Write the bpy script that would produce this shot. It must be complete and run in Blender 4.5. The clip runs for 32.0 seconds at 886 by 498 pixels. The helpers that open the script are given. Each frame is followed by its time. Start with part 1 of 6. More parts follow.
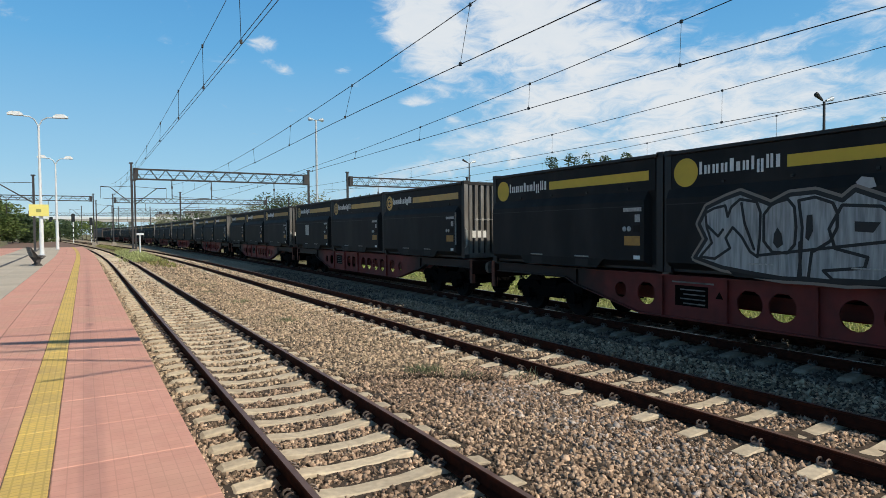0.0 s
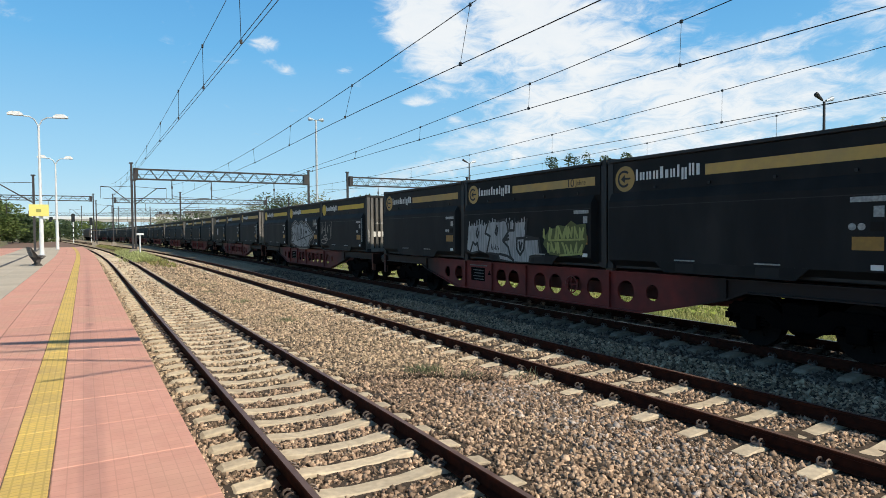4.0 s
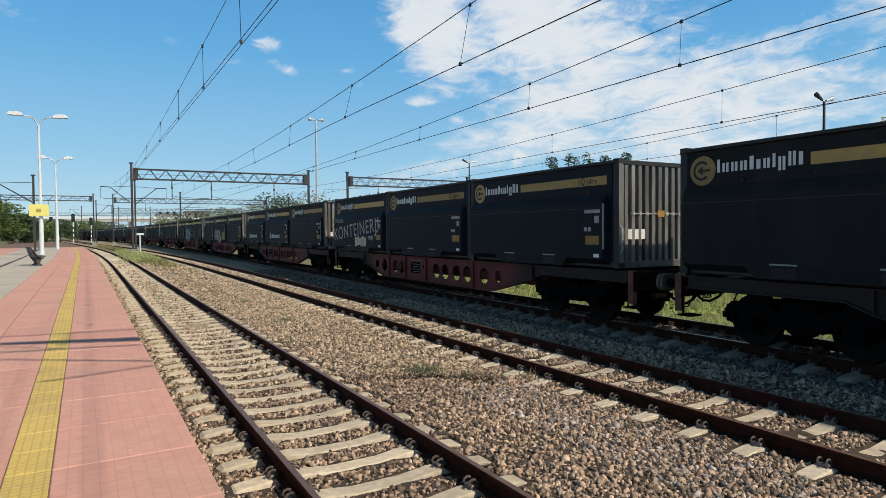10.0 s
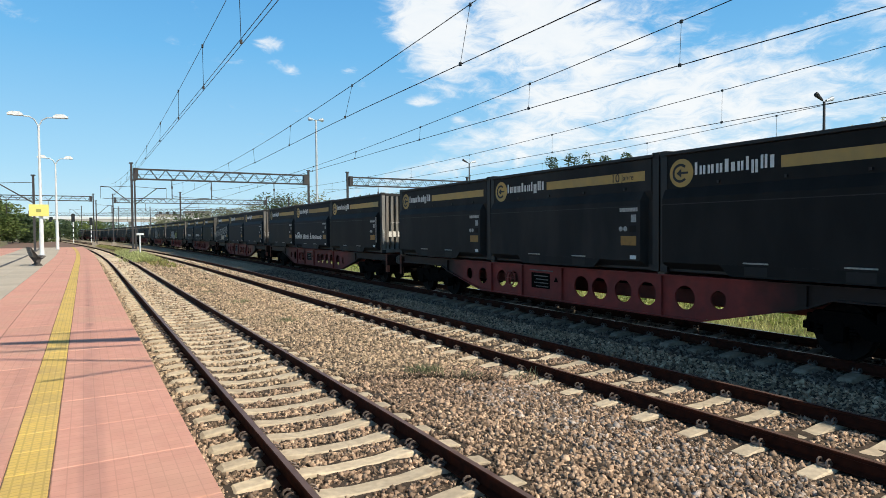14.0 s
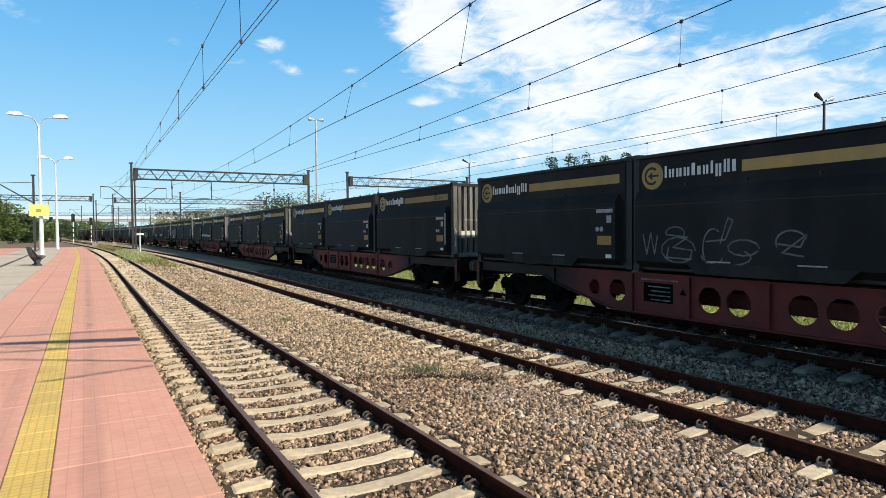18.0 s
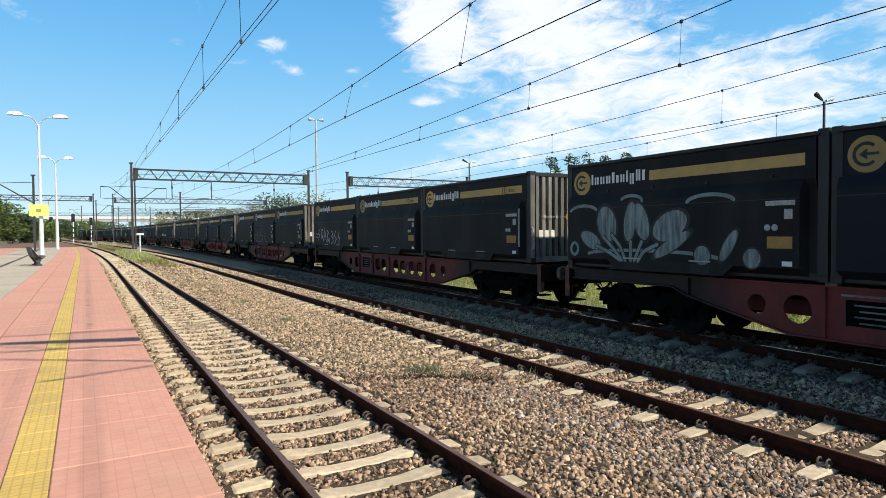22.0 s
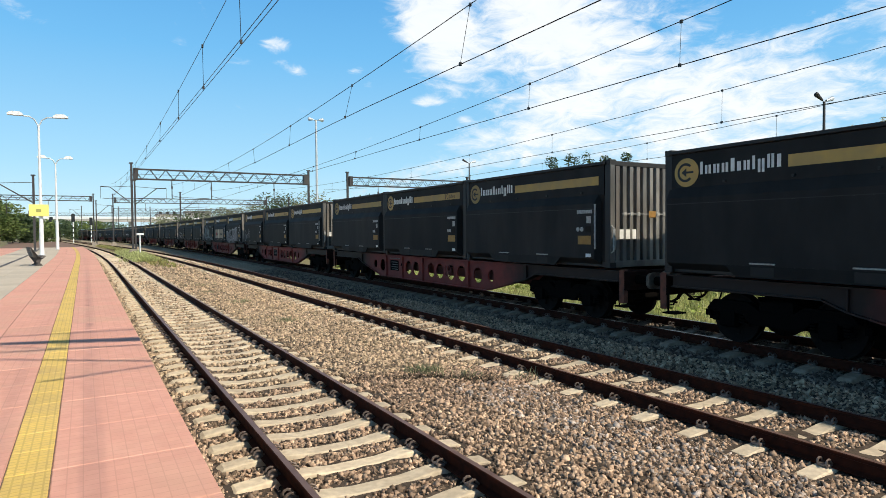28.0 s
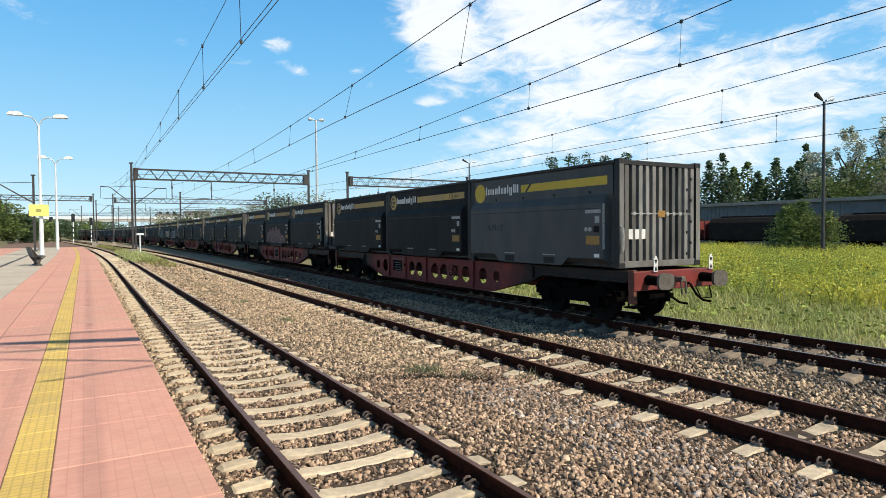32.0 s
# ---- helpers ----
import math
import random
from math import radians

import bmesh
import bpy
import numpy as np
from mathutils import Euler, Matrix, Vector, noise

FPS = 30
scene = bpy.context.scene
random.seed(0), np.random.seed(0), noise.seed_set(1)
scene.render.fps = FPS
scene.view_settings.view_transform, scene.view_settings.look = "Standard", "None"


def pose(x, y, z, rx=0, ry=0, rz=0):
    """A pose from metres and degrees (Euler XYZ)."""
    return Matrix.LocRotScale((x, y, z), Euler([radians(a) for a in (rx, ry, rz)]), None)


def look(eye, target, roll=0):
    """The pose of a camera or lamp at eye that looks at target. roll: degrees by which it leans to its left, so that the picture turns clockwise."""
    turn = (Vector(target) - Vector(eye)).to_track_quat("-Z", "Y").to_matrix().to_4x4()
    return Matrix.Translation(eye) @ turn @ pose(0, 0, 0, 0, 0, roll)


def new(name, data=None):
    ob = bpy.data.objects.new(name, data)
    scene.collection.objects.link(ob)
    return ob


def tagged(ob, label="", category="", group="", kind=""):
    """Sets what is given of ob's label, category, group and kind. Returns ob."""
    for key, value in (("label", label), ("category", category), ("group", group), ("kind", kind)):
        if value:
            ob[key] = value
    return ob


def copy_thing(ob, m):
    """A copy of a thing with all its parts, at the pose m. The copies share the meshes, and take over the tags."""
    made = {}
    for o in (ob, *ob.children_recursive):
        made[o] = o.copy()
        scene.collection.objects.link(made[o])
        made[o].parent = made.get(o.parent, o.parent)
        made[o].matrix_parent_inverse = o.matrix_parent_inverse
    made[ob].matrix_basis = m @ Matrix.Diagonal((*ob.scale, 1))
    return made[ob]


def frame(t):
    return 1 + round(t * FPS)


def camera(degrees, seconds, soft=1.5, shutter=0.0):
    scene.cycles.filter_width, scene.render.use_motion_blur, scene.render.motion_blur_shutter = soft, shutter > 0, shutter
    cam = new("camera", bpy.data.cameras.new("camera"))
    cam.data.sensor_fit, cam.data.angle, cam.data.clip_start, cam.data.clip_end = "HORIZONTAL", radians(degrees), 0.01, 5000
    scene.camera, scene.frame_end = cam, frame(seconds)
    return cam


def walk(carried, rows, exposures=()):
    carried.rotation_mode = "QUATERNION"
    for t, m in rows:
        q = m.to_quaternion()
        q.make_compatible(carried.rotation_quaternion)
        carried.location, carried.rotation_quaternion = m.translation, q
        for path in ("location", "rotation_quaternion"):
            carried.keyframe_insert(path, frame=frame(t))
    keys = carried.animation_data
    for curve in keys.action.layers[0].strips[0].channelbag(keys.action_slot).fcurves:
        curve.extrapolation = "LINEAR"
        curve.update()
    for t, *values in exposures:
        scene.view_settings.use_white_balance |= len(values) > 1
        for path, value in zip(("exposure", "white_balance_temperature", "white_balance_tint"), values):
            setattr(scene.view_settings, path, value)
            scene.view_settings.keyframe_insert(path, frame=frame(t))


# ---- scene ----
FOV = 71.774
cam = camera(FOV, 32.0, soft=0.6)
EYE = Vector((0.0, 0.0, 2.183))
YAW, PITCH, ROLL = radians(30.019), radians(-1.70), -0.516
AIM = Vector((math.sin(YAW) * math.cos(PITCH), math.cos(YAW) * math.cos(PITCH), math.sin(PITCH)))
VIEW = look(EYE, EYE + AIM, ROLL)
walk(cam, [(0, VIEW), (32, VIEW)],
     exposures=[(0, -0.22, 6570, 9), (1, -0.13, 6610, 9), (3, -0.01, 6720, 9), (6, -0.06, 6680, 9), (7, -0.14, 6600, 9), (8, -0.22, 6570, 9), (10.3, -0.21, 6570, 9),
                (12, -0.09, 6640, 9), (14, 0.05, 6740, 9), (17, 0.13, 6780, 9), (24, 0.15, 6790, 9), (32, 0.15, 6790, 9)])

# ---- light ----
SUN_FROM = Vector((0.465 * 0.7254, -0.885 * 0.7254, 0.6884))
sun = new("sun", bpy.data.lights.new("sun", "SUN"))
sun.data.energy, sun.data.angle, sun.data.color = 5.0, radians(0.7), (1.0, 0.89, 0.72)
sun.matrix_world = look(SUN_FROM * 100, (0, 0, 0))
world = bpy.data.worlds.new("world")
scene.world = world
world.use_nodes = True
wn = world.node_tree
sky = wn.nodes.new("ShaderNodeTexSky")
sky.sky_type, sky.sun_disc = "NISHITA", False
sky.sun_elevation, sky.sun_rotation = radians(43.5), radians(152.3)
sky.air_density, sky.dust_density, sky.ozone_density = 1.0, 0.25, 1.6
wn.nodes["Background"].inputs["Strength"].default_value = 0.115
vivid = wn.nodes.new("ShaderNodeHueSaturation")
vivid.inputs["Hue"].default_value, vivid.inputs["Saturation"].default_value, vivid.inputs["Value"].default_value = 0.495, 1.20, 1.0
wn.links.new(sky.outputs[0], vivid.inputs["Color"])
# a clear summer haze: the sky's blue evened out from the horizon upwards
way = wn.nodes.new("ShaderNodeTexCoord")
height = wn.nodes.new("ShaderNodeSeparateXYZ")
wn.links.new(way.outputs["Generated"], height.inputs[0])
ramp = wn.nodes.new("ShaderNodeValToRGB")
# the top two steps, above the view, are dimmed to deepen the shade
SKY_STEPS = ((0.0, (0.55, 0.80, 0.97)), (0.10, (0.36, 0.69, 0.97)), (0.27, (0.16, 0.51, 0.92)), (0.42, (0.08, 0.36, 0.80)), (0.60, (0.085, 0.14, 0.20)), (1.0, (0.075, 0.09, 0.11)))
while len(ramp.color_ramp.elements) < len(SKY_STEPS):
    ramp.color_ramp.elements.new(0.5)
for e, (at, c) in zip(ramp.color_ramp.elements, SKY_STEPS):
    e.position, e.color = at, (*c, 1)
wn.links.new(height.outputs[2], ramp.inputs[0])
lift = wn.nodes.new("ShaderNodeVectorMath")
lift.operation = "SCALE"
lift.inputs["Scale"].default_value = 1 / 0.115
wn.links.new(ramp.outputs[0], lift.inputs[0])
even = wn.nodes.new("ShaderNodeMix")
even.data_type = "RGBA"
even.inputs[0].default_value = 0.85
wn.links.new(vivid.outputs[0], even.inputs[6])
wn.links.new(lift.outputs[0], even.inputs[7])
wn.links.new(even.outputs[2], wn.nodes["Background"].inputs["Color"])


# ---- materials ----
def material(name, color, rough=0.7, metal=0.0, second=None, scale=6.0, detail=6.0, amount=0.5, bump=0.0, bump_scale=60.0,
             stains=None, stain_scale=1.2, stain_amount=0.35, rand=0.0, spec=0.5, island=0.0, stretch=(1, 1, 1)):
    """A procedural surface: two colours mixed by fine noise, large stains, a bump, and a change from piece to piece."""
    m = bpy.data.materials.new(name)
    m.use_nodes = True
    nt = m.node_tree
    b = nt.nodes["Principled BSDF"]
    b.inputs["Roughness"].default_value, b.inputs["Metallic"].default_value = rough, metal
    b.inputs["Specular IOR Level"].default_value = spec
    co = nt.nodes.new("ShaderNodeTexCoord")
    mp = nt.nodes.new("ShaderNodeMapping")
    mp.inputs["Scale"].default_value = stretch
    nt.links.new(co.outputs["Object"], mp.inputs[0])
    src = mp.outputs[0]
    if rand:
        oi = nt.nodes.new("ShaderNodeObjectInfo")
        ad = nt.nodes.new("ShaderNodeVectorMath")
        ad.operation = "MULTIPLY_ADD"
        cb = nt.nodes.new("ShaderNodeCombineXYZ")
        for k in range(3):
            nt.links.new(oi.outputs["Random"], cb.inputs[k])
        ad.inputs[1].default_value = (37.0, 53.0, 71.0)
        nt.links.new(cb.outputs[0], ad.inputs[0])
        nt.links.new(src, ad.inputs[2])
        src = ad.outputs[0]

    def noise_mask(sc, lo, hi, det):
        n = nt.nodes.new("ShaderNodeTexNoise")
        n.inputs["Scale"].default_value, n.inputs["Detail"].default_value = sc, det
        nt.links.new(src, n.inputs["Vector"])
        r = nt.nodes.new("ShaderNodeMapRange")
        r.inputs[1].default_value, r.inputs[2].default_value = lo, hi
        nt.links.new(n.outputs[0], r.inputs[0])
        return r.outputs[0]

    def mix(fac, a, c):
        x = nt.nodes.new("ShaderNodeMix")
        x.data_type = "RGBA"
        nt.links.new(fac, x.inputs[0])
        for sock, v in ((x.inputs[6], a), (x.inputs[7], c)):
            if isinstance(v, tuple):
                sock.default_value = (*v, 1)
            else:
                nt.links.new(v, sock)
        return x.outputs[2]

    def times(sock, k):
        x = nt.nodes.new("ShaderNodeMath")
        x.operation = "MULTIPLY"
        nt.links.new(sock, x.inputs[0])
        x.inputs[1].default_value = k
        return x.outputs[0]

    col = mix(times(noise_mask(scale, 0.35, 0.65, detail), amount), color, second or tuple(c * 0.6 for c in color))
    if stains:
        col = mix(times(noise_mask(stain_scale, 0.45, 0.72, 4), stain_amount), col, stains)
    if rand or island:
        hv = nt.nodes.new("ShaderNodeHueSaturation")
        if island:
            gi = nt.nodes.new("ShaderNodeNewGeometry")
            rs = gi.outputs["Random Per Island"]
        else:
            rs = oi.outputs["Random"]
        r = nt.nodes.new("ShaderNodeMapRange")
        r.inputs[3].default_value, r.inputs[4].default_value = 1 - (rand or island), 1 + (rand or island)
        nt.links.new(rs, r.inputs[0])
        nt.links.new(r.outputs[0], hv.inputs["Value"])
        nt.links.new(col, hv.inputs["Color"])
        col = hv.outputs[0]
    nt.links.new(col, b.inputs["Base Color"])
    if bump:
        n = nt.nodes.new("ShaderNodeTexNoise")
        n.inputs["Scale"].default_value, n.inputs["Detail"].default_value = bump_scale, 5
        nt.links.new(src, n.inputs["Vector"])
        bp = nt.nodes.new("ShaderNodeBump")
        bp.inputs["Strength"].default_value, bp.inputs["Distance"].default_value = bump, 0.01
        nt.links.new(n.outputs[0], bp.inputs["Height"])
        nt.links.new(bp.outputs[0], b.inputs["Normal"])
    return m


def foliage(name, c1, c2, island=0.35):
    m = material(name, c1, 0.6, second=c2, scale=0.8, amount=1.0, island=island, spec=0.25)
    nt = m.node_tree
    b = nt.nodes["Principled BSDF"]
    tr = nt.nodes.new("ShaderNodeBsdfTranslucent")
    mx = nt.nodes.new("ShaderNodeMixShader")
    mx.inputs[0].default_value = 0.35
    col = b.inputs["Base Color"].links[0].from_socket
    nt.links.new(col, tr.inputs[0])
    nt.links.new(b.outputs[0], mx.inputs[1])
    nt.links.new(tr.outputs[0], mx.inputs[2])
    nt.links.new(mx.outputs[0], nt.nodes["Material Output"].inputs[0])
    return m


# near bed blackened to stand for shade between stones; far bed takes their tone
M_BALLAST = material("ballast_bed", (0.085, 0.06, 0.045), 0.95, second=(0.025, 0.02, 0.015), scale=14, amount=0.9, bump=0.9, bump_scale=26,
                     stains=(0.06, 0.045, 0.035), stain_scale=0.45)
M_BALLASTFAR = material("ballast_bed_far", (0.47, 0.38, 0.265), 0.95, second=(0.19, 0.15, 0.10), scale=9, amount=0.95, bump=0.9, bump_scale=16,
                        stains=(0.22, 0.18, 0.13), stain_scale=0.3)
M_STONE = material("ballast_stone", (0.47, 0.35, 0.26), 0.9, second=(0.21, 0.14, 0.10), scale=14, amount=0.8, bump=0.4, island=0.8,
                   stains=(0.20, 0.135, 0.10), stain_scale=0.6, stain_amount=0.55)
M_STONEB = material("ballast_stone_pale", (0.49, 0.38, 0.275), 0.9, second=(0.24, 0.175, 0.125), scale=14, amount=0.8, bump=0.4, island=0.7,
                    stains=(0.30, 0.235, 0.16), stain_scale=0.5, stain_amount=0.5)
# darker grey stones of track 3, dimmed further to stand for the train's shade
M_STONED = material("ballast_stone_dark", (0.21, 0.175, 0.145), 0.9, second=(0.09, 0.074, 0.06), scale=18, amount=0.7, bump=0.3, island=0.8,
                    stains=(0.12, 0.085, 0.065), stain_scale=0.6, stain_amount=0.55)
M_STONEG = material("ballast_stone_grey", (0.44, 0.385, 0.36), 0.9, second=(0.17, 0.145, 0.135), scale=14, amount=0.8, bump=0.4, island=0.8)
M_RUST = material("rail_rust", (0.058, 0.016, 0.009), 0.85, metal=0.0, second=(0.020, 0.008, 0.006), scale=9, amount=0.8, bump=0.25, bump_scale=80, spec=0.1)
M_RAILTOP = material("rail_tread", (0.21, 0.135, 0.115), 0.5, metal=0.35, second=(0.13, 0.075, 0.06), scale=5, amount=0.7)
M_SHINE = material("polished_tread", (0.30, 0.27, 0.25), 0.35, metal=0.85, second=(0.18, 0.16, 0.15), scale=5, amount=0.6)
M_SLEEPER = material("sleeper_concrete", (0.66, 0.57, 0.44), 0.9, second=(0.42, 0.355, 0.275), scale=12, amount=0.6, bump=0.35, rand=0.12,
                     stains=(0.26, 0.19, 0.14), stain_scale=2.2, stain_amount=0.4)
# darkened copy for track 3: the train's shade is put into the concrete's colour
M_SLEEPERD = material("sleeper_shaded", (0.27, 0.22, 0.17), 0.9, second=(0.15, 0.12, 0.095), scale=10, amount=0.7, bump=0.35, rand=0.25,
                      stains=(0.24, 0.20, 0.16), stain_scale=2.2, stain_amount=0.5)
M_CLIP = material("clip_steel", (0.20, 0.165, 0.15), 0.6, metal=0.5, second=(0.10, 0.07, 0.06), scale=20, amount=0.6)
M_RED = material("red_paver", (0.67, 0.35, 0.285), 0.85, second=(0.59, 0.295, 0.235), scale=7, amount=0.6, bump=0.2, bump_scale=120, rand=0.05,
                 stains=(0.58, 0.37, 0.28), stain_scale=0.9, stain_amount=0.5)
def grooved(m, size, depth=0.012, tint=0.86):
    """Fine square grooves pressed into a slab's face."""
    nt = m.node_tree
    b = nt.nodes["Principled BSDF"]
    co = nt.nodes.new("ShaderNodeTexCoord")
    br = nt.nodes.new("ShaderNodeTexBrick")
    br.offset = 0.0
    br.inputs["Scale"].default_value = 1.0
    br.inputs["Brick Width"].default_value = br.inputs["Row Height"].default_value = size
    br.inputs["Mortar Size"].default_value, br.inputs["Mortar Smooth"].default_value = depth * 0.4, 0.4
    br.inputs["Color1"].default_value, br.inputs["Color2"].default_value, br.inputs["Mortar"].default_value = (1, 1, 1, 1), (0.95, 0.95, 0.95, 1), (tint, tint, tint, 1)
    nt.links.new(co.outputs["Object"], br.inputs["Vector"])
    mx = nt.nodes.new("ShaderNodeMix")
    mx.data_type, mx.blend_type = "RGBA", "MULTIPLY"
    mx.inputs[0].default_value = 1.0
    nt.links.new(b.inputs["Base Color"].links[0].from_socket, mx.inputs[6])
    nt.links.new(br.outputs["Color"], mx.inputs[7])
    nt.links.new(mx.outputs[2], b.inputs["Base Color"])


grooved(M_RED, 0.095)
M_YELLOW = material("yellow_paver", (0.74, 0.53, 0.14), 0.8, second=(0.62, 0.44, 0.15), scale=14, amount=0.7, bump=0.25, bump_scale=90, rand=0.06,
                    stains=(0.45, 0.33, 0.17), stain_scale=1.7, stain_amount=0.45)
grooved(M_YELLOW, 0.06, 0.02, 0.78)
M_GREY = material("grey_paver", (0.50, 0.45, 0.38), 0.88, second=(0.42, 0.37, 0.31), scale=8, amount=0.6, bump=0.2, rand=0.08)
M_CONC = material("concrete", (0.36, 0.33, 0.29), 0.9, second=(0.25, 0.22, 0.19), scale=4, amount=0.7, bump=0.3, stains=(0.20, 0.17, 0.14))
M_JOINT = material("joint_sand", (0.20, 0.13, 0.10), 0.95, second=(0.12, 0.09, 0.07), scale=20)
M_SOIL = material("soil", (0.22, 0.185, 0.11), 0.95, second=(0.14, 0.135, 0.06), scale=0.8, amount=0.9, bump=0.5, bump_scale=8,
                  stains=(0.16, 0.18, 0.05), stain_scale=0.12, stain_amount=0.8)
M_SIDE = material("container_paint", (0.0115, 0.0118, 0.0125), 0.68, second=(0.008, 0.0082, 0.009), scale=3, amount=0.7, rand=0.38, spec=0.2, bump=0.08, bump_scale=14,
                  stains=(0.034, 0.032, 0.03), stain_scale=1.1, stain_amount=0.5, stretch=(1, 1, 0.35))
M_DARKPOST = material("container_frame", (0.007, 0.007, 0.008), 0.6, second=(0.014, 0.013, 0.012), scale=5, amount=0.5)
M_ENDGREY = material("container_end_paint", (0.20, 0.196, 0.187), 0.42, second=(0.075, 0.073, 0.07), scale=4, amount=0.75, rand=0.4, bump=0.1,
                     stains=(0.09, 0.07, 0.055), stain_scale=1.6, stain_amount=0.6, stretch=(1, 1, 0.3))
# near-black that paints in the shade behind end ribs and inside fork pockets
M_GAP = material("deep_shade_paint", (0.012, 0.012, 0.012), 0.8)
M_STRIPE = material("yellow_stripe", (0.44, 0.275, 0.07), 0.6, second=(0.33, 0.215, 0.075), scale=5, amount=0.6, rand=0.35,
                    stains=(0.26, 0.20, 0.10), stain_scale=1.5, stain_amount=0.5)
M_WHITE = material("white_lettering", (0.74, 0.74, 0.72), 0.6, second=(0.52, 0.52, 0.50), scale=8, amount=0.5)
M_PLACARD = material("placard", (0.42, 0.42, 0.40), 0.6, second=(0.2, 0.2, 0.2), scale=20, amount=0.8)
M_ORANGE = material("orange_plate", (0.36, 0.19, 0.035), 0.6, second=(0.20, 0.11, 0.03), scale=12, amount=0.5, rand=0.15)
M_WAGON = material("wagon_red_paint", (0.20, 0.026, 0.022), 0.6, second=(0.11, 0.019, 0.017), scale=4, amount=0.7, rand=0.25, bump=0.15,
                   stains=(0.085, 0.022, 0.018), stain_scale=1.3, stain_amount=0.55)
# wagon red darkened: the shade between wagons put into the end beams' colour
M_WAGONSHADE = material("shaded_red_paint", (0.022, 0.008, 0.007), 0.9, spec=0.1, second=(0.010, 0.006, 0.0055), scale=5, amount=0.8, rand=0.25, bump=0.15)
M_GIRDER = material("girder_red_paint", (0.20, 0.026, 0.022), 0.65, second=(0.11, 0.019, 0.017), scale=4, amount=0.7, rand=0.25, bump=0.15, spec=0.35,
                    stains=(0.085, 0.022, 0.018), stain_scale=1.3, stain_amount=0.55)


def dark_ends(m, mid, reach, end_color):
    """Near-black colour over the bogies, at both ends of a girder, fading out raggedly."""
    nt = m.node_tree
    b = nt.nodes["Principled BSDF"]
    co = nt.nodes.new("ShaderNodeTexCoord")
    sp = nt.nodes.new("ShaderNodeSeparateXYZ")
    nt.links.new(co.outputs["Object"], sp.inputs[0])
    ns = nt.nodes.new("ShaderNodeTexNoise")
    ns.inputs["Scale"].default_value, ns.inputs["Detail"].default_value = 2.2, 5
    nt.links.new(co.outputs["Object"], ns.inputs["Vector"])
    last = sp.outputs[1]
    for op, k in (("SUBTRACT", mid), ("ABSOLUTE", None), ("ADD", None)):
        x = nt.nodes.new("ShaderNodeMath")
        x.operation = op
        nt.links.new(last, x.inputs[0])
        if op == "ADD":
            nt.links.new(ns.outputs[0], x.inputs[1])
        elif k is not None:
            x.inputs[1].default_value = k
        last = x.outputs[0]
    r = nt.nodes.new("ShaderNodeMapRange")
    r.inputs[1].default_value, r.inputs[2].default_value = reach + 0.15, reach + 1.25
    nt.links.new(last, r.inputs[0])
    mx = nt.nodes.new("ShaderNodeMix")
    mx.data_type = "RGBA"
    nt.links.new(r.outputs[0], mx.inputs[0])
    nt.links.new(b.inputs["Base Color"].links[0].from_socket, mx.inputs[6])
    mx.inputs[7].default_value = (*end_color, 1)
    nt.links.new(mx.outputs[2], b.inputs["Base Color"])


dark_ends(M_GIRDER, 9.155, 4.9, (0.014, 0.007, 0.006))
M_RUSTY = material("rusty_paint", (0.16, 0.05, 0.03), 0.85, second=(0.06, 0.028, 0.02), scale=7, amount=0.9, bump=0.2, rand=0.3)
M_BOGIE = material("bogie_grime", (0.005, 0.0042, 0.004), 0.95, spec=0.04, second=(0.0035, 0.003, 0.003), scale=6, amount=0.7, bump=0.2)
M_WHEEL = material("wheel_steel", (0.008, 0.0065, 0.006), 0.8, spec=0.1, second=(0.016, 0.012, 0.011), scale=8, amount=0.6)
M_BUFFER = material("buffer_steel", (0.13, 0.115, 0.10), 0.75, metal=0.15, second=(0.05, 0.042, 0.036), scale=9, amount=0.6)
M_GALV = material("galvanised_steel", (0.54, 0.60, 0.66), 0.5, metal=0.15, second=(0.44, 0.49, 0.54), scale=3, amount=0.6)
M_MAST = material("mast_paint", (0.036, 0.039, 0.048), 0.6, metal=0.1, second=(0.055, 0.045, 0.04), scale=2, amount=0.5)
M_WIRE = material("overhead_wire", (0.035, 0.035, 0.036), 0.5, metal=0.6, second=(0.05, 0.045, 0.04), scale=1)
M_SIGN = material("sign_yellow", (0.80, 0.74, 0.22), 0.5, second=(0.74, 0.68, 0.20), scale=6, amount=0.4)
M_BENCH = material("bench_slats", (0.055, 0.05, 0.05), 0.6, second=(0.09, 0.075, 0.065), scale=12, amount=0.5)
M_PAINTW = material("white_paint", (0.74, 0.78, 0.82), 0.6, second=(0.60, 0.62, 0.64), scale=6, amount=0.4)
M_GLASSD = material("dark_glass", (0.02, 0.022, 0.025), 0.12, second=(0.03, 0.03, 0.03), scale=2)
M_STALK = material("dead_stalk", (0.06, 0.045, 0.03), 0.9, second=(0.03, 0.024, 0.018), scale=9, amount=0.8)
M_BARK = material("bark", (0.11, 0.085, 0.065), 0.9, second=(0.05, 0.04, 0.03), scale=6, amount=0.8, bump=0.5)
M_ROOF = material("shed_sheet", (0.15, 0.16, 0.18), 0.6, second=(0.10, 0.11, 0.12), scale=1, amount=0.6, stains=(0.08, 0.07, 0.07))
M_TANK = material("hopper_paint", (0.019, 0.016, 0.016), 0.85, spec=0.15, second=(0.012, 0.011, 0.011), scale=1.5, amount=0.7, stains=(0.045, 0.032, 0.027))
M_PINE = foliage("pine_needles", (0.115, 0.165, 0.085), (0.055, 0.095, 0.05))
M_AIRY = foliage("leaf_silvery", (0.46, 0.48, 0.38), (0.32, 0.345, 0.25))
M_LEAF = foliage("leaf_green", (0.17, 0.225, 0.075), (0.09, 0.14, 0.045))
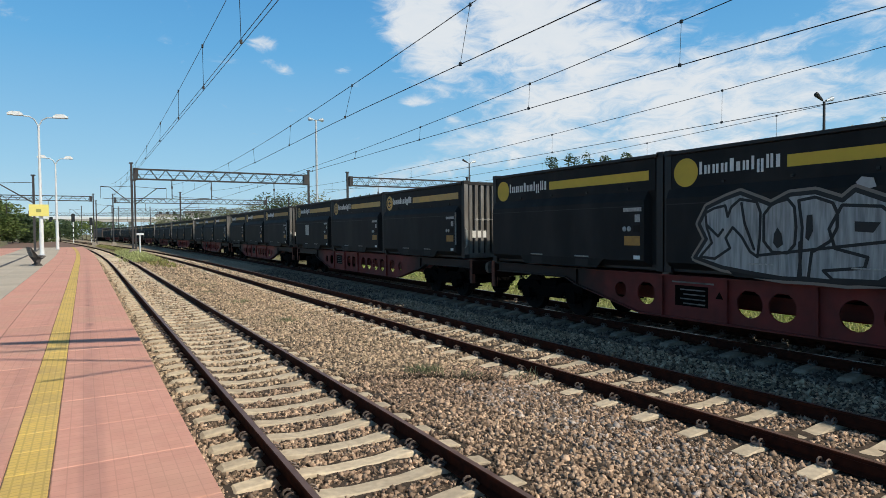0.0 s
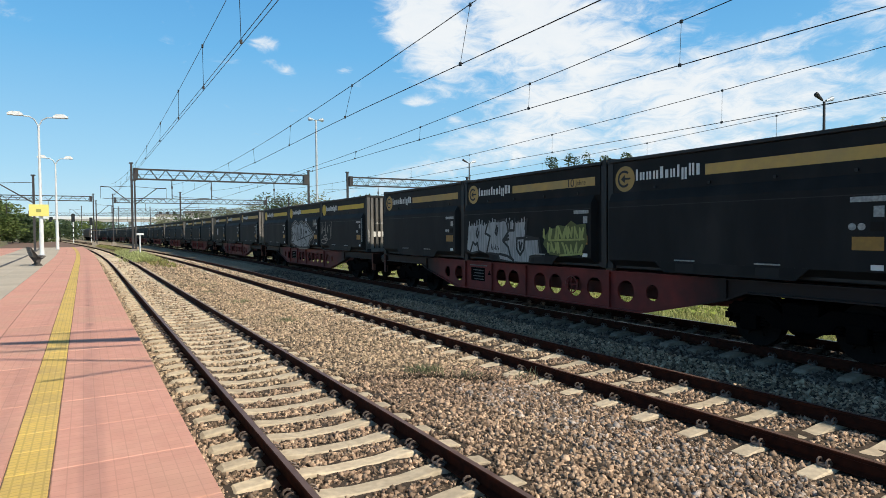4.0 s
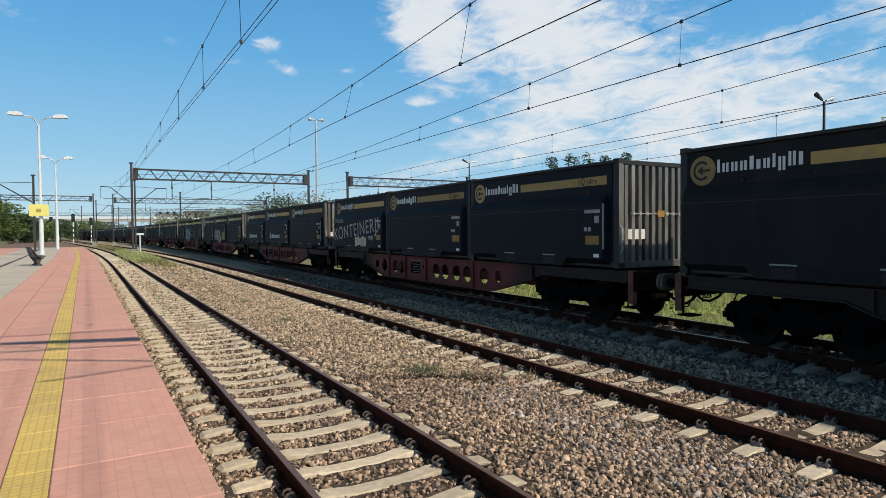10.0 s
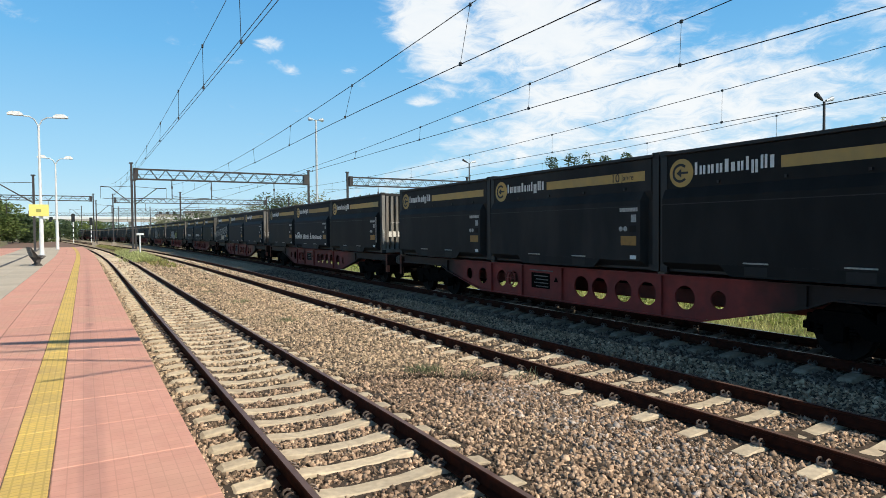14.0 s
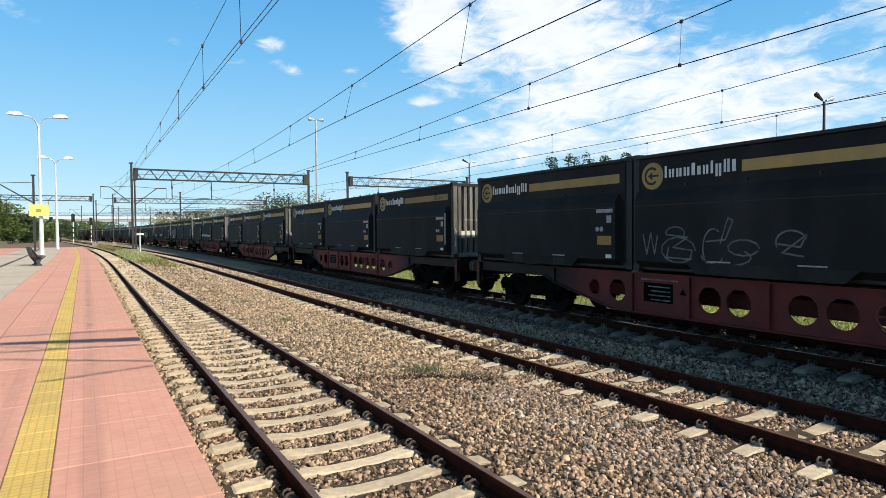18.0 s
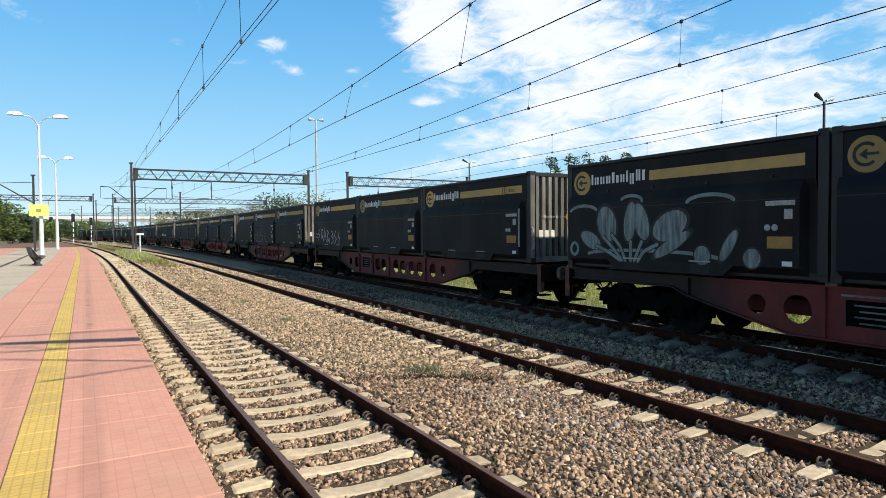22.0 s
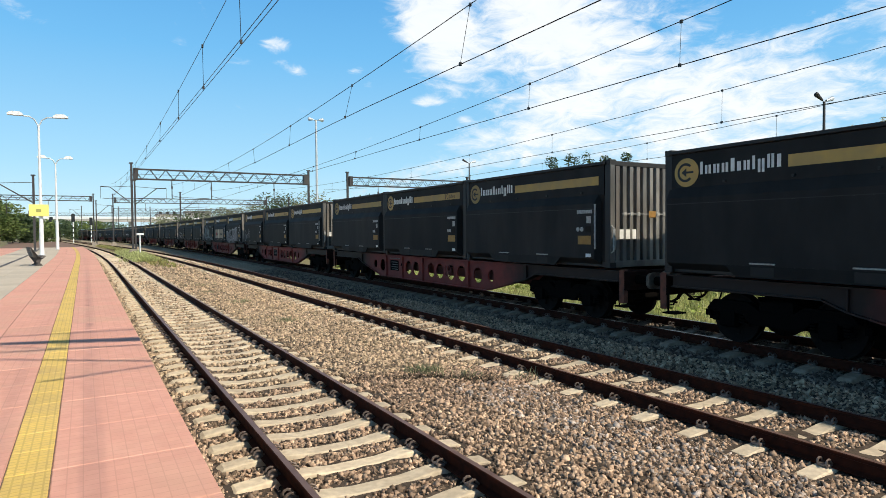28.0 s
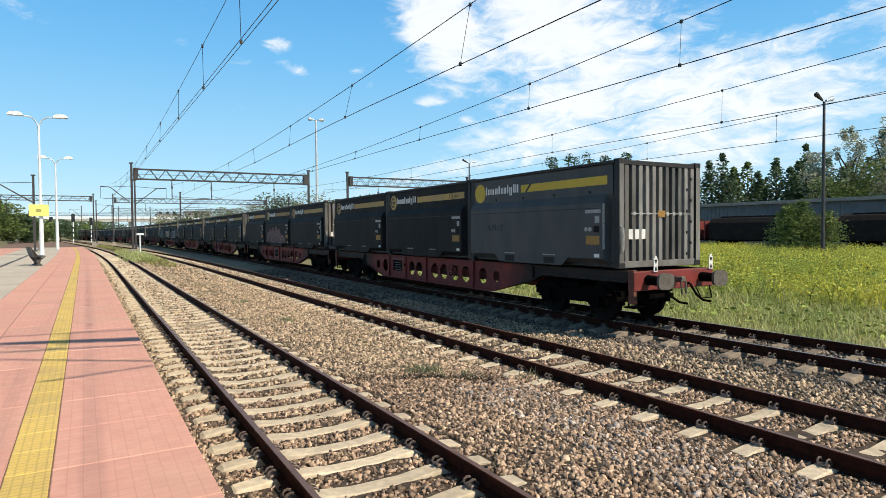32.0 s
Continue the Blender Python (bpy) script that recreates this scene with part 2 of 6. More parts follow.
M_LEAF2 = foliage("leaf_olive", (0.27, 0.285, 0.18), (0.18, 0.205, 0.12))
M_LEAFD = foliage("leaf_dark", (0.085, 0.125, 0.055), (0.045, 0.075, 0.03))
M_WEED = foliage("goldenrod", (0.64, 0.58, 0.10), (0.36, 0.45, 0.09), 0.5)
M_WEEDL = foliage("weed_leaf", (0.32, 0.39, 0.10), (0.16, 0.24, 0.06), 0.55)
M_GRASS = foliage("dry_grass", (0.54, 0.55, 0.27), (0.37, 0.43, 0.17))
M_GRASSL = foliage("verge_grass", (0.40, 0.36, 0.16), (0.22, 0.25, 0.08))
M_LOCO = material("loco_paint", (0.075, 0.055, 0.05), 0.6, second=(0.05, 0.04, 0.037), scale=2, amount=0.6)
M_SILVER = material("silver_spray", (0.27, 0.295, 0.30), 0.5, metal=0.1, second=(0.18, 0.20, 0.205), scale=5, amount=0.7)
M_BLACKP = material("black_spray", (0.008, 0.008, 0.009), 0.6)
M_HALO = material("beige_spray", (0.20, 0.17, 0.145), 0.6, second=(0.22, 0.19, 0.16), scale=6)
M_CHALK = material("white_spray", (0.42, 0.43, 0.43), 0.7, second=(0.30, 0.31, 0.31), scale=9, amount=0.6)
M_LIMED = material("olive_spray", (0.10, 0.115, 0.03), 0.7, second=(0.06, 0.07, 0.02), scale=6)
M_STREAK = material("streaked_silver_spray", (0.38, 0.39, 0.395), 0.6, second=(0.17, 0.18, 0.185), scale=5, amount=0.9, stretch=(1, 3.5, 0.35))
M_FAINT = material("faint_spray", (0.16, 0.165, 0.165), 0.7, second=(0.05, 0.05, 0.052), scale=5, amount=0.9)
M_PALEROSE = material("pale_rose_spray", (0.24, 0.18, 0.18), 0.7, second=(0.10, 0.06, 0.065), scale=5, amount=0.8)
M_LIME = material("lime_spray", (0.36, 0.38, 0.12), 0.7)
M_PINK = material("red_spray", (0.16, 0.06, 0.065), 0.7, second=(0.08, 0.035, 0.04), scale=5)
M_ROSE = material("rose_spray", (0.12, 0.07, 0.075), 0.7, second=(0.045, 0.03, 0.033), scale=4, amount=0.95)
M_TEAL = material("pale_teal_spray", (0.20, 0.255, 0.26), 0.7, second=(0.11, 0.14, 0.145), scale=6, amount=0.8)
M_TEALS = material("streaked_teal_spray", (0.22, 0.27, 0.275), 0.7, second=(0.05, 0.065, 0.07), scale=5, amount=0.9, stretch=(1, 3.0, 0.4))
M_DRIP = material("streaked_white_spray", (0.28, 0.29, 0.315), 0.7, second=(0.025, 0.027, 0.035), scale=4, amount=0.9, stretch=(1, 3.2, 0.35))
M_BANNER = material("beige_banner", (0.33, 0.27, 0.20), 0.7, second=(0.24, 0.20, 0.15), scale=3, amount=0.6)
M_PATCH = material("pale_patch", (0.60, 0.52, 0.40), 0.7)
M_LOGORED = material("red_print", (0.42, 0.04, 0.035), 0.6)
M_BLUESIDE = material("dark_blue_paint", (0.0075, 0.0100, 0.0155), 0.66, spec=0.2, second=(0.006, 0.008, 0.013), scale=3, amount=0.7, bump=0.08, bump_scale=14)
M_BRIGHT = material("fresh_yellow", (0.60, 0.41, 0.035), 0.6, second=(0.50, 0.34, 0.035), scale=5, amount=0.5)
M_SCUFF = material("scuffed_paint", (0.056, 0.057, 0.058), 0.6, second=(0.04, 0.041, 0.042), scale=3, amount=0.7, bump=0.1, bump_scale=14, stains=(0.075, 0.07, 0.066), stain_scale=2.0, stain_amount=0.6, stretch=(1, 1, 0.35))
M_FARWALL = material("far_plaster", (0.50, 0.48, 0.46), 0.9, second=(0.40, 0.39, 0.38), scale=0.4, amount=0.6)


# ---- mesh building ----
class Shape:
    """Collects vertices and faces of one mesh."""

    def __init__(self):
        self.v, self.f = [], []

    def add(self, vs, fs):
        n = len(self.v)
        self.v += [tuple(p) for p in vs]
        self.f += [tuple(i + n for i in f) for f in fs]
        return self

    def box(self, x0, x1, y0, y1, z0, z1, c=0.0):
        """A box, its upright edges cut by c."""
        if c <= 0:
            vs = [(x, y, z) for z in (z0, z1) for x, y in ((x0, y0), (x1, y0), (x1, y1), (x0, y1))]
            return self.add(vs, [(3, 2, 1, 0), (4, 5, 6, 7), (0, 1, 5, 4), (1, 2, 6, 5), (2, 3, 7, 6), (3, 0, 4, 7)])
        lo = [(x0 + c, y0 + c), (x1 - c, y0 + c), (x1 - c, y1 - c), (x0 + c, y1 - c)]
        hi = [(x0, y0), (x1, y0), (x1, y1), (x0, y1)]
        vs = [(*q, z0) for q in lo] + [(*q, z0 + c) for q in hi] + [(*q, z1 - c) for q in hi] + [(*q, z1) for q in lo]
        fs = [(3, 2, 1, 0), (12, 13, 14, 15)]
        for k in (0, 4, 8):
            fs += [(k + i, k + (i + 1) % 4, k + 4 + (i + 1) % 4, k + 4 + i) for i in range(4)]
        return self.add(vs, fs)

    def tube(self, a, b, r0, r1=None, n=8, caps=True):
        a, b = Vector(a), Vector(b)
        r1 = r0 if r1 is None else r1
        q = (b - a).to_track_quat("Z", "Y").to_matrix()
        vs = []
        for c, r in ((a, r0), (b, r1)):
            vs += [c + q @ Vector((r * math.cos(2 * math.pi * i / n), r * math.sin(2 * math.pi * i / n), 0)) for i in range(n)]
        fs = [(i, (i + 1) % n, n + (i + 1) % n, n + i) for i in range(n)]
        if caps:
            fs += [tuple(range(n - 1, -1, -1)), tuple(range(n, 2 * n))]
        return self.add(vs, fs)

    def line(self, pts, r, n=6):
        """A bent round bar through the points, in one piece."""
        pts = [Vector(p) for p in pts]
        vs, fs = [], []
        up = None
        for i, p in enumerate(pts):
            d = (pts[min(i + 1, len(pts) - 1)] - pts[max(i - 1, 0)]).normalized()
            if up is None:
                up = d.orthogonal().normalized()
            up = (up - d * up.dot(d)).normalized()
            side = d.cross(up)
            vs += [p + r * (up * math.cos(2 * math.pi * k / n) + side * math.sin(2 * math.pi * k / n)) for k in range(n)]
        for i in range(len(pts) - 1):
            fs += [(i * n + k, i * n + (k + 1) % n, (i + 1) * n + (k + 1) % n, (i + 1) * n + k) for k in range(n)]
        fs += [tuple(range(n - 1, -1, -1)), tuple(range((len(pts) - 1) * n, len(pts) * n))]
        return self.add(vs, fs)

    def sweep(self, profile, stations, closed=True):
        """profile: (x, z) pairs; stations: (x, y, z, heading) along a way."""
        k = len(profile)
        vs, fs = [], []
        for x, y, z, h in stations:
            vs += [(x + px * math.cos(h), y - px * math.sin(h), z + pz) for px, pz in profile]
        for s in range(len(stations) - 1):
            for i in range(k if closed else k - 1):
                j = (i + 1) % k
                fs.append((s * k + i, s * k + j, (s + 1) * k + j, (s + 1) * k + i))
        if closed:
            fs += [tuple(range(k - 1, -1, -1)), tuple(range((len(stations) - 1) * k, len(stations) * k))]
        return self.add(vs, fs)

    def prism(self, poly, y0, y1, axis="y"):
        """A polygon in the xz plane (or yz, axis x) drawn out along y (or x)."""
        k = len(poly)
        if axis == "y":
            vs = [(a, y, b) for y in (y0, y1) for a, b in poly]
        else:
            vs = [(x, a, b) for x in (y0, y1) for a, b in poly]
        fs = [(i, (i + 1) % k, k + (i + 1) % k, k + i) for i in range(k)]
        fs += [tuple(range(k - 1, -1, -1)), tuple(range(k, 2 * k))]
        return self.add(vs, fs)

    def disc(self, c, r, x_thick, n=20):
        """A round plate in the yz plane."""
        return self.prism([(c[1] + r * math.cos(2 * math.pi * i / n), c[2] + r * math.sin(2 * math.pi * i / n)) for i in range(n)],
                          c[0], c[0] + x_thick, "x")

    def mesh(self, name, mat, smooth=False):
        me = bpy.data.meshes.new(name)
        me.from_pydata(self.v, [], self.f)
        bm = bmesh.new()
        bm.from_mesh(me)
        bmesh.ops.recalc_face_normals(bm, faces=bm.faces)
        bm.to_mesh(me)
        bm.free()
        me.materials.append(mat)
        if smooth:
            me.polygons.foreach_set("use_smooth", [True] * len(me.polygons))
        return me


def part(name, shape, mat, parent=None, label="", smooth=False, at=None):
    """One mesh object, under its thing or by itself."""
    ob = new(name, shape if isinstance(shape, bpy.types.Mesh) else shape.mesh(name, mat, smooth))
    if parent:
        ob.parent = parent
    if at is not None:
        ob.matrix_basis = at
    return tagged(ob, label)


def thing(name, label, category, group="", kind="", at=None):
    ob = new(name)
    ob.empty_display_size = 0.2
    if at is not None:
        ob.matrix_basis = at
    return tagged(ob, label, category, group, kind)


def quick_mesh(name, verts, faces, mat, smooth=False):
    """A mesh from numpy arrays of vertices and equal-sized faces."""
    me = bpy.data.meshes.new(name)
    k = faces.shape[1]
    me.vertices.add(len(verts))
    me.vertices.foreach_set("co", verts.astype(np.float32).ravel())
    me.loops.add(faces.size)
    me.loops.foreach_set("vertex_index", faces.astype(np.int32).ravel())
    me.polygons.add(len(faces))
    me.polygons.foreach_set("loop_start", np.arange(0, faces.size, k, dtype=np.int32))
    me.polygons.foreach_set("loop_total", np.full(len(faces), k, dtype=np.int32))
    if smooth:
        me.polygons.foreach_set("use_smooth", np.ones(len(faces), dtype=bool))
    me.update(calc_edges=True)
    me.materials.append(mat)
    return me


# ---- the lines of the tracks ----
def bend(y, k, y0, y1):
    """Sideways swing to the left of a line that is straight up to y0, curves up to y1 and then runs on straight."""
    if y <= y0:
        return 0.0
    if y <= y1:
        return -k * (y - y0) ** 2
    return -k * (y1 - y0) ** 2 - 2 * k * (y1 - y0) * (y - y1)


TURN3 = radians(0.55)
PIVOT3, MID3, Z3 = 10.505, 11.2585, 0.044


def line1(y):
    return 2.325 - 0.0035 * max(0, y - 8) + bend(y, 0.00042, 44, 130)


def line2(y):
    return 7.375 + 0.004 * y + bend(y, 0.00042, 30, 130)


def swing3(u):
    d = bend(u, 0.00029, 46, 192)
    # over the turnouts to the far left-hand line
    d += bend(u, 0.0006, 192, 240)
    d -= bend(u, 0.00098, 240, 300)
    return d


def to_world(x, u):
    """From the train's own plan (across, along) to the world's."""
    c, s = math.cos(TURN3), math.sin(TURN3)
    return PIVOT3 + (x - PIVOT3) * c + u * s, u * c - (x - PIVOT3) * s


def line3(u):
    x, y = to_world(MID3 + swing3(u), u)
    return x, y


def stations(fn, y0, y1, step, z, across=0.0):
    out = []
    n = max(1, int((y1 - y0) / step))
    for i in range(n + 1):
        y = y0 + (y1 - y0) * i / n
        if fn is line3:
            (xa, ya), (xb, yb) = line3(y - 0.5), line3(y + 0.5)
            x, yy = line3(y)
        else:
            xa, ya, xb, yb, x, yy = fn(y - 0.5), y - 0.5, fn(y + 0.5), y + 0.5, fn(y), y
        h = math.atan2(xb - xa, yb - ya)
        out.append((x + across * math.cos(h), yy - across * math.sin(h), z, h))
    return out


# ---- ground, ballast, tracks ----
def bed_height(x):
    xs = (-2.0, 0.6, 3.6, 5.0, 6.2, 8.6, 9.6, 12.6, 13.1, 13.9)
    zs = (-0.25, -0.23, -0.215, -0.26, -0.33, -0.33, -0.25, -0.165, -0.24, -0.52)
    return float(np.interp(x, xs, zs))


def ground():
    s = Shape()
    xs = [-3000, -400, -60, -8, 14, 40, 100, 400, 3000]
    ys = [-3000, -300, -60, 0, 60, 160, 400, 1000, 4000]
    vs = [(x, y, -0.55 if x < 20 else -0.45) for y in ys for x in xs]
    n = len(xs)
    fs = [(j * n + i, j * n + i + 1, (j + 1) * n + i + 1, (j + 1) * n + i) for j in range(len(ys) - 1) for i in range(n - 1)]
    tagged(part("ground", s.add(vs, fs), M_SOIL), "flat weedy railway land reaching the horizon", "ground", kind="structure")


def ballast_bed():
    ys = np.concatenate([np.arange(-12, 18, 0.16), np.arange(18, 60, 0.5), np.arange(60, 330, 3.0)])
    us = np.concatenate([np.arange(0.62, 9.4, 0.16), np.arange(9.4, 13.95, 0.25)])
    vs = []
    for y in ys:
        b = bend(y, 0.00040, 44, 150) - (0.00045 * -(max(0, y - 235)) ** 2 if y > 235 else 0) * 0.3
        for u in us:
            z = bed_height(u) + 0.03 * noise.noise((u * 0.8, y * 0.8, 3)) + 0.02 * noise.noise((u * 5, y * 5, 9))
            vs.append((u + b, y, z))
    n = len(us)
    idx = np.arange((len(ys) - 1) * n).reshape(len(ys) - 1, n)[:, :-1].ravel()
    faces = np.stack([idx, idx + 1, idx + n + 1, idx + n], 1)
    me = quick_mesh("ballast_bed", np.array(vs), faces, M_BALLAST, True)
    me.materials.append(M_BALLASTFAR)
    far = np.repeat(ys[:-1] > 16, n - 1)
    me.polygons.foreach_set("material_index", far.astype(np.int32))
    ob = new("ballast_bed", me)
    tagged(ob, "brown crushed-stone bed under three tracks", "ballast", kind="structure")


TRACK1 = dict(fn=line1, z=0.0, first=4.682 - 0.598 * 12, gap=0.598, n=185)
TRACK2 = dict(fn=line2, z=-0.12, first=3.46 - 0.736 * 8, gap=0.736, n=150)
TRACK3 = dict(fn=line3, z=Z3, first=5.06 - 0.693 * 10, gap=0.693, n=140)


def on_sleeper(x, y):
    for tr in (TRACK1, TRACK2):
        if abs(x - tr["fn"](y)) < 1.27:
            k = (y - tr["first"]) / tr["gap"]
            if abs(k - round(k)) * tr["gap"] < 0.165:
                return True
        if abs(abs(x - tr["fn"](y)) - 0.7535) < 0.085:
            return True
    return False


def stones(name, x0, x1, y0, y1, per_m2, size, seed, mat=None):
    """Loose crushed stones, each a small uneven solid."""
    rg = np.random.RandomState(seed)
    n = int((x1 - x0) * (y1 - y0) * per_m2)
    px, py = rg.uniform(x0, x1, n), rg.uniform(y0, y1, n)
    keep = [not on_sleeper(a, b) and a < b * 2.45 + 0.6 for a, b in zip(px, py)]
    px, py = px[keep], py[keep]
    n = len(px)
    ico = np.array([(x, y, z) for x in (-.8, .8) for y in (-.8, .8) for z in (-.8, .8)])
    tri = np.array([(0, 1, 3), (0, 3, 2), (4, 6, 7), (4, 7, 5), (0, 4, 5), (0, 5, 1), (2, 3, 7), (2, 7, 6), (0, 2, 6), (0, 6, 4), (1, 5, 7), (1, 7, 3)])
    v = (ico[None] + rg.uniform(-0.62, 0.62, (n, 8, 3))) * rg.uniform(0.4, 1.35, (n, 1, 3))
    a, b, c = rg.uniform(0, 6.28, n), rg.uniform(0, 6.28, n), rg.uniform(-0.5, 0.5, n)
    for ang, i, j in ((a, 0, 1), (b, 1, 2), (c, 0, 2)):
        ca, sa = np.cos(ang)[:, None], np.sin(ang)[:, None]
        p, q = v[:, :, i].copy(), v[:, :, j].copy()
        v[:, :, i], v[:, :, j] = p * ca - q * sa, p * sa + q * ca
    v *= (size * (0.5 + 0.85 * rg.uniform(0, 1, n) ** 1.4))[:, None, None]
    pz = np.array([bed_height(x) for x in px]) + rg.uniform(-0.026, 0.020, n)
    v += np.stack([px, py, pz], 1)[:, None, :]
    f = tri[None] + (np.arange(n) * 8)[:, None, None]
    ob = new(name, quick_mesh(name, v.reshape(-1, 3), f.reshape(-1, 3), mat or M_STONE))
    tagged(ob, "brown and grey crushed track stones lying loose", "ballast stones", kind="stuff")


RAIL = [(-.075, -.172), (.075, -.172), (.075, -.16), (.012, -.14), (.012, -.05), (.036, -.038), (.036, -.008), (.028, 0), (-.028, 0), (-.036, -.008),
        (-.036, -.038), (-.012, -.05), (-.012, -.14), (-.075, -.16)]


def sleeper_mesh(mat):
    s = Shape()
    prof = []
    cuts = (-1.25, -1.2, -0.95, -0.55, -0.25, 0.25, 0.55, 0.95, 1.2, 1.25)
    tops = (-0.06, -0.025, 0.0, 0.0, -0.035, -0.035, 0.0, 0.0, -0.025, -0.06)
    for x, t in zip(cuts, tops):
        prof.append([(x, -0.13, -0.2), (x, -0.105, t - 0.012), (x, -0.09, t), (x, 0.09, t), (x, 0.105, t - 0.012), (x, 0.13, -0.2)])
    k = 6
    vs = [p for row in prof for p in row]
    fs = [(r * k + i, r * k + i + 1, (r + 1) * k + i + 1, (r + 1) * k + i) for r in range(len(cuts) - 1) for i in range(k - 1)]
    fs += [tuple(range(k)), tuple(range((len(cuts) - 1) * k, len(cuts) * k))]
    return s.add(vs, fs).mesh("sleeper", mat)


def clip_mesh():
    """A sprung rail clip: a shoulder and two bent bars."""
    s = Shape().box(-0.05, 0.03, -0.06, 0.06, 0.0, 0.035, 0.008)
    for dy in (-0.045, 0.045):
        pts = [(0.05, dy, 0.03)] + [(-0.02 + 0.045 * math.cos(a), dy, 0.045 + 0.04 * math.sin(a)) for a in (0.2, 0.9, 1.6, 2.4, 3.2)]
        s.line(pts, 0.012, 5)
    return s.mesh("rail_clip", M_CLIP)


def track(name, tr, y_end, tread, label):
    root = thing(name, label, "railway track", "tracks", "structure")
    step = 4.0
    for side in (-0.7535, 0.7535):
        st = stations(tr["fn"], -14, y_end, step, tr["z"], side)
        me = Shape().sweep(RAIL, st).mesh("rail", M_RUST)
        me.materials.append(tread)
        for p in me.polygons:
            if p.normal.z > 0.85 and p.center.z > tr["z"] - 0.006:
                p.material_index = 1
        part("rail", me, None, root)
    sl, cl = sleeper_mesh(M_SLEEPERD if tread is M_SHINE else M_SLEEPER), clip_mesh()
    for i in range(tr["n"]):
        y = tr["first"] + tr["gap"] * i
        x, yy, z, h = stations(tr["fn"], y, y + 0.1, 1, tr["z"] - 0.172)[0]
        m = pose(x, yy, z, 0, 0, -math.degrees(h) + random.uniform(-0.5, 0.5))
        ob = part("sleeper", sl, None, root, at=m)
        if 2 < y < 19:
            for a, r in ((-0.7535 - 0.085, 0), (-0.7535 + 0.085, 180), (0.7535 - 0.085, 0), (0.7535 + 0.085, 180)):
                part("rail_clip", cl, None, ob, at=pose(a, random.uniform(-0.006, 0.006), 0.002, 0, 0, r))
    return root


ground()
ballast_bed()
track("track_1", TRACK1, 320, M_RAILTOP, "railway track with rusty rails on worn concrete sleepers beside the platform")
track("track_2", TRACK2, 320, M_RAILTOP, "middle railway track with rusty rails and concrete sleepers in brown ballast")
track("track_3", TRACK3, 560, M_SHINE, "railway track under the container train, dark rails on concrete sleepers")
stones("ballast_stones", 0.72, 8.6, 2.2, 9.5, 1050, 0.0225, 1)
stones("ballast_stones", 4.7, 6.1, 2.4, 8.2, 330, 0.0245, 8, M_STONEG)
stones("ballast_stones", 0.72, 8.6, 9.5, 17, 620, 0.0265, 2, M_STONEB)
stones("ballast_stones", 0.72, 8.6, 17, 34, 210, 0.033, 3, M_STONEB)
stones("ballast_stones", 0.72, 8.6, 34, 60, 30, 0.05, 5, M_STONEB)
stones("ballast_stones", 8.6, 9.7, 3.5, 20, 560, 0.0255, 7, M_STONEB)
stones("ballast_stones", 9.7, 13.6, 3.5, 20, 480, 0.0255, 4, M_STONED)
stones("ballast_stones", 8.6, 13.6, 20, 40, 120, 0.034, 6, M_STONED)


# ---- platform ----
def edge(y):
    return 0.70 - 0.0062 * y + bend(y, 0.00043, 44, 150)


def strip(y0, y1, step, z=0.0):
    return [(edge(y), y, z, math.atan2(edge(y + 0.5) - edge(y - 0.5), 1.0)) for y in np.arange(y0, y1 + step / 2, step)]


def platform():
    root = thing("platform", "low island platform with red, yellow and grey paving", "platform", kind="structure")
    st = strip(-14, 170, 3)
    part("platform_body", Shape().sweep([(-0.09, -0.6), (-0.09, 0.36), (0.0, 0.36), (0.0, 0.478), (-9.0, 0.478), (-9.0, -0.6)], st), M_CONC, root, "grey concrete body")

    def pave(name, x0, x1, length, mat, y0, y1, columns, z, label=""):
        w = (x1 - x0) / columns
        g = 0.004
        me = Shape().box(g, w - g, g, length - g, -0.06, 0.0, 0.006).mesh(name, mat)
        for i in range(int((y1 - y0) / length)):
            y = y0 + i * length
            h = math.atan2(edge(y + length) - edge(y), length)
            for c in range(columns):
                m = pose(edge(y) + x0 + c * w, y, z + random.uniform(-0.0015, 0.0015), 0, 0, -math.degrees(h))
                part(name, me, None, root, label, at=m)
    pave("edge_slab", -0.93, 0.02, 1.0, M_RED, -8, 90, 1, 0.55)
    pave("tactile_slab", -1.205, -0.93, 0.5, M_YELLOW, -8, 90, 1, 0.552, "yellow ribbed warning slab")
    pave("red_slab", -2.55, -1.205, 1.0, M_RED, -8, 90, 2, 0.55)
    pave("grey_slab", -4.35, -2.55, 1.0, M_GREY, -8, 90, 2, 0.55)
    part("drain_channel", Shape().sweep([(-4.55, 0.47), (-4.37, 0.47), (-4.37, 0.545), (-4.55, 0.545)], strip(-8, 90, 2)), M_BENCH, root, "dark drain channel")
    pave("grey_slab", -6.2, -4.57, 2.0, M_GREY, -8, 90, 1, 0.55)
    pave("red_slab", -8.98, -6.2, 2.0, M_RED, -8, 90, 1, 0.55)
    part("joint_bed", Shape().sweep([(-9, 0.478), (0.005, 0.478), (0.005, 0.541), (-9, 0.541)], strip(-14, 170, 3)), M_JOINT, root)


platform()


# ---- overhead line ----
def mast_part(root, h, label=""):
    s = Shape()
    for dy in (-0.12, 0.12):
        s.box(-0.10, 0.10, dy - 0.012, dy + 0.012, 0, h)
    s.box(-0.012, 0.012, -0.12, 0.12, 0, h)
    for sx in (-0.095, 0.095):
        s.box(sx - 0.008, sx + 0.008, -0.05, 0.05, 0.3, h)
    part("mast", s, M_MAST, root, label)
    part("foundation", Shape().box(-0.4, 0.4, -0.4, 0.4, -0.9, 0.12, 0.05), M_CONC, root)
    part("cap", Shape().box(-0.2, 0.2, -0.16, 0.16, h, h + 0.12, 0.02), M_MAST, root)


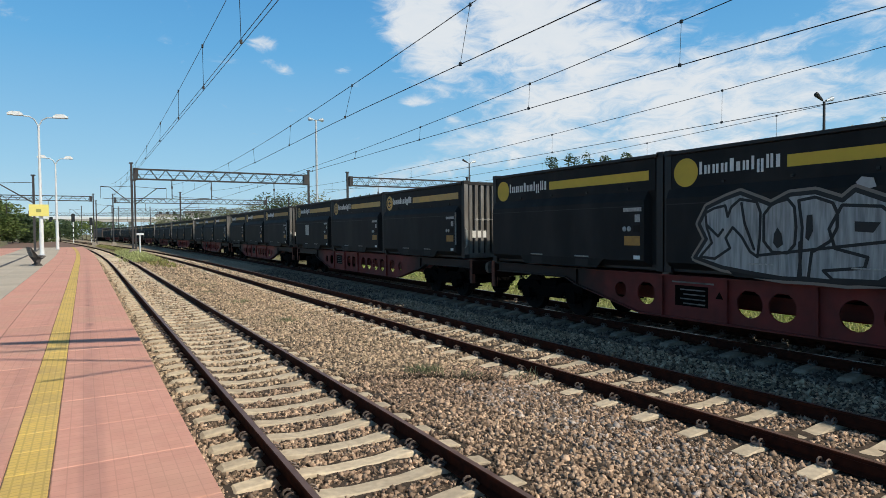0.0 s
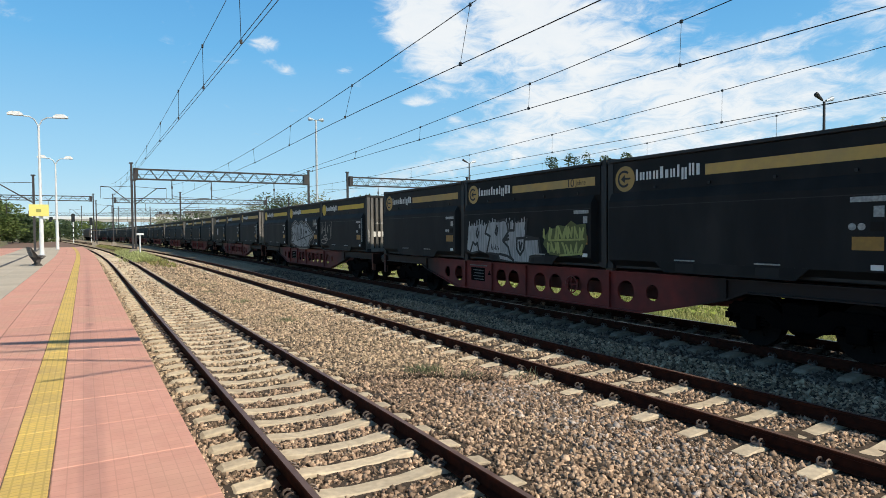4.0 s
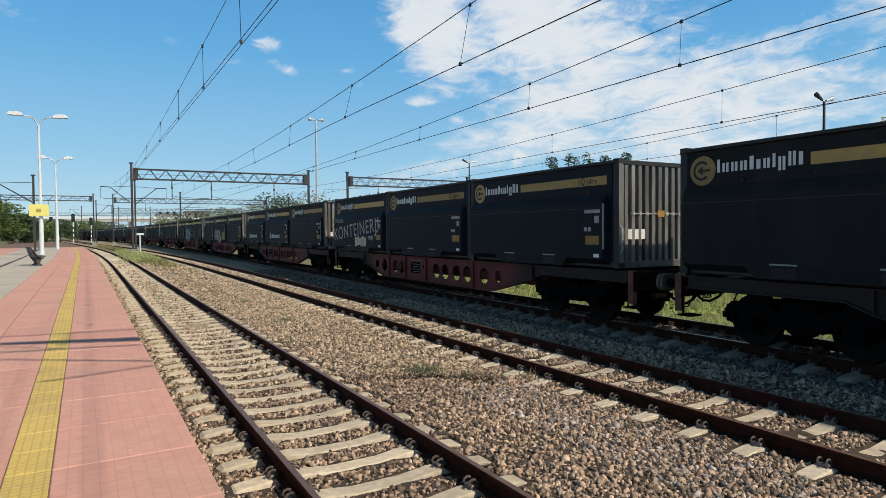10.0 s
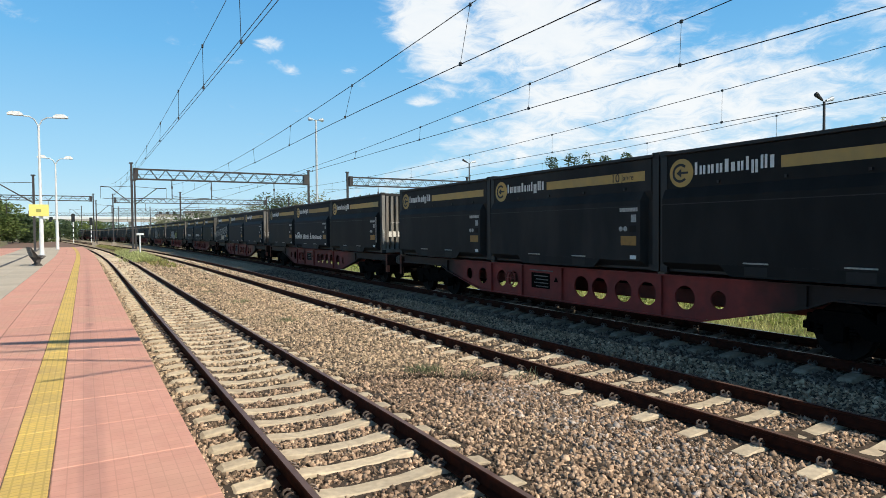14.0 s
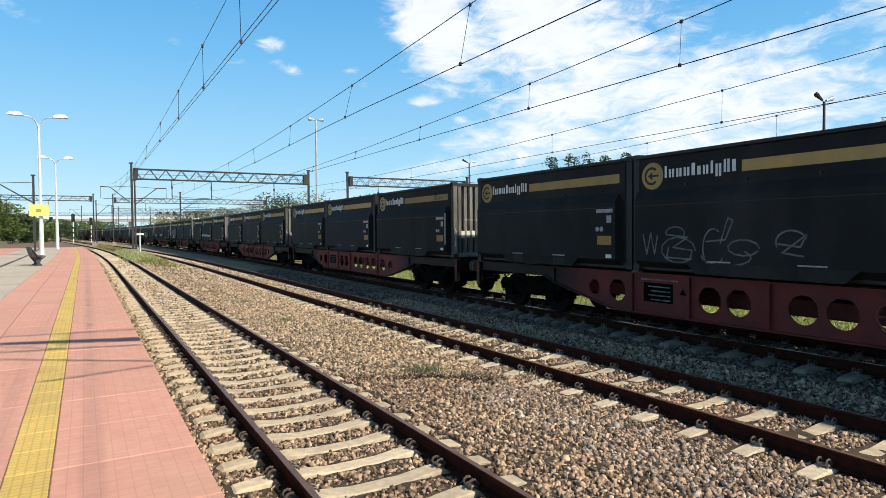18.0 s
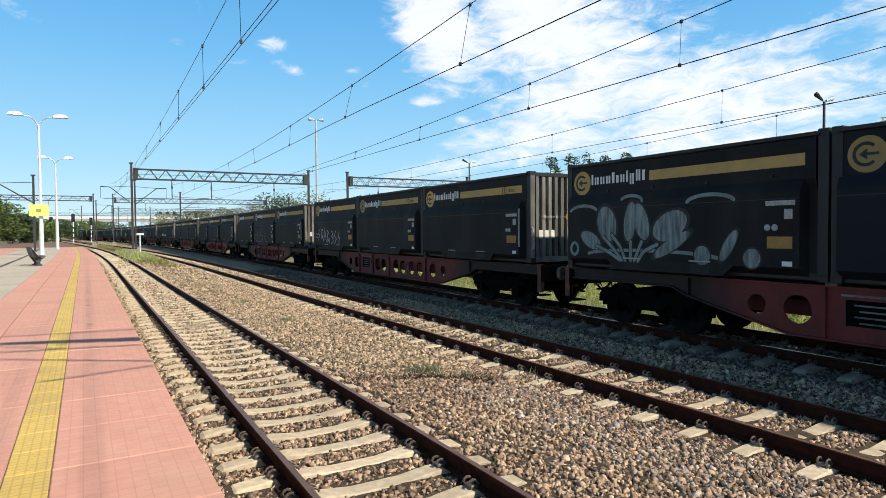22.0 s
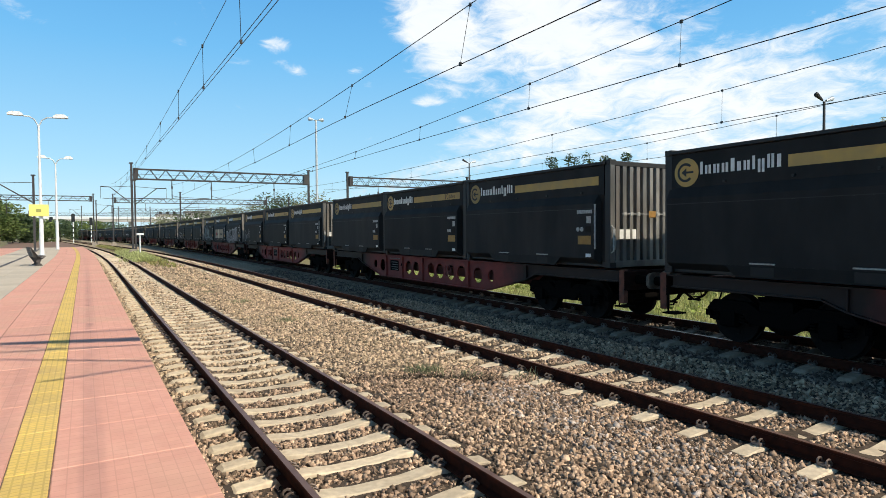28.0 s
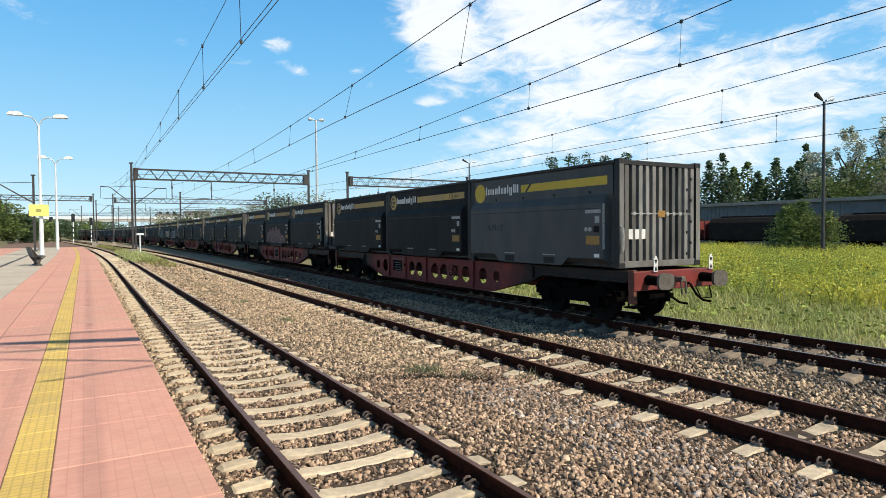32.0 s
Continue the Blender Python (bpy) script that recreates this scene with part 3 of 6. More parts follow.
def truss_part(root, x0, x1, z0, z1):
    bays = max(4, int(abs(x1 - x0) / 0.72))
    for y in (-0.28, 0.28):
        for z in (z0, z1):
            part("chord", Shape().box(x0, x1, y - 0.05, y + 0.05, z - 0.06, z + 0.06), M_MAST, root)
    s = Shape()
    d = (x1 - x0) / bays
    for y in (-0.28, 0.28):
        for i in range(bays):
            a, b = (z0, z1) if i % 2 else (z1, z0)
            s.tube((x0 + i * d, y, a), (x0 + (i + 1) * d, y, b), 0.028, n=4)
    for i in range(bays + 1):
        s.tube((x0 + i * d, -0.28, z0), (x0 + i * d, 0.28, z0), 0.02, n=4)
        s.tube((x0 + i * d, -0.28, z1), (x0 + i * d, 0.28, z1), 0.02, n=4)
    part("lattice", s, M_MAST, root)


def portal(x0, x1, y, z_ground, hangers=(), top=9.25, low=7.72, high=8.72):
    root = thing("catenary_portal", "dark steel lattice portal carrying the overhead line on two masts", "catenary portal", "catenary portals")
    for x in (x0, x1):
        sub = part("leg", Shape().box(-0.3, 0.3, -0.2, 0.2, 0, 0.3, 0.03), M_CONC, root, at=pose(x, y, z_ground))
        mast_part(sub, top - z_ground)
    part("beam", Shape().box(x0 + 0.15, x0 + 0.6, y - 0.3, y + 0.3, low - 0.1, high + 0.1), M_MAST, root)
    part("beam_end", Shape().box(x1 - 0.6, x1 - 0.15, y - 0.3, y + 0.3, low - 0.1, high + 0.1), M_MAST, root)
    tmp = part("truss", Shape().box(x0 + 0.1, x1 - 0.1, -0.02, 0.02, (low + high) / 2 - 0.015, (low + high) / 2 + 0.015), M_MAST, root, at=pose(0, y, 0))
    truss_part(tmp, x0 + 0.2, x1 - 0.2, low, high)
    for hx in hangers:
        hs = Shape().tube((hx, y, low), (hx, y, 5.75), 0.045, n=6)
        hs.tube((hx, y, 6.1), (hx + 1.1, y, 5.85), 0.025, n=5)
        hs.box(hx - 0.08, hx + 0.08, y - 0.06, y + 0.06, 6.8, 7.1, 0.02)
        part("hanger", hs, M_MAST, root)
    return root


def overhead(name, pts_contact, pts_mess, droppers, twin=0.0, base=6.12, rise=1.02, r=0.0105):
    """pts: (x, y) at which the line turns; the messenger sags between its supports."""
    root = thing(name, "dark overhead contact wire hung on droppers from a messenger wire", "overhead line", "overhead lines")
    ys = np.arange(-40, 71, 3.5)

    def xat(pts, y):
        return float(np.interp(y, [p[1] for p in pts], [p[0] for p in pts]))

    def sag(y):
        k = (y - 4.9) % 64.6
        return base + rise * ((k - 32.3) / 32.3) ** 2
    for off in ((-twin, twin) if twin else (0,)):
        part("contact_wire", Shape().line([(xat(pts_contact, y) + off, y, 5.6) for y in ys], r, 5), M_WIRE, root)
    part("messenger_wire", Shape().line([(xat(pts_mess, y), y, sag(y)) for y in ys], r, 5), M_WIRE, root)
    for y in droppers:
        s = Shape().tube((xat(pts_contact, y), y, 5.6), (xat(pts_mess, y), y, sag(y)), 0.006, n=4)
        s.box(xat(pts_contact, y) - 0.02, xat(pts_contact, y) + 0.02, y - 0.03, y + 0.03, 5.57, 5.64)
        s.box(xat(pts_mess, y) - 0.02, xat(pts_mess, y) + 0.02, y - 0.03, y + 0.03, sag(y) - 0.04, sag(y) + 0.03)
        part("dropper", s, M_WIRE, root)


overhead("overhead_line", [(2.5, -40), (2.45, 10), (2.3, 34), (1.9, 70)], [(2.45, -40), (2.42, 12), (2.35, 40), (1.95, 70)], [8, 11.4, 15.4, 19.8, 25, 31, 38, 45, 52, 60], 0.04, r=0.0065)
overhead("overhead_line", [(6.6, -40), (6.7, 17), (7.1, 30), (7.3, 70)], [(6.9, -40), (6.95, 20), (7.1, 40), (7.3, 70)], [6, 10.8, 17.4, 24.0, 30.6, 37, 44, 51, 58], base=6.21, rise=0.98)
overhead("overhead_line", [(10.75, -40), (10.8, 20), (11.3, 70)], [(10.8, -40), (10.85, 20), (11.4, 70)], [3, 8.7, 13.8, 20.4, 27, 33.5, 40, 47, 54], base=5.84, rise=0.88)
overhead("overhead_line", [(17.6, -40), (17.8, 20), (18.2, 70)], [(17.8, -40), (17.8, 20), (18.2, 70)], [6, 12.7, 21.1, 28, 35, 42, 50], base=6.2, rise=0.75)
overhead("overhead_line", [(23.7, -40), (23.7, 70)], [(23.7, -40), (23.7, 70)], [8, 14.5, 21, 29, 37, 45])
portal(3.85, 22.2, 69.5, 0.3, (7.6, 11.5, 18.2))
portal(27.0, 44.0, 69.5, 0.0, (31, 37))
bracket_mast = thing("catenary_mast", "dark catenary mast with a long lattice arm over the platform", "catenary mast", "catenary masts", at=pose(-5.2, 3.75, 0.4))
mast_part(bracket_mast, 11.0)


def arm_z(x, x0, z0, x1, z1):
    return z0 + (z1 - z0) * (x - x0) / (x1 - x0)


for name, x0, z0, x1, z1, r in (("top_chord", 3.06, 9.38, 4.85, 9.0, 0.035), ("lower_chord", 2.39, 7.69, 3.94, 7.21, 0.035), ("tie", 2.14, 7.05, 3.24, 5.77, 0.03)):
    xa = -5.2 if name != "tie" else 0.9
    part(name, Shape().tube((xa + 5.2, 0, arm_z(xa, x0, z0, x1, z1) - 0.4), (x1 + 5.2, 0, z1 - 0.4), r, n=6), M_MAST, bracket_mast)
for k in range(9):
    xa, xb = -4.6 + 0.95 * k, -4.6 + 0.95 * (k + 1)
    za = arm_z(xa, 3.06, 9.38, 4.85, 9.0) if k % 2 else arm_z(xa, 2.39, 7.69, 3.94, 7.21)
    zb = arm_z(xb, 2.39, 7.69, 3.94, 7.21) if k % 2 else arm_z(xb, 3.06, 9.38, 4.85, 9.0)
    part("lattice_bar", Shape().tube((xa + 5.2, 0, za - 0.4), (xb + 5.2, 0, zb - 0.4), 0.02, n=5), M_MAST, bracket_mast)
part("stay", Shape().tube((5.4, 0, 9.43), (7.94, 0, 8.16), 0.05, n=6), M_MAST, bracket_mast)
part("insulator", Shape().tube((7.94, 0, 8.16), (9.5, 0, 7.38), 0.10, 0.17, 8), M_MAST, bracket_mast, "dark ribbed insulator")
part("steady_arm", Shape().tube((6.95, 0, 4.76), (8.27, 0, 5.06), 0.022, n=5), M_MAST, bracket_mast)


# ---- the train ----
LOAD, PITCHW = 6.058, 19.857
GAPC = 0.045
SEAT = 0.13
DECK = 1.275
NW = 24


# slack in the couplings, and loads that sit off their usual place
SLACK = {0: 0.15, 1: 0.08, 3: -0.08, 4: -0.16, 5: -0.28, 6: -0.06, 7: 0.04, 8: -0.10, 10: 0.03, 12: 0.05, 13: 0.10, 14: 0.10}
SHIFT = {(7, 0): -0.25, (3, 2): 0.36, (13, 0): 0.14, (1, 1): -0.06}


def tail_at(t):
    """How far along its line the end of the last wagon is."""
    q = t / 32.0
    late = max(0.0, t - 30.0)
    return -0.07 * late - 0.01 * late ** 2 - 262.11 + 210.739 * q + 82.883 * q ** 2 - 33.197 * q ** 3 + 11.036 * q ** 4 + 0.196 * q ** 5


def train_pose(u, length=18.3):
    """The pose of a vehicle whose rear end is at u, by its two pivots."""
    a, b = line3(u + 2.0), line3(u + length - 2.0)
    h = math.atan2(b[0] - a[0], b[1] - a[1])
    return Matrix.Translation((a[0], a[1], Z3)) @ pose(0, 0, 0, 0, 0, -math.degrees(h)) @ Matrix.Translation((0, -2.0, 0))


def logo_bars(x, y0, z, h):
    """A maker's name as plain upright bars, one block for each letter; it runs towards -y, to be read from -x."""
    s = Shape()
    y = y0
    for up, down, wide in ((1, 0, .055), (.7, 0, .125), (.7, 0, .125), (.72, 0, .13), (1, 0, .075), (.7, 0, .075), (.72, 0, .115), (1, 0, .05), (.72, -.26, .12), (1, 0, .12), (.92, 0, .07)):
        bars = 1 if wide < 0.1 else 2
        w = wide / (bars + 0.55 * (bars - 1))
        for k in range(bars):
            s.box(x - 0.003, x, y - k * w * 1.55 - w, y - k * w * 1.55, z + down * h, z + up * h)
        y -= wide + 0.051
    return s


XS = -1.315
XB = -1.43


def side_shell(sign):
    """One long side: a top band, a sloping ledge and a lower panel that stands proud and ends short of the corners."""
    s = Shape()
    x0, x1 = sign * 1.315, sign * 1.43
    xi = sign * 1.24
    prof_mid = [(xi, 0.06), (x1, 0.20), (x1, 1.46), (x0, 1.655), (x0, 2.31), (xi, 2.31)]
    prof_end = [(xi, 0.06), (sign * 1.25, 0.20), (sign * 1.25, 1.46), (x0, 1.655), (x0, 2.31), (xi, 2.31)]
    ys = [(0.20, prof_end), (0.33, prof_end), (0.39, prof_mid), (5.925, prof_mid), (5.95, prof_end), (5.985, prof_end)]
    vs = [(p[0], y, p[1]) for y, pr in ys for p in pr]
    k = 6
    fs = [(r * k + i, r * k + (i + 1) % k, (r + 1) * k + (i + 1) % k, (r + 1) * k + i) for r in range(len(ys) - 1) for i in range(k)]
    fs += [tuple(range(k)), tuple(range((len(ys) - 1) * k, len(ys) * k))]
    return s.add(vs, fs)


def container(rear):
    """A bulk container: x across (the near side is -x), y along from its rear end, z from its floor."""
    root = thing("freight_container", "dark grey steel bulk container with yellow stripe on a wagon", "freight container", "containers on the train")
    part("side_panel", side_shell(-1), M_SIDE, root)
    part("side_panel", side_shell(1), M_SIDE, root)
    part("floor_frame", Shape().box(-1.25, 1.25, 0.06, 6.0, 0.0, 0.14, 0.02), M_DARKPOST, root)
    part("roof", Shape().box(-1.29, 1.29, 0.05, 6.01, 2.30, 2.36, 0.02), M_DARKPOST, root, "dark flat roof")
    for sx in (-1, 1):
        part("top_rail", Shape().box(sx * 1.32 - 0.045, sx * 1.32 + 0.045, 0.13, 5.965, 2.315, 2.385, 0.012), M_DARKPOST, root)
        for y in (0.0, 5.898):
            part("corner_post", Shape().box(sx * 1.25 - 0.075, sx * 1.25 + 0.075, y, y + 0.16, 0.0, 2.40, 0.015), M_DARKPOST, root)
            for z in (0.0, 2.30):
                part("corner_casting", Shape().box(sx * 1.24 - 0.092, sx * 1.24 + 0.092, y - 0.004, y + 0.165, z - 0.006, z + 0.118, 0.01), M_DARKPOST, root)
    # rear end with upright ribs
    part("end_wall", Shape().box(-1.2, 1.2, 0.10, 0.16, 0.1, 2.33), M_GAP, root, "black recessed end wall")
    if rear:
        rib = Shape().prism([(-0.066, 0.10), (-0.053, 0.02), (0.053, 0.02), (0.066, 0.10)], 0.14, 2.28, "y")
        rib.v = [(a, c, b) for a, b, c in rib.v]
        me = rib.mesh("rib", M_ENDGREY)
        for i in range(11):
            part("rib", me, None, root, at=pose(-1.07 + i * 0.214, 0, 0))
        for sx in (-1, 1):
            part("end_post", Shape().box(sx * 1.25 - 0.07, sx * 1.25 + 0.07, -0.006, 0.004, 0.12, 2.30, 0.002), M_ENDGREY, root, "grey painted face of the corner post")
        part("end_sill", Shape().box(-1.2, 1.2, 0.015, 0.15, 0.0, 0.15, 0.012), M_ENDGREY, root)
        part("end_header", Shape().box(-1.2, 1.2, 0.02, 0.15, 2.28, 2.39, 0.012), M_DARKPOST, root)
        part("latch_bar", Shape().box(-0.95, 1.0, 0.010, 0.024, 1.20, 1.22), M_PLACARD, root, "pale horizontal latch bar")
        for i in (1, 2, 3, 5, 6, 7, 8):
            part("latch_lug", Shape().box(-1.11 + i * 0.214, -1.03 + i * 0.214, 0.002, 0.018, 1.17, 1.25, 0.003), M_PLACARD, root)
        part("warning_plate", Shape().box(-0.10, 0.12, 0.000, 0.016, 1.13, 1.28, 0.004), M_ORANGE, root, "orange warning plate")
        for i in range(3):
            part("end_marking", Shape().box(-1.02 + i * 0.2, -0.90 + i * 0.2, 0.016, 0.026, 0.64, 0.86), M_WHITE, root, "white bar of worn lettering")
        part("grab_handle", Shape().line([(-1.29, 0.0, 0.34), (-1.29, -0.07, 0.38), (-1.29, -0.07, 0.90), (-1.29, 0.0, 0.94)], 0.016, 6).line([(-1.25, -0.07, 0.40), (-1.25, -0.07, 0.88)], 0.012, 5), M_PLACARD, root, "pale bent grab handle")
        for i in range(8):
            part("hinge", Shape().box(0.86 + 0.13 * (i % 2), 0.92 + 0.13 * (i % 2), 0.0, 0.03, 0.25 + i * 0.25, 0.31 + i * 0.25), M_DARKPOST, root)
    part("front_wall", Shape().box(-1.2, 1.2, 5.93, 6.0, 0.1, 2.33), M_ENDGREY, root)
    if rear:
        part("edge_strip", Shape().box(-1.436, -1.40, 0.365, 0.395, 0.42, 1.44), M_PLACARD, root, "pale worn edge strip")
    part("panel_seam", Shape().box(XB - 0.003, XB + 0.01, 0.40, 5.96, 1.335, 1.35), M_DARKPOST, root)
    # markings on the near side
    part("stripe", Shape().box(XS - 0.004, XS + 0.02, 0.37, 3.56, 1.87, 2.07), M_STRIPE, root, "yellow painted stripe")
    emblem = part("emblem", Shape().disc((XS - 0.005, 5.56, 1.945), 0.275, 0.02, 28), M_STRIPE, root, "yellow round emblem")
    ring = Shape()
    n = 24
    for i in range(n):
        a, b = i / n * 6.2832, (i + 1) / n * 6.2832
        if abs((a + b) / 2 - math.pi) < 0.75:
            continue
        vs = [(XS - 0.009, 5.58 + r * math.cos(q), 1.945 + r * math.sin(q)) for q in (a, b) for r in (0.135, 0.185)]
        ring.add(vs, [(0, 1, 3, 2)])
    ring.prism([(5.40, 1.925), (5.56, 1.925), (5.56, 1.86), (5.67, 1.945), (5.56, 2.03), (5.56, 1.965), (5.40, 1.965)], XS - 0.009, XS - 0.004, "x")
    part("emblem_arrow", ring, M_DARKPOST, emblem, "dark ring and arrow")
    part("name_bars", logo_bars(XS - 0.002, 5.25, 1.885, 0.235), M_WHITE, root, "white bars of a maker's name")
    part("data_plate", Shape().box(XB - 0.006, XB + 0.01, 0.46, 0.96, 1.235, 1.315), M_PLACARD, root, "grey data plate")
    part("data_plate", Shape().box(XB - 0.006, XB + 0.01, 0.50, 0.64, 1.01, 1.17), M_PLACARD, root)
    part("orange_plate", Shape().box(XB - 0.006, XB + 0.01, 0.50, 0.93, 0.52, 0.72), M_ORANGE, root, "orange data plate")
    part("data_plate", Shape().box(XB - 0.006, XB + 0.01, 0.50, 0.68, 0.80, 0.94), M_TANK, root)
    part("round_mark", Shape().disc((XB - 0.006, 0.80, 0.87), 0.055, 0.01, 12), M_PLACARD, root)
    part("round_mark", Shape().disc((XB - 0.006, 0.93, 0.87), 0.055, 0.01, 12), M_PLACARD, root)
    part("small_plate", Shape().box(XB - 0.006, XB + 0.01, 0.50, 0.67, 0.23, 0.31), M_WHITE, root)
    for y in (2.05, 3.72):
        part("fork_pocket", Shape().prism([(y, 0.03), (y + 0.42, 0.03), (y + 0.42, 0.19), (y, 0.19)], -1.438, -1.25, "x"), M_GAP, root, "black fork pocket")
        part("pocket_lip", Shape().box(-1.45, -1.40, y - 0.02, y + 0.44, 0.235, 0.262, 0.006), M_PLACARD, root)
    part("skirt", Shape().prism([(1.55, 0.21), (4.65, 0.21), (4.42, 0.0), (1.78, 0.0)], -1.436, -1.40, "x"), M_SIDE, root)
    for k in range(4):
        part("rivet", Shape().box(XS - 0.03, XS, 0.9 + k * 1.27, 0.95 + k * 1.27, 1.70, 1.745), M_DARKPOST, root)
    return root


def wheel_mesh():
    s = Shape()
    for sx in (-1, 1):
        for r, a, b in ((0.46, 0.69, 0.82), (0.49, 0.665, 0.70), (0.36, 0.72, 0.80)):
            s.prism([(r * math.cos(6.2832 * i / 24), r * math.sin(6.2832 * i / 24)) for i in range(24)], sx * a, sx * b, "x")
        for i in range(6):
            a = 6.2832 * i / 6
            s.tube((sx * 0.81, 0.10 * math.cos(a), 0.10 * math.sin(a)), (sx * 0.835, 0.30 * math.cos(a), 0.30 * math.sin(a)), 0.03, n=5)
    s.tube((-1.05, 0, 0), (1.05, 0, 0), 0.085, n=10)
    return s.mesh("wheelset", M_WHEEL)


def bogie(parent, y, wheels, me_parts):
    frame_me, box_me, spring_me = me_parts
    b = part("bogie", frame_me, None, parent, "grimy black two-axle bogie", at=pose(0, y, 0))
    out = []
    for dy in (-0.9, 0.9):
        w = part("wheelset", wheels, None, b, at=pose(0, dy, 0.46))
        out.append(w)
    for sx in (-1, 1):
        for dy in (-0.9, 0.9):
            part("axle_box", box_me, None, b, at=pose(sx * 1.02, dy, 0.46))
            part("spring", spring_me, None, b, at=pose(sx * 1.02, dy, 0.46))
    return out


def bogie_meshes():
    s = Shape()
    for sx in (-1, 1):
        s.prism([(-1.35, 0.62), (-1.2, 0.80), (-0.5, 0.80), (-0.3, 0.66), (0.3, 0.66), (0.5, 0.80), (1.2, 0.80), (1.35, 0.62), (1.2, 0.58), (0.62, 0.58), (0.45, 0.40),
                 (-0.45, 0.40), (-0.62, 0.58), (-1.2, 0.58)], sx * 0.96, sx * 1.08, "x")
    s.box(-1.05, 1.05, -0.3, 0.3, 0.45, 0.86, 0.03)
    for dy in (-1.42, -0.42, 0.42, 1.42):
        s.box(-0.95, 0.95, dy - 0.05, dy + 0.05, 0.46, 0.58)
        for sx in (-1, 1):
            s.box(sx * 0.70, sx * 0.82, dy - 0.06, dy + 0.06, 0.38, 0.70)
    box = Shape().box(-0.09, 0.12, -0.15, 0.15, -0.15, 0.17, 0.03).tube((0.11, 0, 0), (0.15, 0, 0), 0.1, n=10)
    spring = Shape()
    for dy in (-0.27, 0.27):
        for k in range(5):
            spring.tube((0, dy, -0.05 + k * 0.05), (0, dy, -0.02 + k * 0.05), 0.075, n=8)
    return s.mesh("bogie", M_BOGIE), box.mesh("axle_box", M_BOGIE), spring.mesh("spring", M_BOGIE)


HOLES_A = ((5.05, .80, .17), (5.78, .78, .24), (6.75, .78, .25), (7.43, .78, .25), (8.15, .78, .25), (8.77, .78, .25), (9.93, .78, .25), (10.53, .78, .25), (12.88, .79, .24), (13.6, .81, .17))
HOLES_B = ((4.95, .80, .17), (5.7, .78, .24), (6.65, .78, .25), (7.33, .78, .25), (8.05, .78, .25), (8.66, .78, .25), (11.4, .78, .23), (11.96, .78, .23), (12.95, .79, .24), (13.7, .82, .17))


def sill_mesh(sign, holes):
    """A deep red side girder with round holes through its web."""
    s = Shape()
    x0, x1 = sign * 1.16, sign * 1.20
    top = 1.19

    def low(y):
        return float(np.interp(y, (0.0, 2.9, 3.3, 5.3, 13.0, 15.0, 15.4, 18.31), (1.0, 1.0, 0.84, 0.38, 0.38, 0.84, 1.0, 1.0)))
    ring = 16
    cuts = [0.0, 2.9, 3.3, 3.9, 4.0]
    for c, z, r in holes:
        cuts += [c - r - 0.04, c + r + 0.04]
    cuts += [14.2, 15.0, 15.4, 18.31]
    for a, b in zip(cuts, cuts[1:]):
        hole = [h for h in holes if abs((a + b) / 2 - h[0]) < 0.02 and b - a < 0.6]
        if not hole:
            vs = [(x, y, z) for x in (x0, x1) for y, z in ((a, low(a)), (b, low(b)), (b, top), (a, top))]
            s.add(vs, [(0, 1, 2, 3), (4, 5, 6, 7), (0, 1, 5, 4), (2, 3, 7, 6)])
            continue
        c, zc, r = hole[0]
        outer, inner = [], []
        for i in range(ring):
            q = 2 * math.pi * i / ring
            cy, cz = math.cos(q), math.sin(q)
            k = max(abs(cy), abs(cz))
            oy = c + (b - a) / 2 * cy / k
            zz = zc + (top - zc) * cz / k if cz > 0 else zc + (zc - low(oy)) * cz / k
            outer.append((oy, zz))
            inner.append((c + r * cy, zc + r * cz))
        vs = [(x, *p) for x in (x0, x1) for p in outer + inner]
        n2 = 2 * ring
        fs = []
        for i in range(ring):
            j = (i + 1) % ring
            fs += [(i, j, ring + j, ring + i), (n2 + i, n2 + j, n2 + ring + j, n2 + ring + i), (ring + i, ring + j, n2 + ring + j, n2 + ring + i)]
        s.add(vs, fs)
    # flanges along top and bottom
    xa, xb = sorted((sign * 1.06, sign * 1.265))
    for ya, yb in ((-0.1, 3.9), (3.9, 14.35), (14.35, 18.41)):
        s.box(xa, xb, ya, yb, top, top + 0.03)
    pts = [(y, low(y)) for y in (0.0, 2.9, 3.3, 4.3, 5.3, 13.0, 14.0, 15.0, 15.4, 18.31)]
    for (ya, za), (yb, zb) in zip(pts, pts[1:]):
        vs = [(x, y, z) for x in (xa, xb) for y, z in ((ya, za), (yb, zb), (yb, zb - 0.03), (ya, za - 0.03))]
        s.add(vs, [(0, 1, 2, 3), (4, 5, 6, 7), (0, 1, 5, 4), (2, 3, 7, 6)])
    for y in (3.3, 6.24, 9.32, 10.95, 12.42, 15.0):
        s.box(min(x1, sign * 1.26), max(x1, sign * 1.26), y - 0.012, y + 0.012, low(y), top)
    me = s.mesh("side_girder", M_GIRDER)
    return me


def round_off(v):
    """Swells a circle into a rounded square."""
    return math.copysign(abs(v) ** 0.6, v)


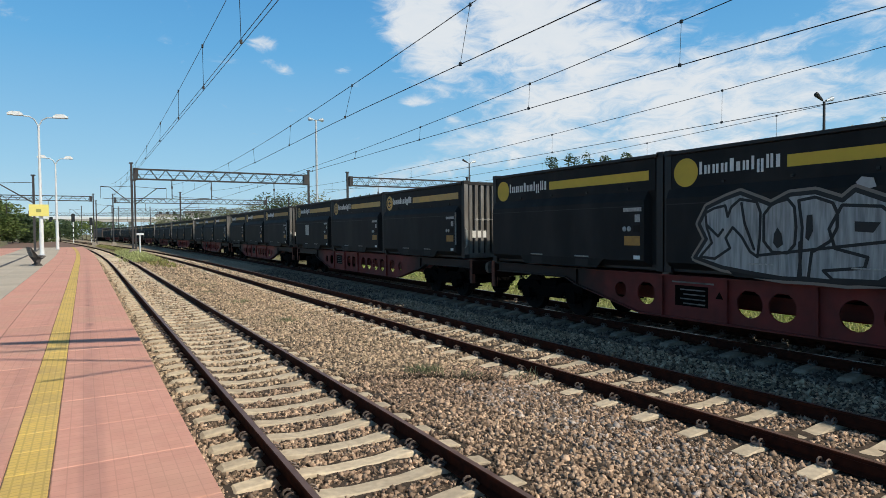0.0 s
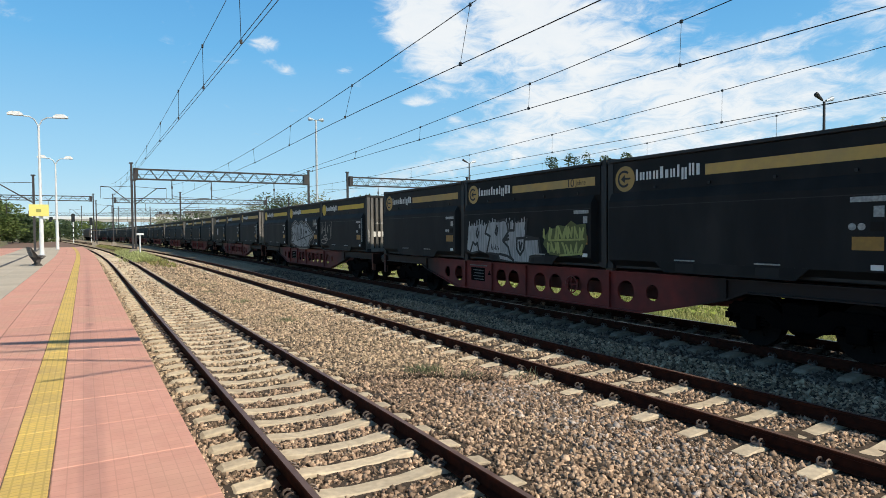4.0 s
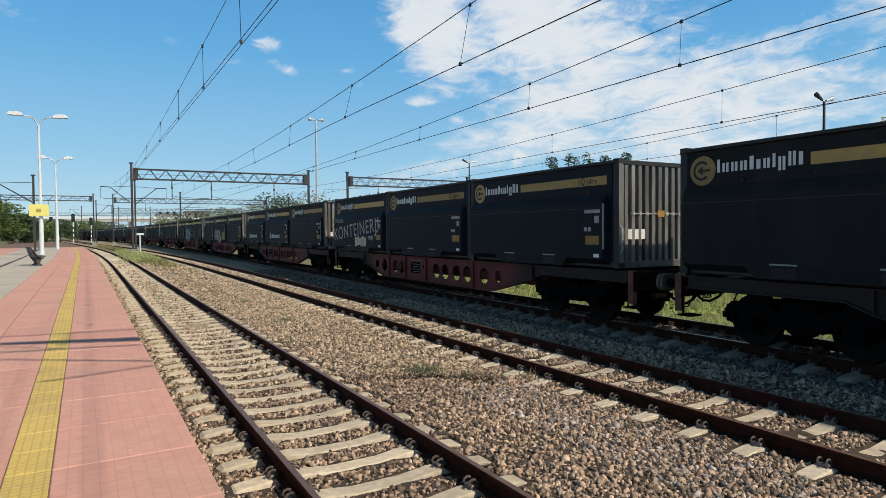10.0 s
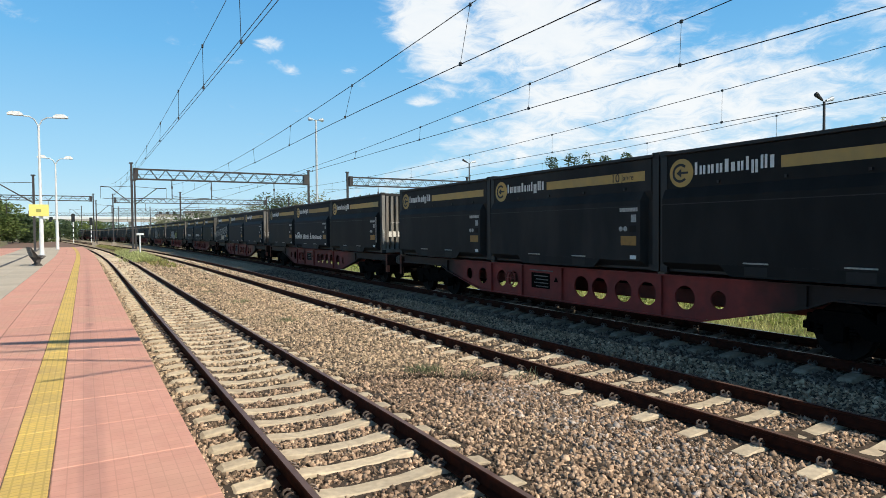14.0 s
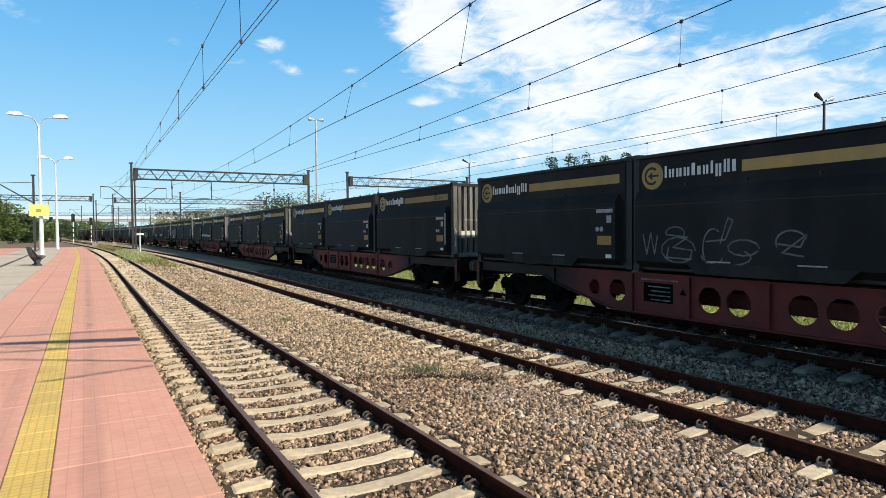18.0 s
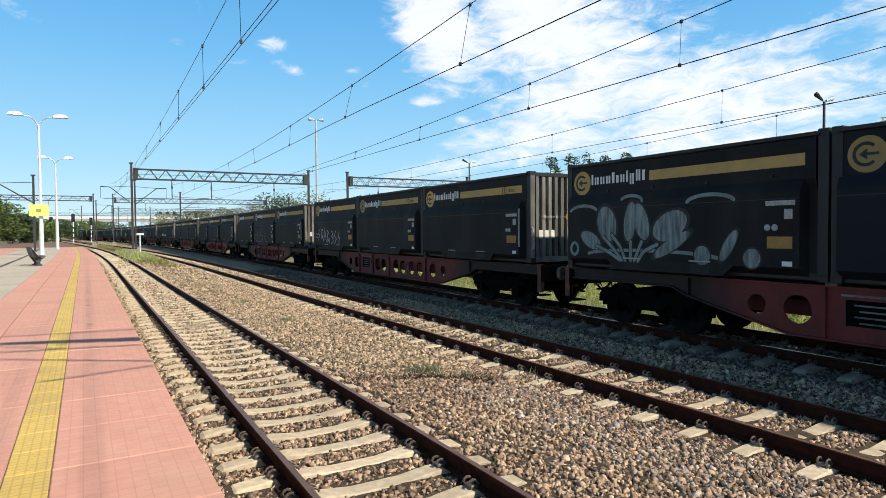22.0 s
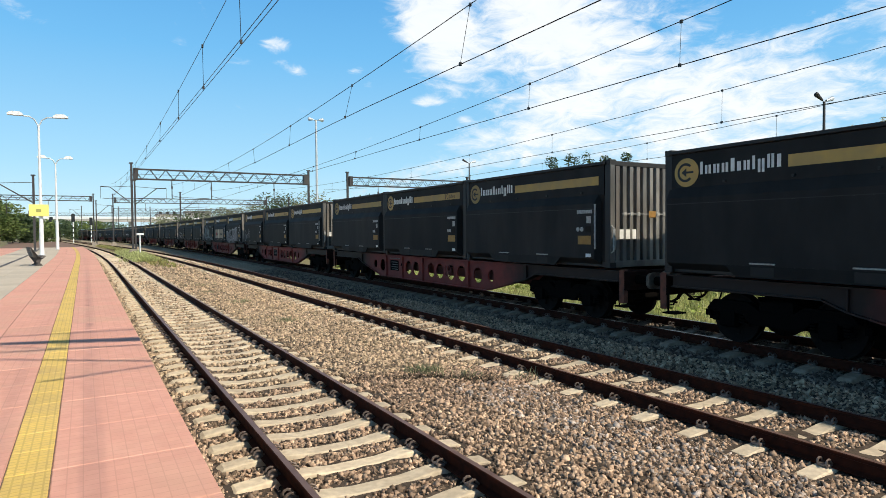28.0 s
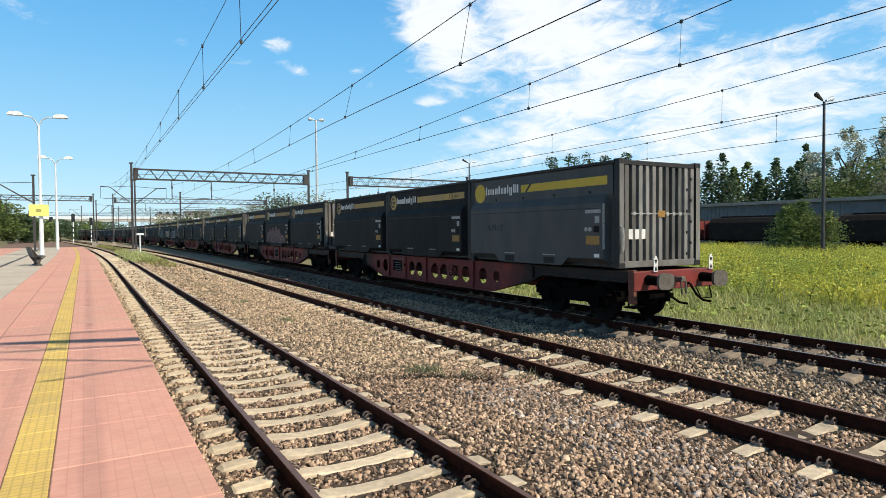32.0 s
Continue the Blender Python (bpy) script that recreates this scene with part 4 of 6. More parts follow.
def wagon(flip):
    """flip: the near side as seen when the wagon is turned end for end."""
    wheel_y, panel_y = (11.4, 10.2) if flip else (7.43, 11.75)
    root = thing("flat_wagon", "red-brown container flat wagon with deep perforated girders and black bogies", "rail wagon", "wagons of the train")
    for sign in (-1, 1):
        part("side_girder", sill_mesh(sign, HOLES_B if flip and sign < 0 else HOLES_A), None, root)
    part("centre_beam", Shape().box(-0.3, 0.3, 0.1, 3.2, 0.86, 1.16).box(-0.3, 0.3, 3.2, 15.1, 0.57, 1.16).box(-0.3, 0.3, 15.1, 18.2, 0.86, 1.16), M_WAGON, root)
    for y in (3.3, 6.1, 9.15, 12.2, 15.0):
        part("cross_member", Shape().box(-1.16, 1.16, y - 0.06, y + 0.06, 0.92, 1.17), M_WAGON, root)
    for y, d in ((-0.17, -1), (18.48, 1)):
        part("headstock", Shape().box(-1.28, 1.28, y - 0.09, y + 0.09, 0.80, 1.22, 0.015), M_WAGONSHADE, root, "red end beam")
        for sx in (-0.875, 0.875):
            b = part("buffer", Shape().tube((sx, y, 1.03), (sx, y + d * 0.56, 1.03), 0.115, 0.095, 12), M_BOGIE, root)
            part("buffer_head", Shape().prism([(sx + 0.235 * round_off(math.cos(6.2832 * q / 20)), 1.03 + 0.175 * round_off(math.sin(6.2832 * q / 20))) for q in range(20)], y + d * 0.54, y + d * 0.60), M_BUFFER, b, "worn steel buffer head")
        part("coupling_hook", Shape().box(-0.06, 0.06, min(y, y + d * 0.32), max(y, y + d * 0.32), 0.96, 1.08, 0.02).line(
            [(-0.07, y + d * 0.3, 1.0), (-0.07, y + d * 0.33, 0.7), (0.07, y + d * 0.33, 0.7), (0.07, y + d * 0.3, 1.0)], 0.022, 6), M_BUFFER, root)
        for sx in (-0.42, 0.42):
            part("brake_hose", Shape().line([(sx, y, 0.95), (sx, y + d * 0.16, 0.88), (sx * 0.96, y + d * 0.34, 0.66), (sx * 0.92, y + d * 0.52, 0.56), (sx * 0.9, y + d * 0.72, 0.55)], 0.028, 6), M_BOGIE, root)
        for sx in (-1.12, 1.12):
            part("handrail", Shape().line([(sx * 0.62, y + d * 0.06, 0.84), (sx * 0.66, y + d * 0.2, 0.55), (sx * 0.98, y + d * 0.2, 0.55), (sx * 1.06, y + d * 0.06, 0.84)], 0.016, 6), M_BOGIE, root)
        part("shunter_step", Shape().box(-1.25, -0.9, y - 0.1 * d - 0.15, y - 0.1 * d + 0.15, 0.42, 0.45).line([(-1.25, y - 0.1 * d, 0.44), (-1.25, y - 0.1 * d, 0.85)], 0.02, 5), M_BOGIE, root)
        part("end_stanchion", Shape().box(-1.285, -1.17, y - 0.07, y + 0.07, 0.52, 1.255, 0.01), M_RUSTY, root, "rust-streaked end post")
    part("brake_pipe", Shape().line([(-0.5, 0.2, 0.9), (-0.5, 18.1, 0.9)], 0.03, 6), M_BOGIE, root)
    part("air_tank", Shape().tube((0.55, 8.0, 0.72), (0.55, 9.2, 0.72), 0.17, n=12), M_BOGIE, root)
    hand = part("brake_wheel", Shape().line([(-1.30, wheel_y + 0.2 * math.cos(6.2832 * i / 16), 0.82 + 0.2 * math.sin(6.2832 * i / 16)) for i in range(17)], 0.018, 5)
                .line([(-1.30, wheel_y - 0.2, 0.82), (-1.30, wheel_y + 0.2, 0.82)], 0.012, 4).line([(-1.30, wheel_y, 0.62), (-1.30, wheel_y, 1.02)], 0.012, 4)
                .tube((-1.31, wheel_y, 0.82), (-1.18, wheel_y, 0.82), 0.03, n=6), M_WAGON, root, "red hand-brake wheel")
    part("data_panel", Shape().box(-1.208, -1.198, panel_y - 0.375, panel_y + 0.375, 0.62, 1.02), M_BOGIE, root, "dark panel of small lettering")
    for k in range(4):
        part("lettering_bar", Shape().box(-1.214, -1.206, panel_y - 0.32, panel_y + 0.25 - 0.07 * (k % 2), 0.93 - k * 0.09, 0.955 - k * 0.09), M_FAINT, root)
    part("lettering_bar", Shape().box(-1.207, -1.199, panel_y - 0.5, panel_y + 0.45, 1.07, 1.10), M_FAINT, root)
    part("warning_triangle", Shape().prism([((panel_y - 0.62) - 0.08, 0.82), ((panel_y - 0.62) + 0.08, 0.82), ((panel_y - 0.62), 0.95)], -1.208, -1.199, "x"), M_BOGIE, root)
    for i in range(3):
        for sx in (-1, 1):
            part("spigot", Shape().box(sx * 1.20 - 0.07, sx * 1.20 + 0.07, SEAT + i * 6.103 + 5.99, SEAT + i * 6.103 + 6.17, 1.22, 1.285, 0.01), M_BUFFER, root)
    me_parts = bogie_meshes()
    wheels = wheel_mesh()
    bogie(root, 2.05, wheels, me_parts)
    bogie(root, 16.26, wheels, me_parts)
    return root


# ---- sky clouds ----
def clouds():
    """A bank of thin cloud, far off, drifting with the wind."""
    az = np.radians(np.linspace(-75, 135, 70))
    el = np.radians(np.linspace(-0.5, 62, 26))
    R = 3600.0
    vs = np.array([(R * math.cos(e) * math.sin(a), R * math.cos(e) * math.cos(a), R * math.sin(e)) for e in el for a in az])
    n = len(az)
    idx = np.arange((len(el) - 1) * n).reshape(len(el) - 1, n)[:, :-1].ravel()
    faces = np.stack([idx, idx + 1, idx + n + 1, idx + n], 1)
    m = bpy.data.materials.new("cloud")
    m.use_nodes = True
    nt = m.node_tree
    nt.nodes.remove(nt.nodes["Principled BSDF"])
    me = quick_mesh("clouds", vs, faces, m, True)
    uv = me.uv_layers.new(name="sky")
    co = np.array([(math.degrees(a), math.degrees(e)) for e in el for a in az])[faces.ravel()]
    uv.data.foreach_set("uv", co.astype(np.float32).ravel())
    tc = nt.nodes.new("ShaderNodeUVMap")
    tc.uv_map = "sky"

    def math_node(op, a, b=None, c=None, clamp=False):
        x = nt.nodes.new("ShaderNodeMath")
        x.operation, x.use_clamp = op, clamp
        for k, v in enumerate((a, b, c)):
            if v is None:
                continue
            if isinstance(v, (int, float)):
                x.inputs[k].default_value = v
            else:
                nt.links.new(v, x.inputs[k])
        return x.outputs[0]

    def fbm(sx, sy, scale, detail, rough, dist=0.0, rot=0.0):
        mp = nt.nodes.new("ShaderNodeMapping")
        mp.inputs["Scale"].default_value = (sx, sy, 1)
        mp.inputs["Rotation"].default_value = (0, 0, radians(rot))
        nt.links.new(tc.outputs[0], mp.inputs[0])
        t = nt.nodes.new("ShaderNodeTexNoise")
        t.inputs["Scale"].default_value, t.inputs["Detail"].default_value, t.inputs["Roughness"].default_value = scale, detail, rough
        t.inputs["Distortion"].default_value = dist
        nt.links.new(mp.outputs[0], t.inputs[0])
        return t.outputs[0]

    def puff(a, e, ra, re, gain, rot=0.0):
        mp = nt.nodes.new("ShaderNodeMapping")
        mp.vector_type = "TEXTURE"
        mp.inputs["Location"].default_value = (a, e, 0)
        mp.inputs["Rotation"].default_value = (0, 0, radians(rot))
        mp.inputs["Scale"].default_value = (ra, re, 1)
        nt.links.new(tc.outputs[0], mp.inputs[0])
        ln = nt.nodes.new("ShaderNodeVectorMath")
        ln.operation = "LENGTH"
        nt.links.new(mp.outputs[0], ln.inputs[0])
        r = nt.nodes.new("ShaderNodeMapRange")
        r.inputs[1].default_value, r.inputs[2].default_value, r.inputs[3].default_value, r.inputs[4].default_value = 1.25, 0.0, 0.0, gain
        r.interpolation_type = "SMOOTHSTEP"
        nt.links.new(ln.outputs[1], r.inputs[0])
        return r.outputs[0]

    sep = nt.nodes.new("ShaderNodeSeparateXYZ")
    nt.links.new(tc.outputs[0], sep.inputs[0])
    big = fbm(0.10, 0.22, 1.0, 9, 0.62, 0.4, -12)
    fine = fbm(0.32, 0.75, 1.0, 8, 0.66, 0.7, -16)
    tex = math_node("ADD", math_node("MULTIPLY", big, 0.5), math_node("MULTIPLY", fine, 0.5))
    bias = None
    for q in ((13.9, 16.5, 2.2, 1.05, 0.30), (15.9, 14.2, 2.4, 0.8, 0.17, -25), (20.9, 14.5, 1.2, 0.6, 0.12), (27.6, 11.9, 2.0, 0.9, 0.30), (31.0, 10.3, 0.9, 0.5, 0.14),
              (-5.5, 16.8, 3.6, 1.2, 0.13, -15), (22.5, 20.5, 4.5, 1.6, 0.10), (27.5, 18.8, 4.5, 4.2, 0.32), (37, 20, 12, 9, 0.36), (30, 15.2, 5, 2.4, 0.2, 10),
              (48, 13, 18, 9, 0.26, 12), (60, 9, 20, 7, 0.20, 14), (36, 8.5, 12, 3.6, 0.18, 20), (24, 4.5, 9, 2.0, 0.14, 20), (75, 20, 14, 14, 0.25), (100, 20, 25, 25, 0.2),
              (57.5, 17.5, 9, 2.2, -0.24, 16), (66, 12.5, 4, 1.2, -0.10, 16)):
        p = puff(*q)
        bias = p if bias is None else math_node("ADD", bias, p)
    dens = math_node("ADD", tex, bias)
    r = nt.nodes.new("ShaderNodeMapRange")
    r.inputs[1].default_value, r.inputs[2].default_value = 0.58, 0.86
    r.interpolation_type = "SMOOTHSTEP"
    nt.links.new(dens, r.inputs[0])
    mask = math_node("MULTIPLY", r.outputs[0], 0.93)
    em = nt.nodes.new("ShaderNodeEmission")
    ramp = nt.nodes.new("ShaderNodeMix")
    ramp.data_type = "RGBA"
    ramp.inputs[6].default_value, ramp.inputs[7].default_value = (0.80, 0.88, 0.97, 1), (0.99, 1.0, 1.01, 1)
    nt.links.new(fine, ramp.inputs[0])
    nt.links.new(ramp.outputs[2], em.inputs[0])
    em.inputs[1].default_value = 1.0
    tr = nt.nodes.new("ShaderNodeBsdfTransparent")
    mx = nt.nodes.new("ShaderNodeMixShader")
    nt.links.new(mask, mx.inputs[0])
    nt.links.new(tr.outputs[0], mx.inputs[1])
    nt.links.new(em.outputs[0], mx.inputs[2])
    nt.links.new(mx.outputs[0], nt.nodes["Material Output"].inputs[0])
    ob = new("clouds", me)
    return tagged(ob, "thin white drifting clouds in a blue summer sky", "clouds", kind="structure")


CLOUDS = clouds()


# ---- plants ----
def leaves_mesh(name, centres, sizes, mat, rg, per=1):
    """Many small bent leaf clumps as single quads, turned every way."""
    n = len(centres)
    a, t = rg.uniform(0, 6.283, n), rg.uniform(-1.1, 1.1, n)
    u = np.stack([np.cos(a), np.sin(a), np.zeros(n)], 1)
    w = np.stack([-np.sin(a) * np.sin(t), np.cos(a) * np.sin(t), np.cos(t)], 1)
    s = sizes[:, None]
    vs = np.stack([centres - u * s * 0.6, centres + w * s * 0.35 - u * s * 0.05, centres + u * s * 0.6, centres - w * s * 0.35], 1).reshape(-1, 3)
    return quick_mesh(name, vs, np.arange(4 * n).reshape(-1, 4), mat)


def tree(x, y, h, w, mat, seed, name="tree", label="leafy green tree with an uneven crown", kind="broad", leaves=2600, z=-0.5, leaf=0.55):
    rg = np.random.RandomState(seed)
    root = thing(name, label, "tree", "trees", at=pose(x, y, z))
    s = Shape().tube((0, 0, 0), (rg.uniform(-.2, .2), 0, h * 0.55), h * 0.022, h * 0.012, 8)
    tips = []
    n_limb = 11
    for i in range(n_limb):
        a, zz = i * 2.4 + rg.uniform(-.4, .4), h * (0.18 + 0.5 * i / n_limb)
        reach = w * 0.5 * (rg.uniform(0.55, 0.95) if kind == "broad" else rg.uniform(0.3, 0.6))
        tip = (reach * math.cos(a), reach * math.sin(a), min(h * 0.9, zz + h * rg.uniform(0.12, 0.3)))
        s.tube((0, 0, zz), tip, h * 0.009, h * 0.003, 5)
        tips.append(tip)
    tips.append((0, 0, h * 0.88))
    if kind == "spire":
        # several upright leaders, each narrowing to a point
        tips = []
        for q in range(5):
            a, r = q * 2.1 + rg.uniform(0, 1), (0.0 if q == 0 else w * rg.uniform(0.18, 0.4))
            top = h * (1.0 if q == 0 else rg.uniform(0.68, 0.95))
            s.tube((r * 0.4 * math.cos(a), r * 0.4 * math.sin(a), h * 0.1), (r * math.cos(a), r * math.sin(a), top * 0.97), h * 0.008, h * 0.002, 5)
            for e in range(9):
                f = 0.15 + 0.83 * e / 8
                tips.append((r * math.cos(a), r * math.sin(a), top * f, w * 0.46 * (1.02 - f) ** 0.8 + 0.2))
    elif kind == "airy":
        tips = [(*t, w * 0.10 * rg.uniform(0.6, 1.5)) for t in tips] + [(t[0] * rg.uniform(0.2, 1.1), t[1] * rg.uniform(0.2, 1.1), h * rg.uniform(0.35, 1.0), w * 0.09 * rg.uniform(0.6, 1.6)) for t in tips * 3]
    part("trunk", s, M_BARK, root)
    cs, ss = [], []
    for k in range(leaves):
        tx, ty, tz, *own = tips[rg.randint(len(tips))]
        if own:
            r = own[0] * rg.uniform(0.2, 1) ** 0.6
        elif kind == "broad":
            r = w * 0.26 * rg.uniform(0.2, 1) ** 0.6
        else:
            r = w * 0.22 * rg.uniform(0.2, 1) ** 0.6
        d = rg.normal(size=3)
        d /= np.linalg.norm(d)
        d[2] *= 0.75 if kind == "broad" else 1.5
        cs.append((tx + d[0] * r, ty + d[1] * r, max(h * 0.08, min(h * 1.02, tz + d[2] * r))))
        ss.append(leaf * rg.uniform(0.6, 1.5))
    part("crown", leaves_mesh("crown", np.array(cs), np.array(ss), mat, rg), None, root)
    return root


def blades(name, label, pts, heights, mat, seed, width=0.02, lean=0.35, category="grass"):
    """Upright grass or weed blades, each a bent strip of two quads."""
    rg = np.random.RandomState(seed)
    n = len(pts)
    a = rg.uniform(0, 6.283, n)
    u = np.stack([np.cos(a), np.sin(a), np.zeros(n)], 1) * (width * rg.uniform(0.6, 1.4, n))[:, None]
    d = rg.normal(size=(n, 3)) * lean
    d[:, 2] = 1.0
    h = heights[:, None]
    mid = pts + d * h * np.array([0.35, 0.35, 0.6])
    tip = pts + d * h * np.array([1, 1, 0.95])
    vs = np.stack([pts - u, pts + u, mid + u * 0.8, mid - u * 0.8, tip + u * 0.25, tip - u * 0.25], 1).reshape(-1, 3)
    b = (np.arange(n) * 6)[:, None]
    f = np.concatenate([b + np.array([[0, 1, 2, 3]]), b + np.array([[3, 2, 4, 5]])], 0)
    tagged(new(name, quick_mesh(name, vs, f, mat)), label, category, kind="stuff")


def weed_field():
    rg = np.random.RandomState(5)
    # grass close behind the train
    n = 60000
    u = rg.uniform(13.3, 26, n) ** 1.0
    y = rg.uniform(4, 40, n)
    keep = (u < y * 2.4 + 3)
    pts = np.stack([u + 0.0096 * y, y, np.where(u < 14.2, -0.45, -0.5)], 1)[keep]
    blades("verge_grass", "long pale green grass beside the track", pts, rg.uniform(0.12, 0.42, len(pts)) * np.interp(pts[:, 0], (13, 15.5, 19), (0.45, 0.8, 1.7)), M_GRASS, 6, 0.013)
    n = 95000
    u = 19 + 50 * rg.uniform(0, 1, n) ** 1.2
    y = rg.uniform(3, 75, n)
    keep = (u < y * 2.6 + 5)
    pts = np.stack([u, y, np.full(n, -0.5)], 1)[keep]
    lump = np.array([noise.noise((p[0] * 0.22, p[1] * 0.22, 5)) + 0.6 * noise.noise((p[0] * 0.8, p[1] * 0.8, 8)) for p in pts]) + rg.normal(0, 0.16, len(pts))
    tall = rg.uniform(0.5, 1.4, len(pts)) * (1.0 + 0.45 * np.clip(lump, -1, 1))
    for mat, sel, words in ((M_WEED, lump > 0.02, "tall yellow-flowering weeds over the whole field"), (M_WEEDL, lump <= 0.02, "tall green weeds over the whole field")):
        blades("weeds", words, pts[sel], tall[sel] * 0.8, mat, 7, 0.015, 0.3, "weeds")
    pts = pts[lump > -0.1]
    near = np.concatenate([pts, pts, pts[pts[:, 0] < 45]])
    cs = near + np.stack([rg.normal(0, 0.12, len(near)), rg.normal(0, 0.12, len(near)), rg.uniform(0.0, 1, len(near)) ** 0.6], 1)
    cs[:, 2] += np.array([0.32 * noise.noise((p[0] * 0.45, p[1] * 0.45, 1)) for p in cs])
    me = leaves_mesh("weed_flowers", cs, rg.uniform(0.035, 0.115, len(cs)), M_WEED, rg)
    tagged(new("weed_flowers", me), "yellow-green flower heads of tall weeds", "weeds", kind="stuff")
    n = 26000
    u = 15.5 + 26 * rg.uniform(0, 1, n) ** 1.1
    y = rg.uniform(4, 45, n)
    keep = u < y * 2.5 + 4
    u, y = u[keep], y[keep]
    lump = np.array([0.5 + 0.5 * noise.noise((p * 0.35, q * 0.35, 2)) for p, q in zip(u, y)])
    cs = np.stack([u, y, -0.5 + rg.uniform(0.05, 0.5, len(u)) * np.interp(u, (15, 22), (0.5, 1.7)) * (0.5 + lump)], 1)
    tagged(new("weed_leaves", leaves_mesh("weed_leaves", cs, rg.uniform(0.05, 0.17, len(u)), M_WEEDL, rg)), "leafy green weeds among the long grass", "weeds", kind="stuff")
    # verge between the tracks, far on, and tufts in the ballast
    n = 11000
    y = 46 + 84 * rg.uniform(0, 1, n) ** 0.55
    x = np.array([line1(v) + 1.9 + rg.uniform(0, 1.0) * (line2(v) - line1(v) - 3.6) for v in y])
    pts = np.stack([x, y, np.full(n, -0.25) + 0.2 * np.clip((y - 52) / 15, 0, 1)], 1)
    blades("verge_grass", "dry grass growing between the tracks", pts, rg.uniform(0.06, 0.30, n), M_GRASSL, 8, 0.045)
    n = 9000
    y = rg.uniform(56, 88, n)
    x = rg.normal(4.0, 0.55, n)
    pts = np.stack([x, y, -0.2 + 0.33 * np.exp(-((x - 4.0) / 0.9) ** 2) * np.clip(1.25 - np.abs(y - 71) / 16, 0, 1)], 1)
    blades("verge_grass", "green and dry grass on the mound", pts, rg.uniform(0.1, 0.4, n), M_GRASS, 18, 0.03)
    tufts = []
    for cx, cy, k, r in ((4.95, 9.25, 240, 0.34), (5.4, 8.6, 45, 0.3), (6.3, 8.1, 30, 0.4), (4.6, 16.5, 160, 0.35), (4.5, 22, 150, 0.4), (4.3, 30, 200, 0.8), (4.1, 26, 120, 0.5), (8.35, 10.5, 90, 0.2)):
        tufts.append(np.stack([rg.normal(cx, r * 0.5, k), rg.normal(cy, r * 0.5, k), np.full(k, -0.26)], 1))
    pts = np.concatenate(tufts)
    blades("weed_tufts", "small green weed tufts in the ballast", pts, rg.uniform(0.04, 0.15, len(pts)), M_LEAF2, 9, 0.008, 0.9)
    # dead stalks that creep over the stones
    q = rg.uniform(0, 1, 620)
    pts = np.stack([np.interp(q, (0, 0.45, 0.7, 1), (3.5, 4.45, 5.0, 5.7)), np.interp(q, (0, 0.45, 0.7, 1), (9.6, 8.9, 8.75, 8.1)), np.full(620, -0.255)], 1) + rg.normal(0, 1, (620, 3)) * (0.13, 0.09, 0.012)
    blades("dead_stalks", "dark dead plant stalks lying on the ballast", pts, rg.uniform(0.03, 0.10, 620), M_STALK, 19, 0.008, 1.6, "weeds")
    n = 9000
    y = rg.uniform(55, 170, n)
    x = -10.5 - rg.uniform(0, 26, n) + np.array([bend(v, 0.0005, 44, 150) for v in y])
    pts = np.stack([x, y, np.full(n, -0.5)], 1)
    blades("verge_grass", "dry grass beyond the platform", pts, rg.uniform(0.3, 0.9, n), M_GRASSL, 10, 0.06)


weed_field()
# a mound of earth round the portal's foot
s = Shape()
vs, fs = [(0, 0, 0.30)], []
for i in range(14):
    a = 6.2832 * i / 14
    vs.append((0.9 * math.cos(a), 9 * math.sin(a), 0.22))
    vs.append((1.5 * math.cos(a), 20 * math.sin(a), -0.14))
for i in range(14):
    j = (i + 1) % 14
    fs += [(0, 1 + 2 * i, 1 + 2 * j), (1 + 2 * i, 2 + 2 * i, 2 + 2 * j, 1 + 2 * j)]
tagged(part("earth_mound", s.add(vs, fs), M_SOIL, at=pose(4.0, 71, -0.15)), "low grassy mound of earth between the tracks", "ground", kind="structure")

# left-hand woods
random.seed(4)
for i, (x, y, h, w) in enumerate(((-15.5, 133, 8.2, 9), (-20, 130, 10.5, 10), (-26, 128, 12, 11), (-31, 131, 13, 12), (-18, 142, 10, 9), (-13, 146, 6.5, 8), (-38, 126, 13, 12), (-24, 118, 6, 8),
                                  (-30, 116, 6.5, 9), (-44, 130, 14, 12), (-11, 160, 6, 8))):
    tree(x, y, h, w, (M_LEAF, M_PINE)[i % 2], 20 + i, leaves=4600, leaf=0.4)
for i, (x, y, h, w) in enumerate(((-30, 190, 9, 12), (-22, 200, 8, 11), (-40, 180, 11, 13), (-28, 240, 9, 13), (-18, 250, 8, 12), (-9, 262, 7.5, 11), (-1, 300, 8, 12), (-12, 320, 9, 14), (-26, 300, 10, 14), (8, 330, 8, 13))):
    tree(x, y, h, w, (M_LEAF, M_PINE)[i % 2], 140 + i, leaves=2200, leaf=0.55)
# far woods beyond the train
for i, (x, y, h, w) in enumerate(((62, 235, 16, 16), (74, 232, 18, 18), (84, 240, 15, 17), (52, 240, 13, 15), (95, 228, 17, 17), (103, 205, 17, 14), (112, 205, 18, 15), (44, 250, 12, 14),
                                  (36, 262, 11, 14), (28, 275, 10, 13), (68, 250, 19, 15))):
    tree(x, y, h, w, (M_LEAFD, M_LEAF2)[i % 2], 40 + i, leaves=1500)
for i, (x, y, h, w) in enumerate(((100, 118, 22.0, 5), (104, 116, 22.8, 5), (107, 114, 23.2, 6), (111, 111, 22.4, 4), (114.5, 108.5, 23.2, 4))):
    tree(x, y, h, w, M_LEAFD, 60 + i, label="tall slim dark green poplar tree", kind="slim", leaves=1400, leaf=0.36)
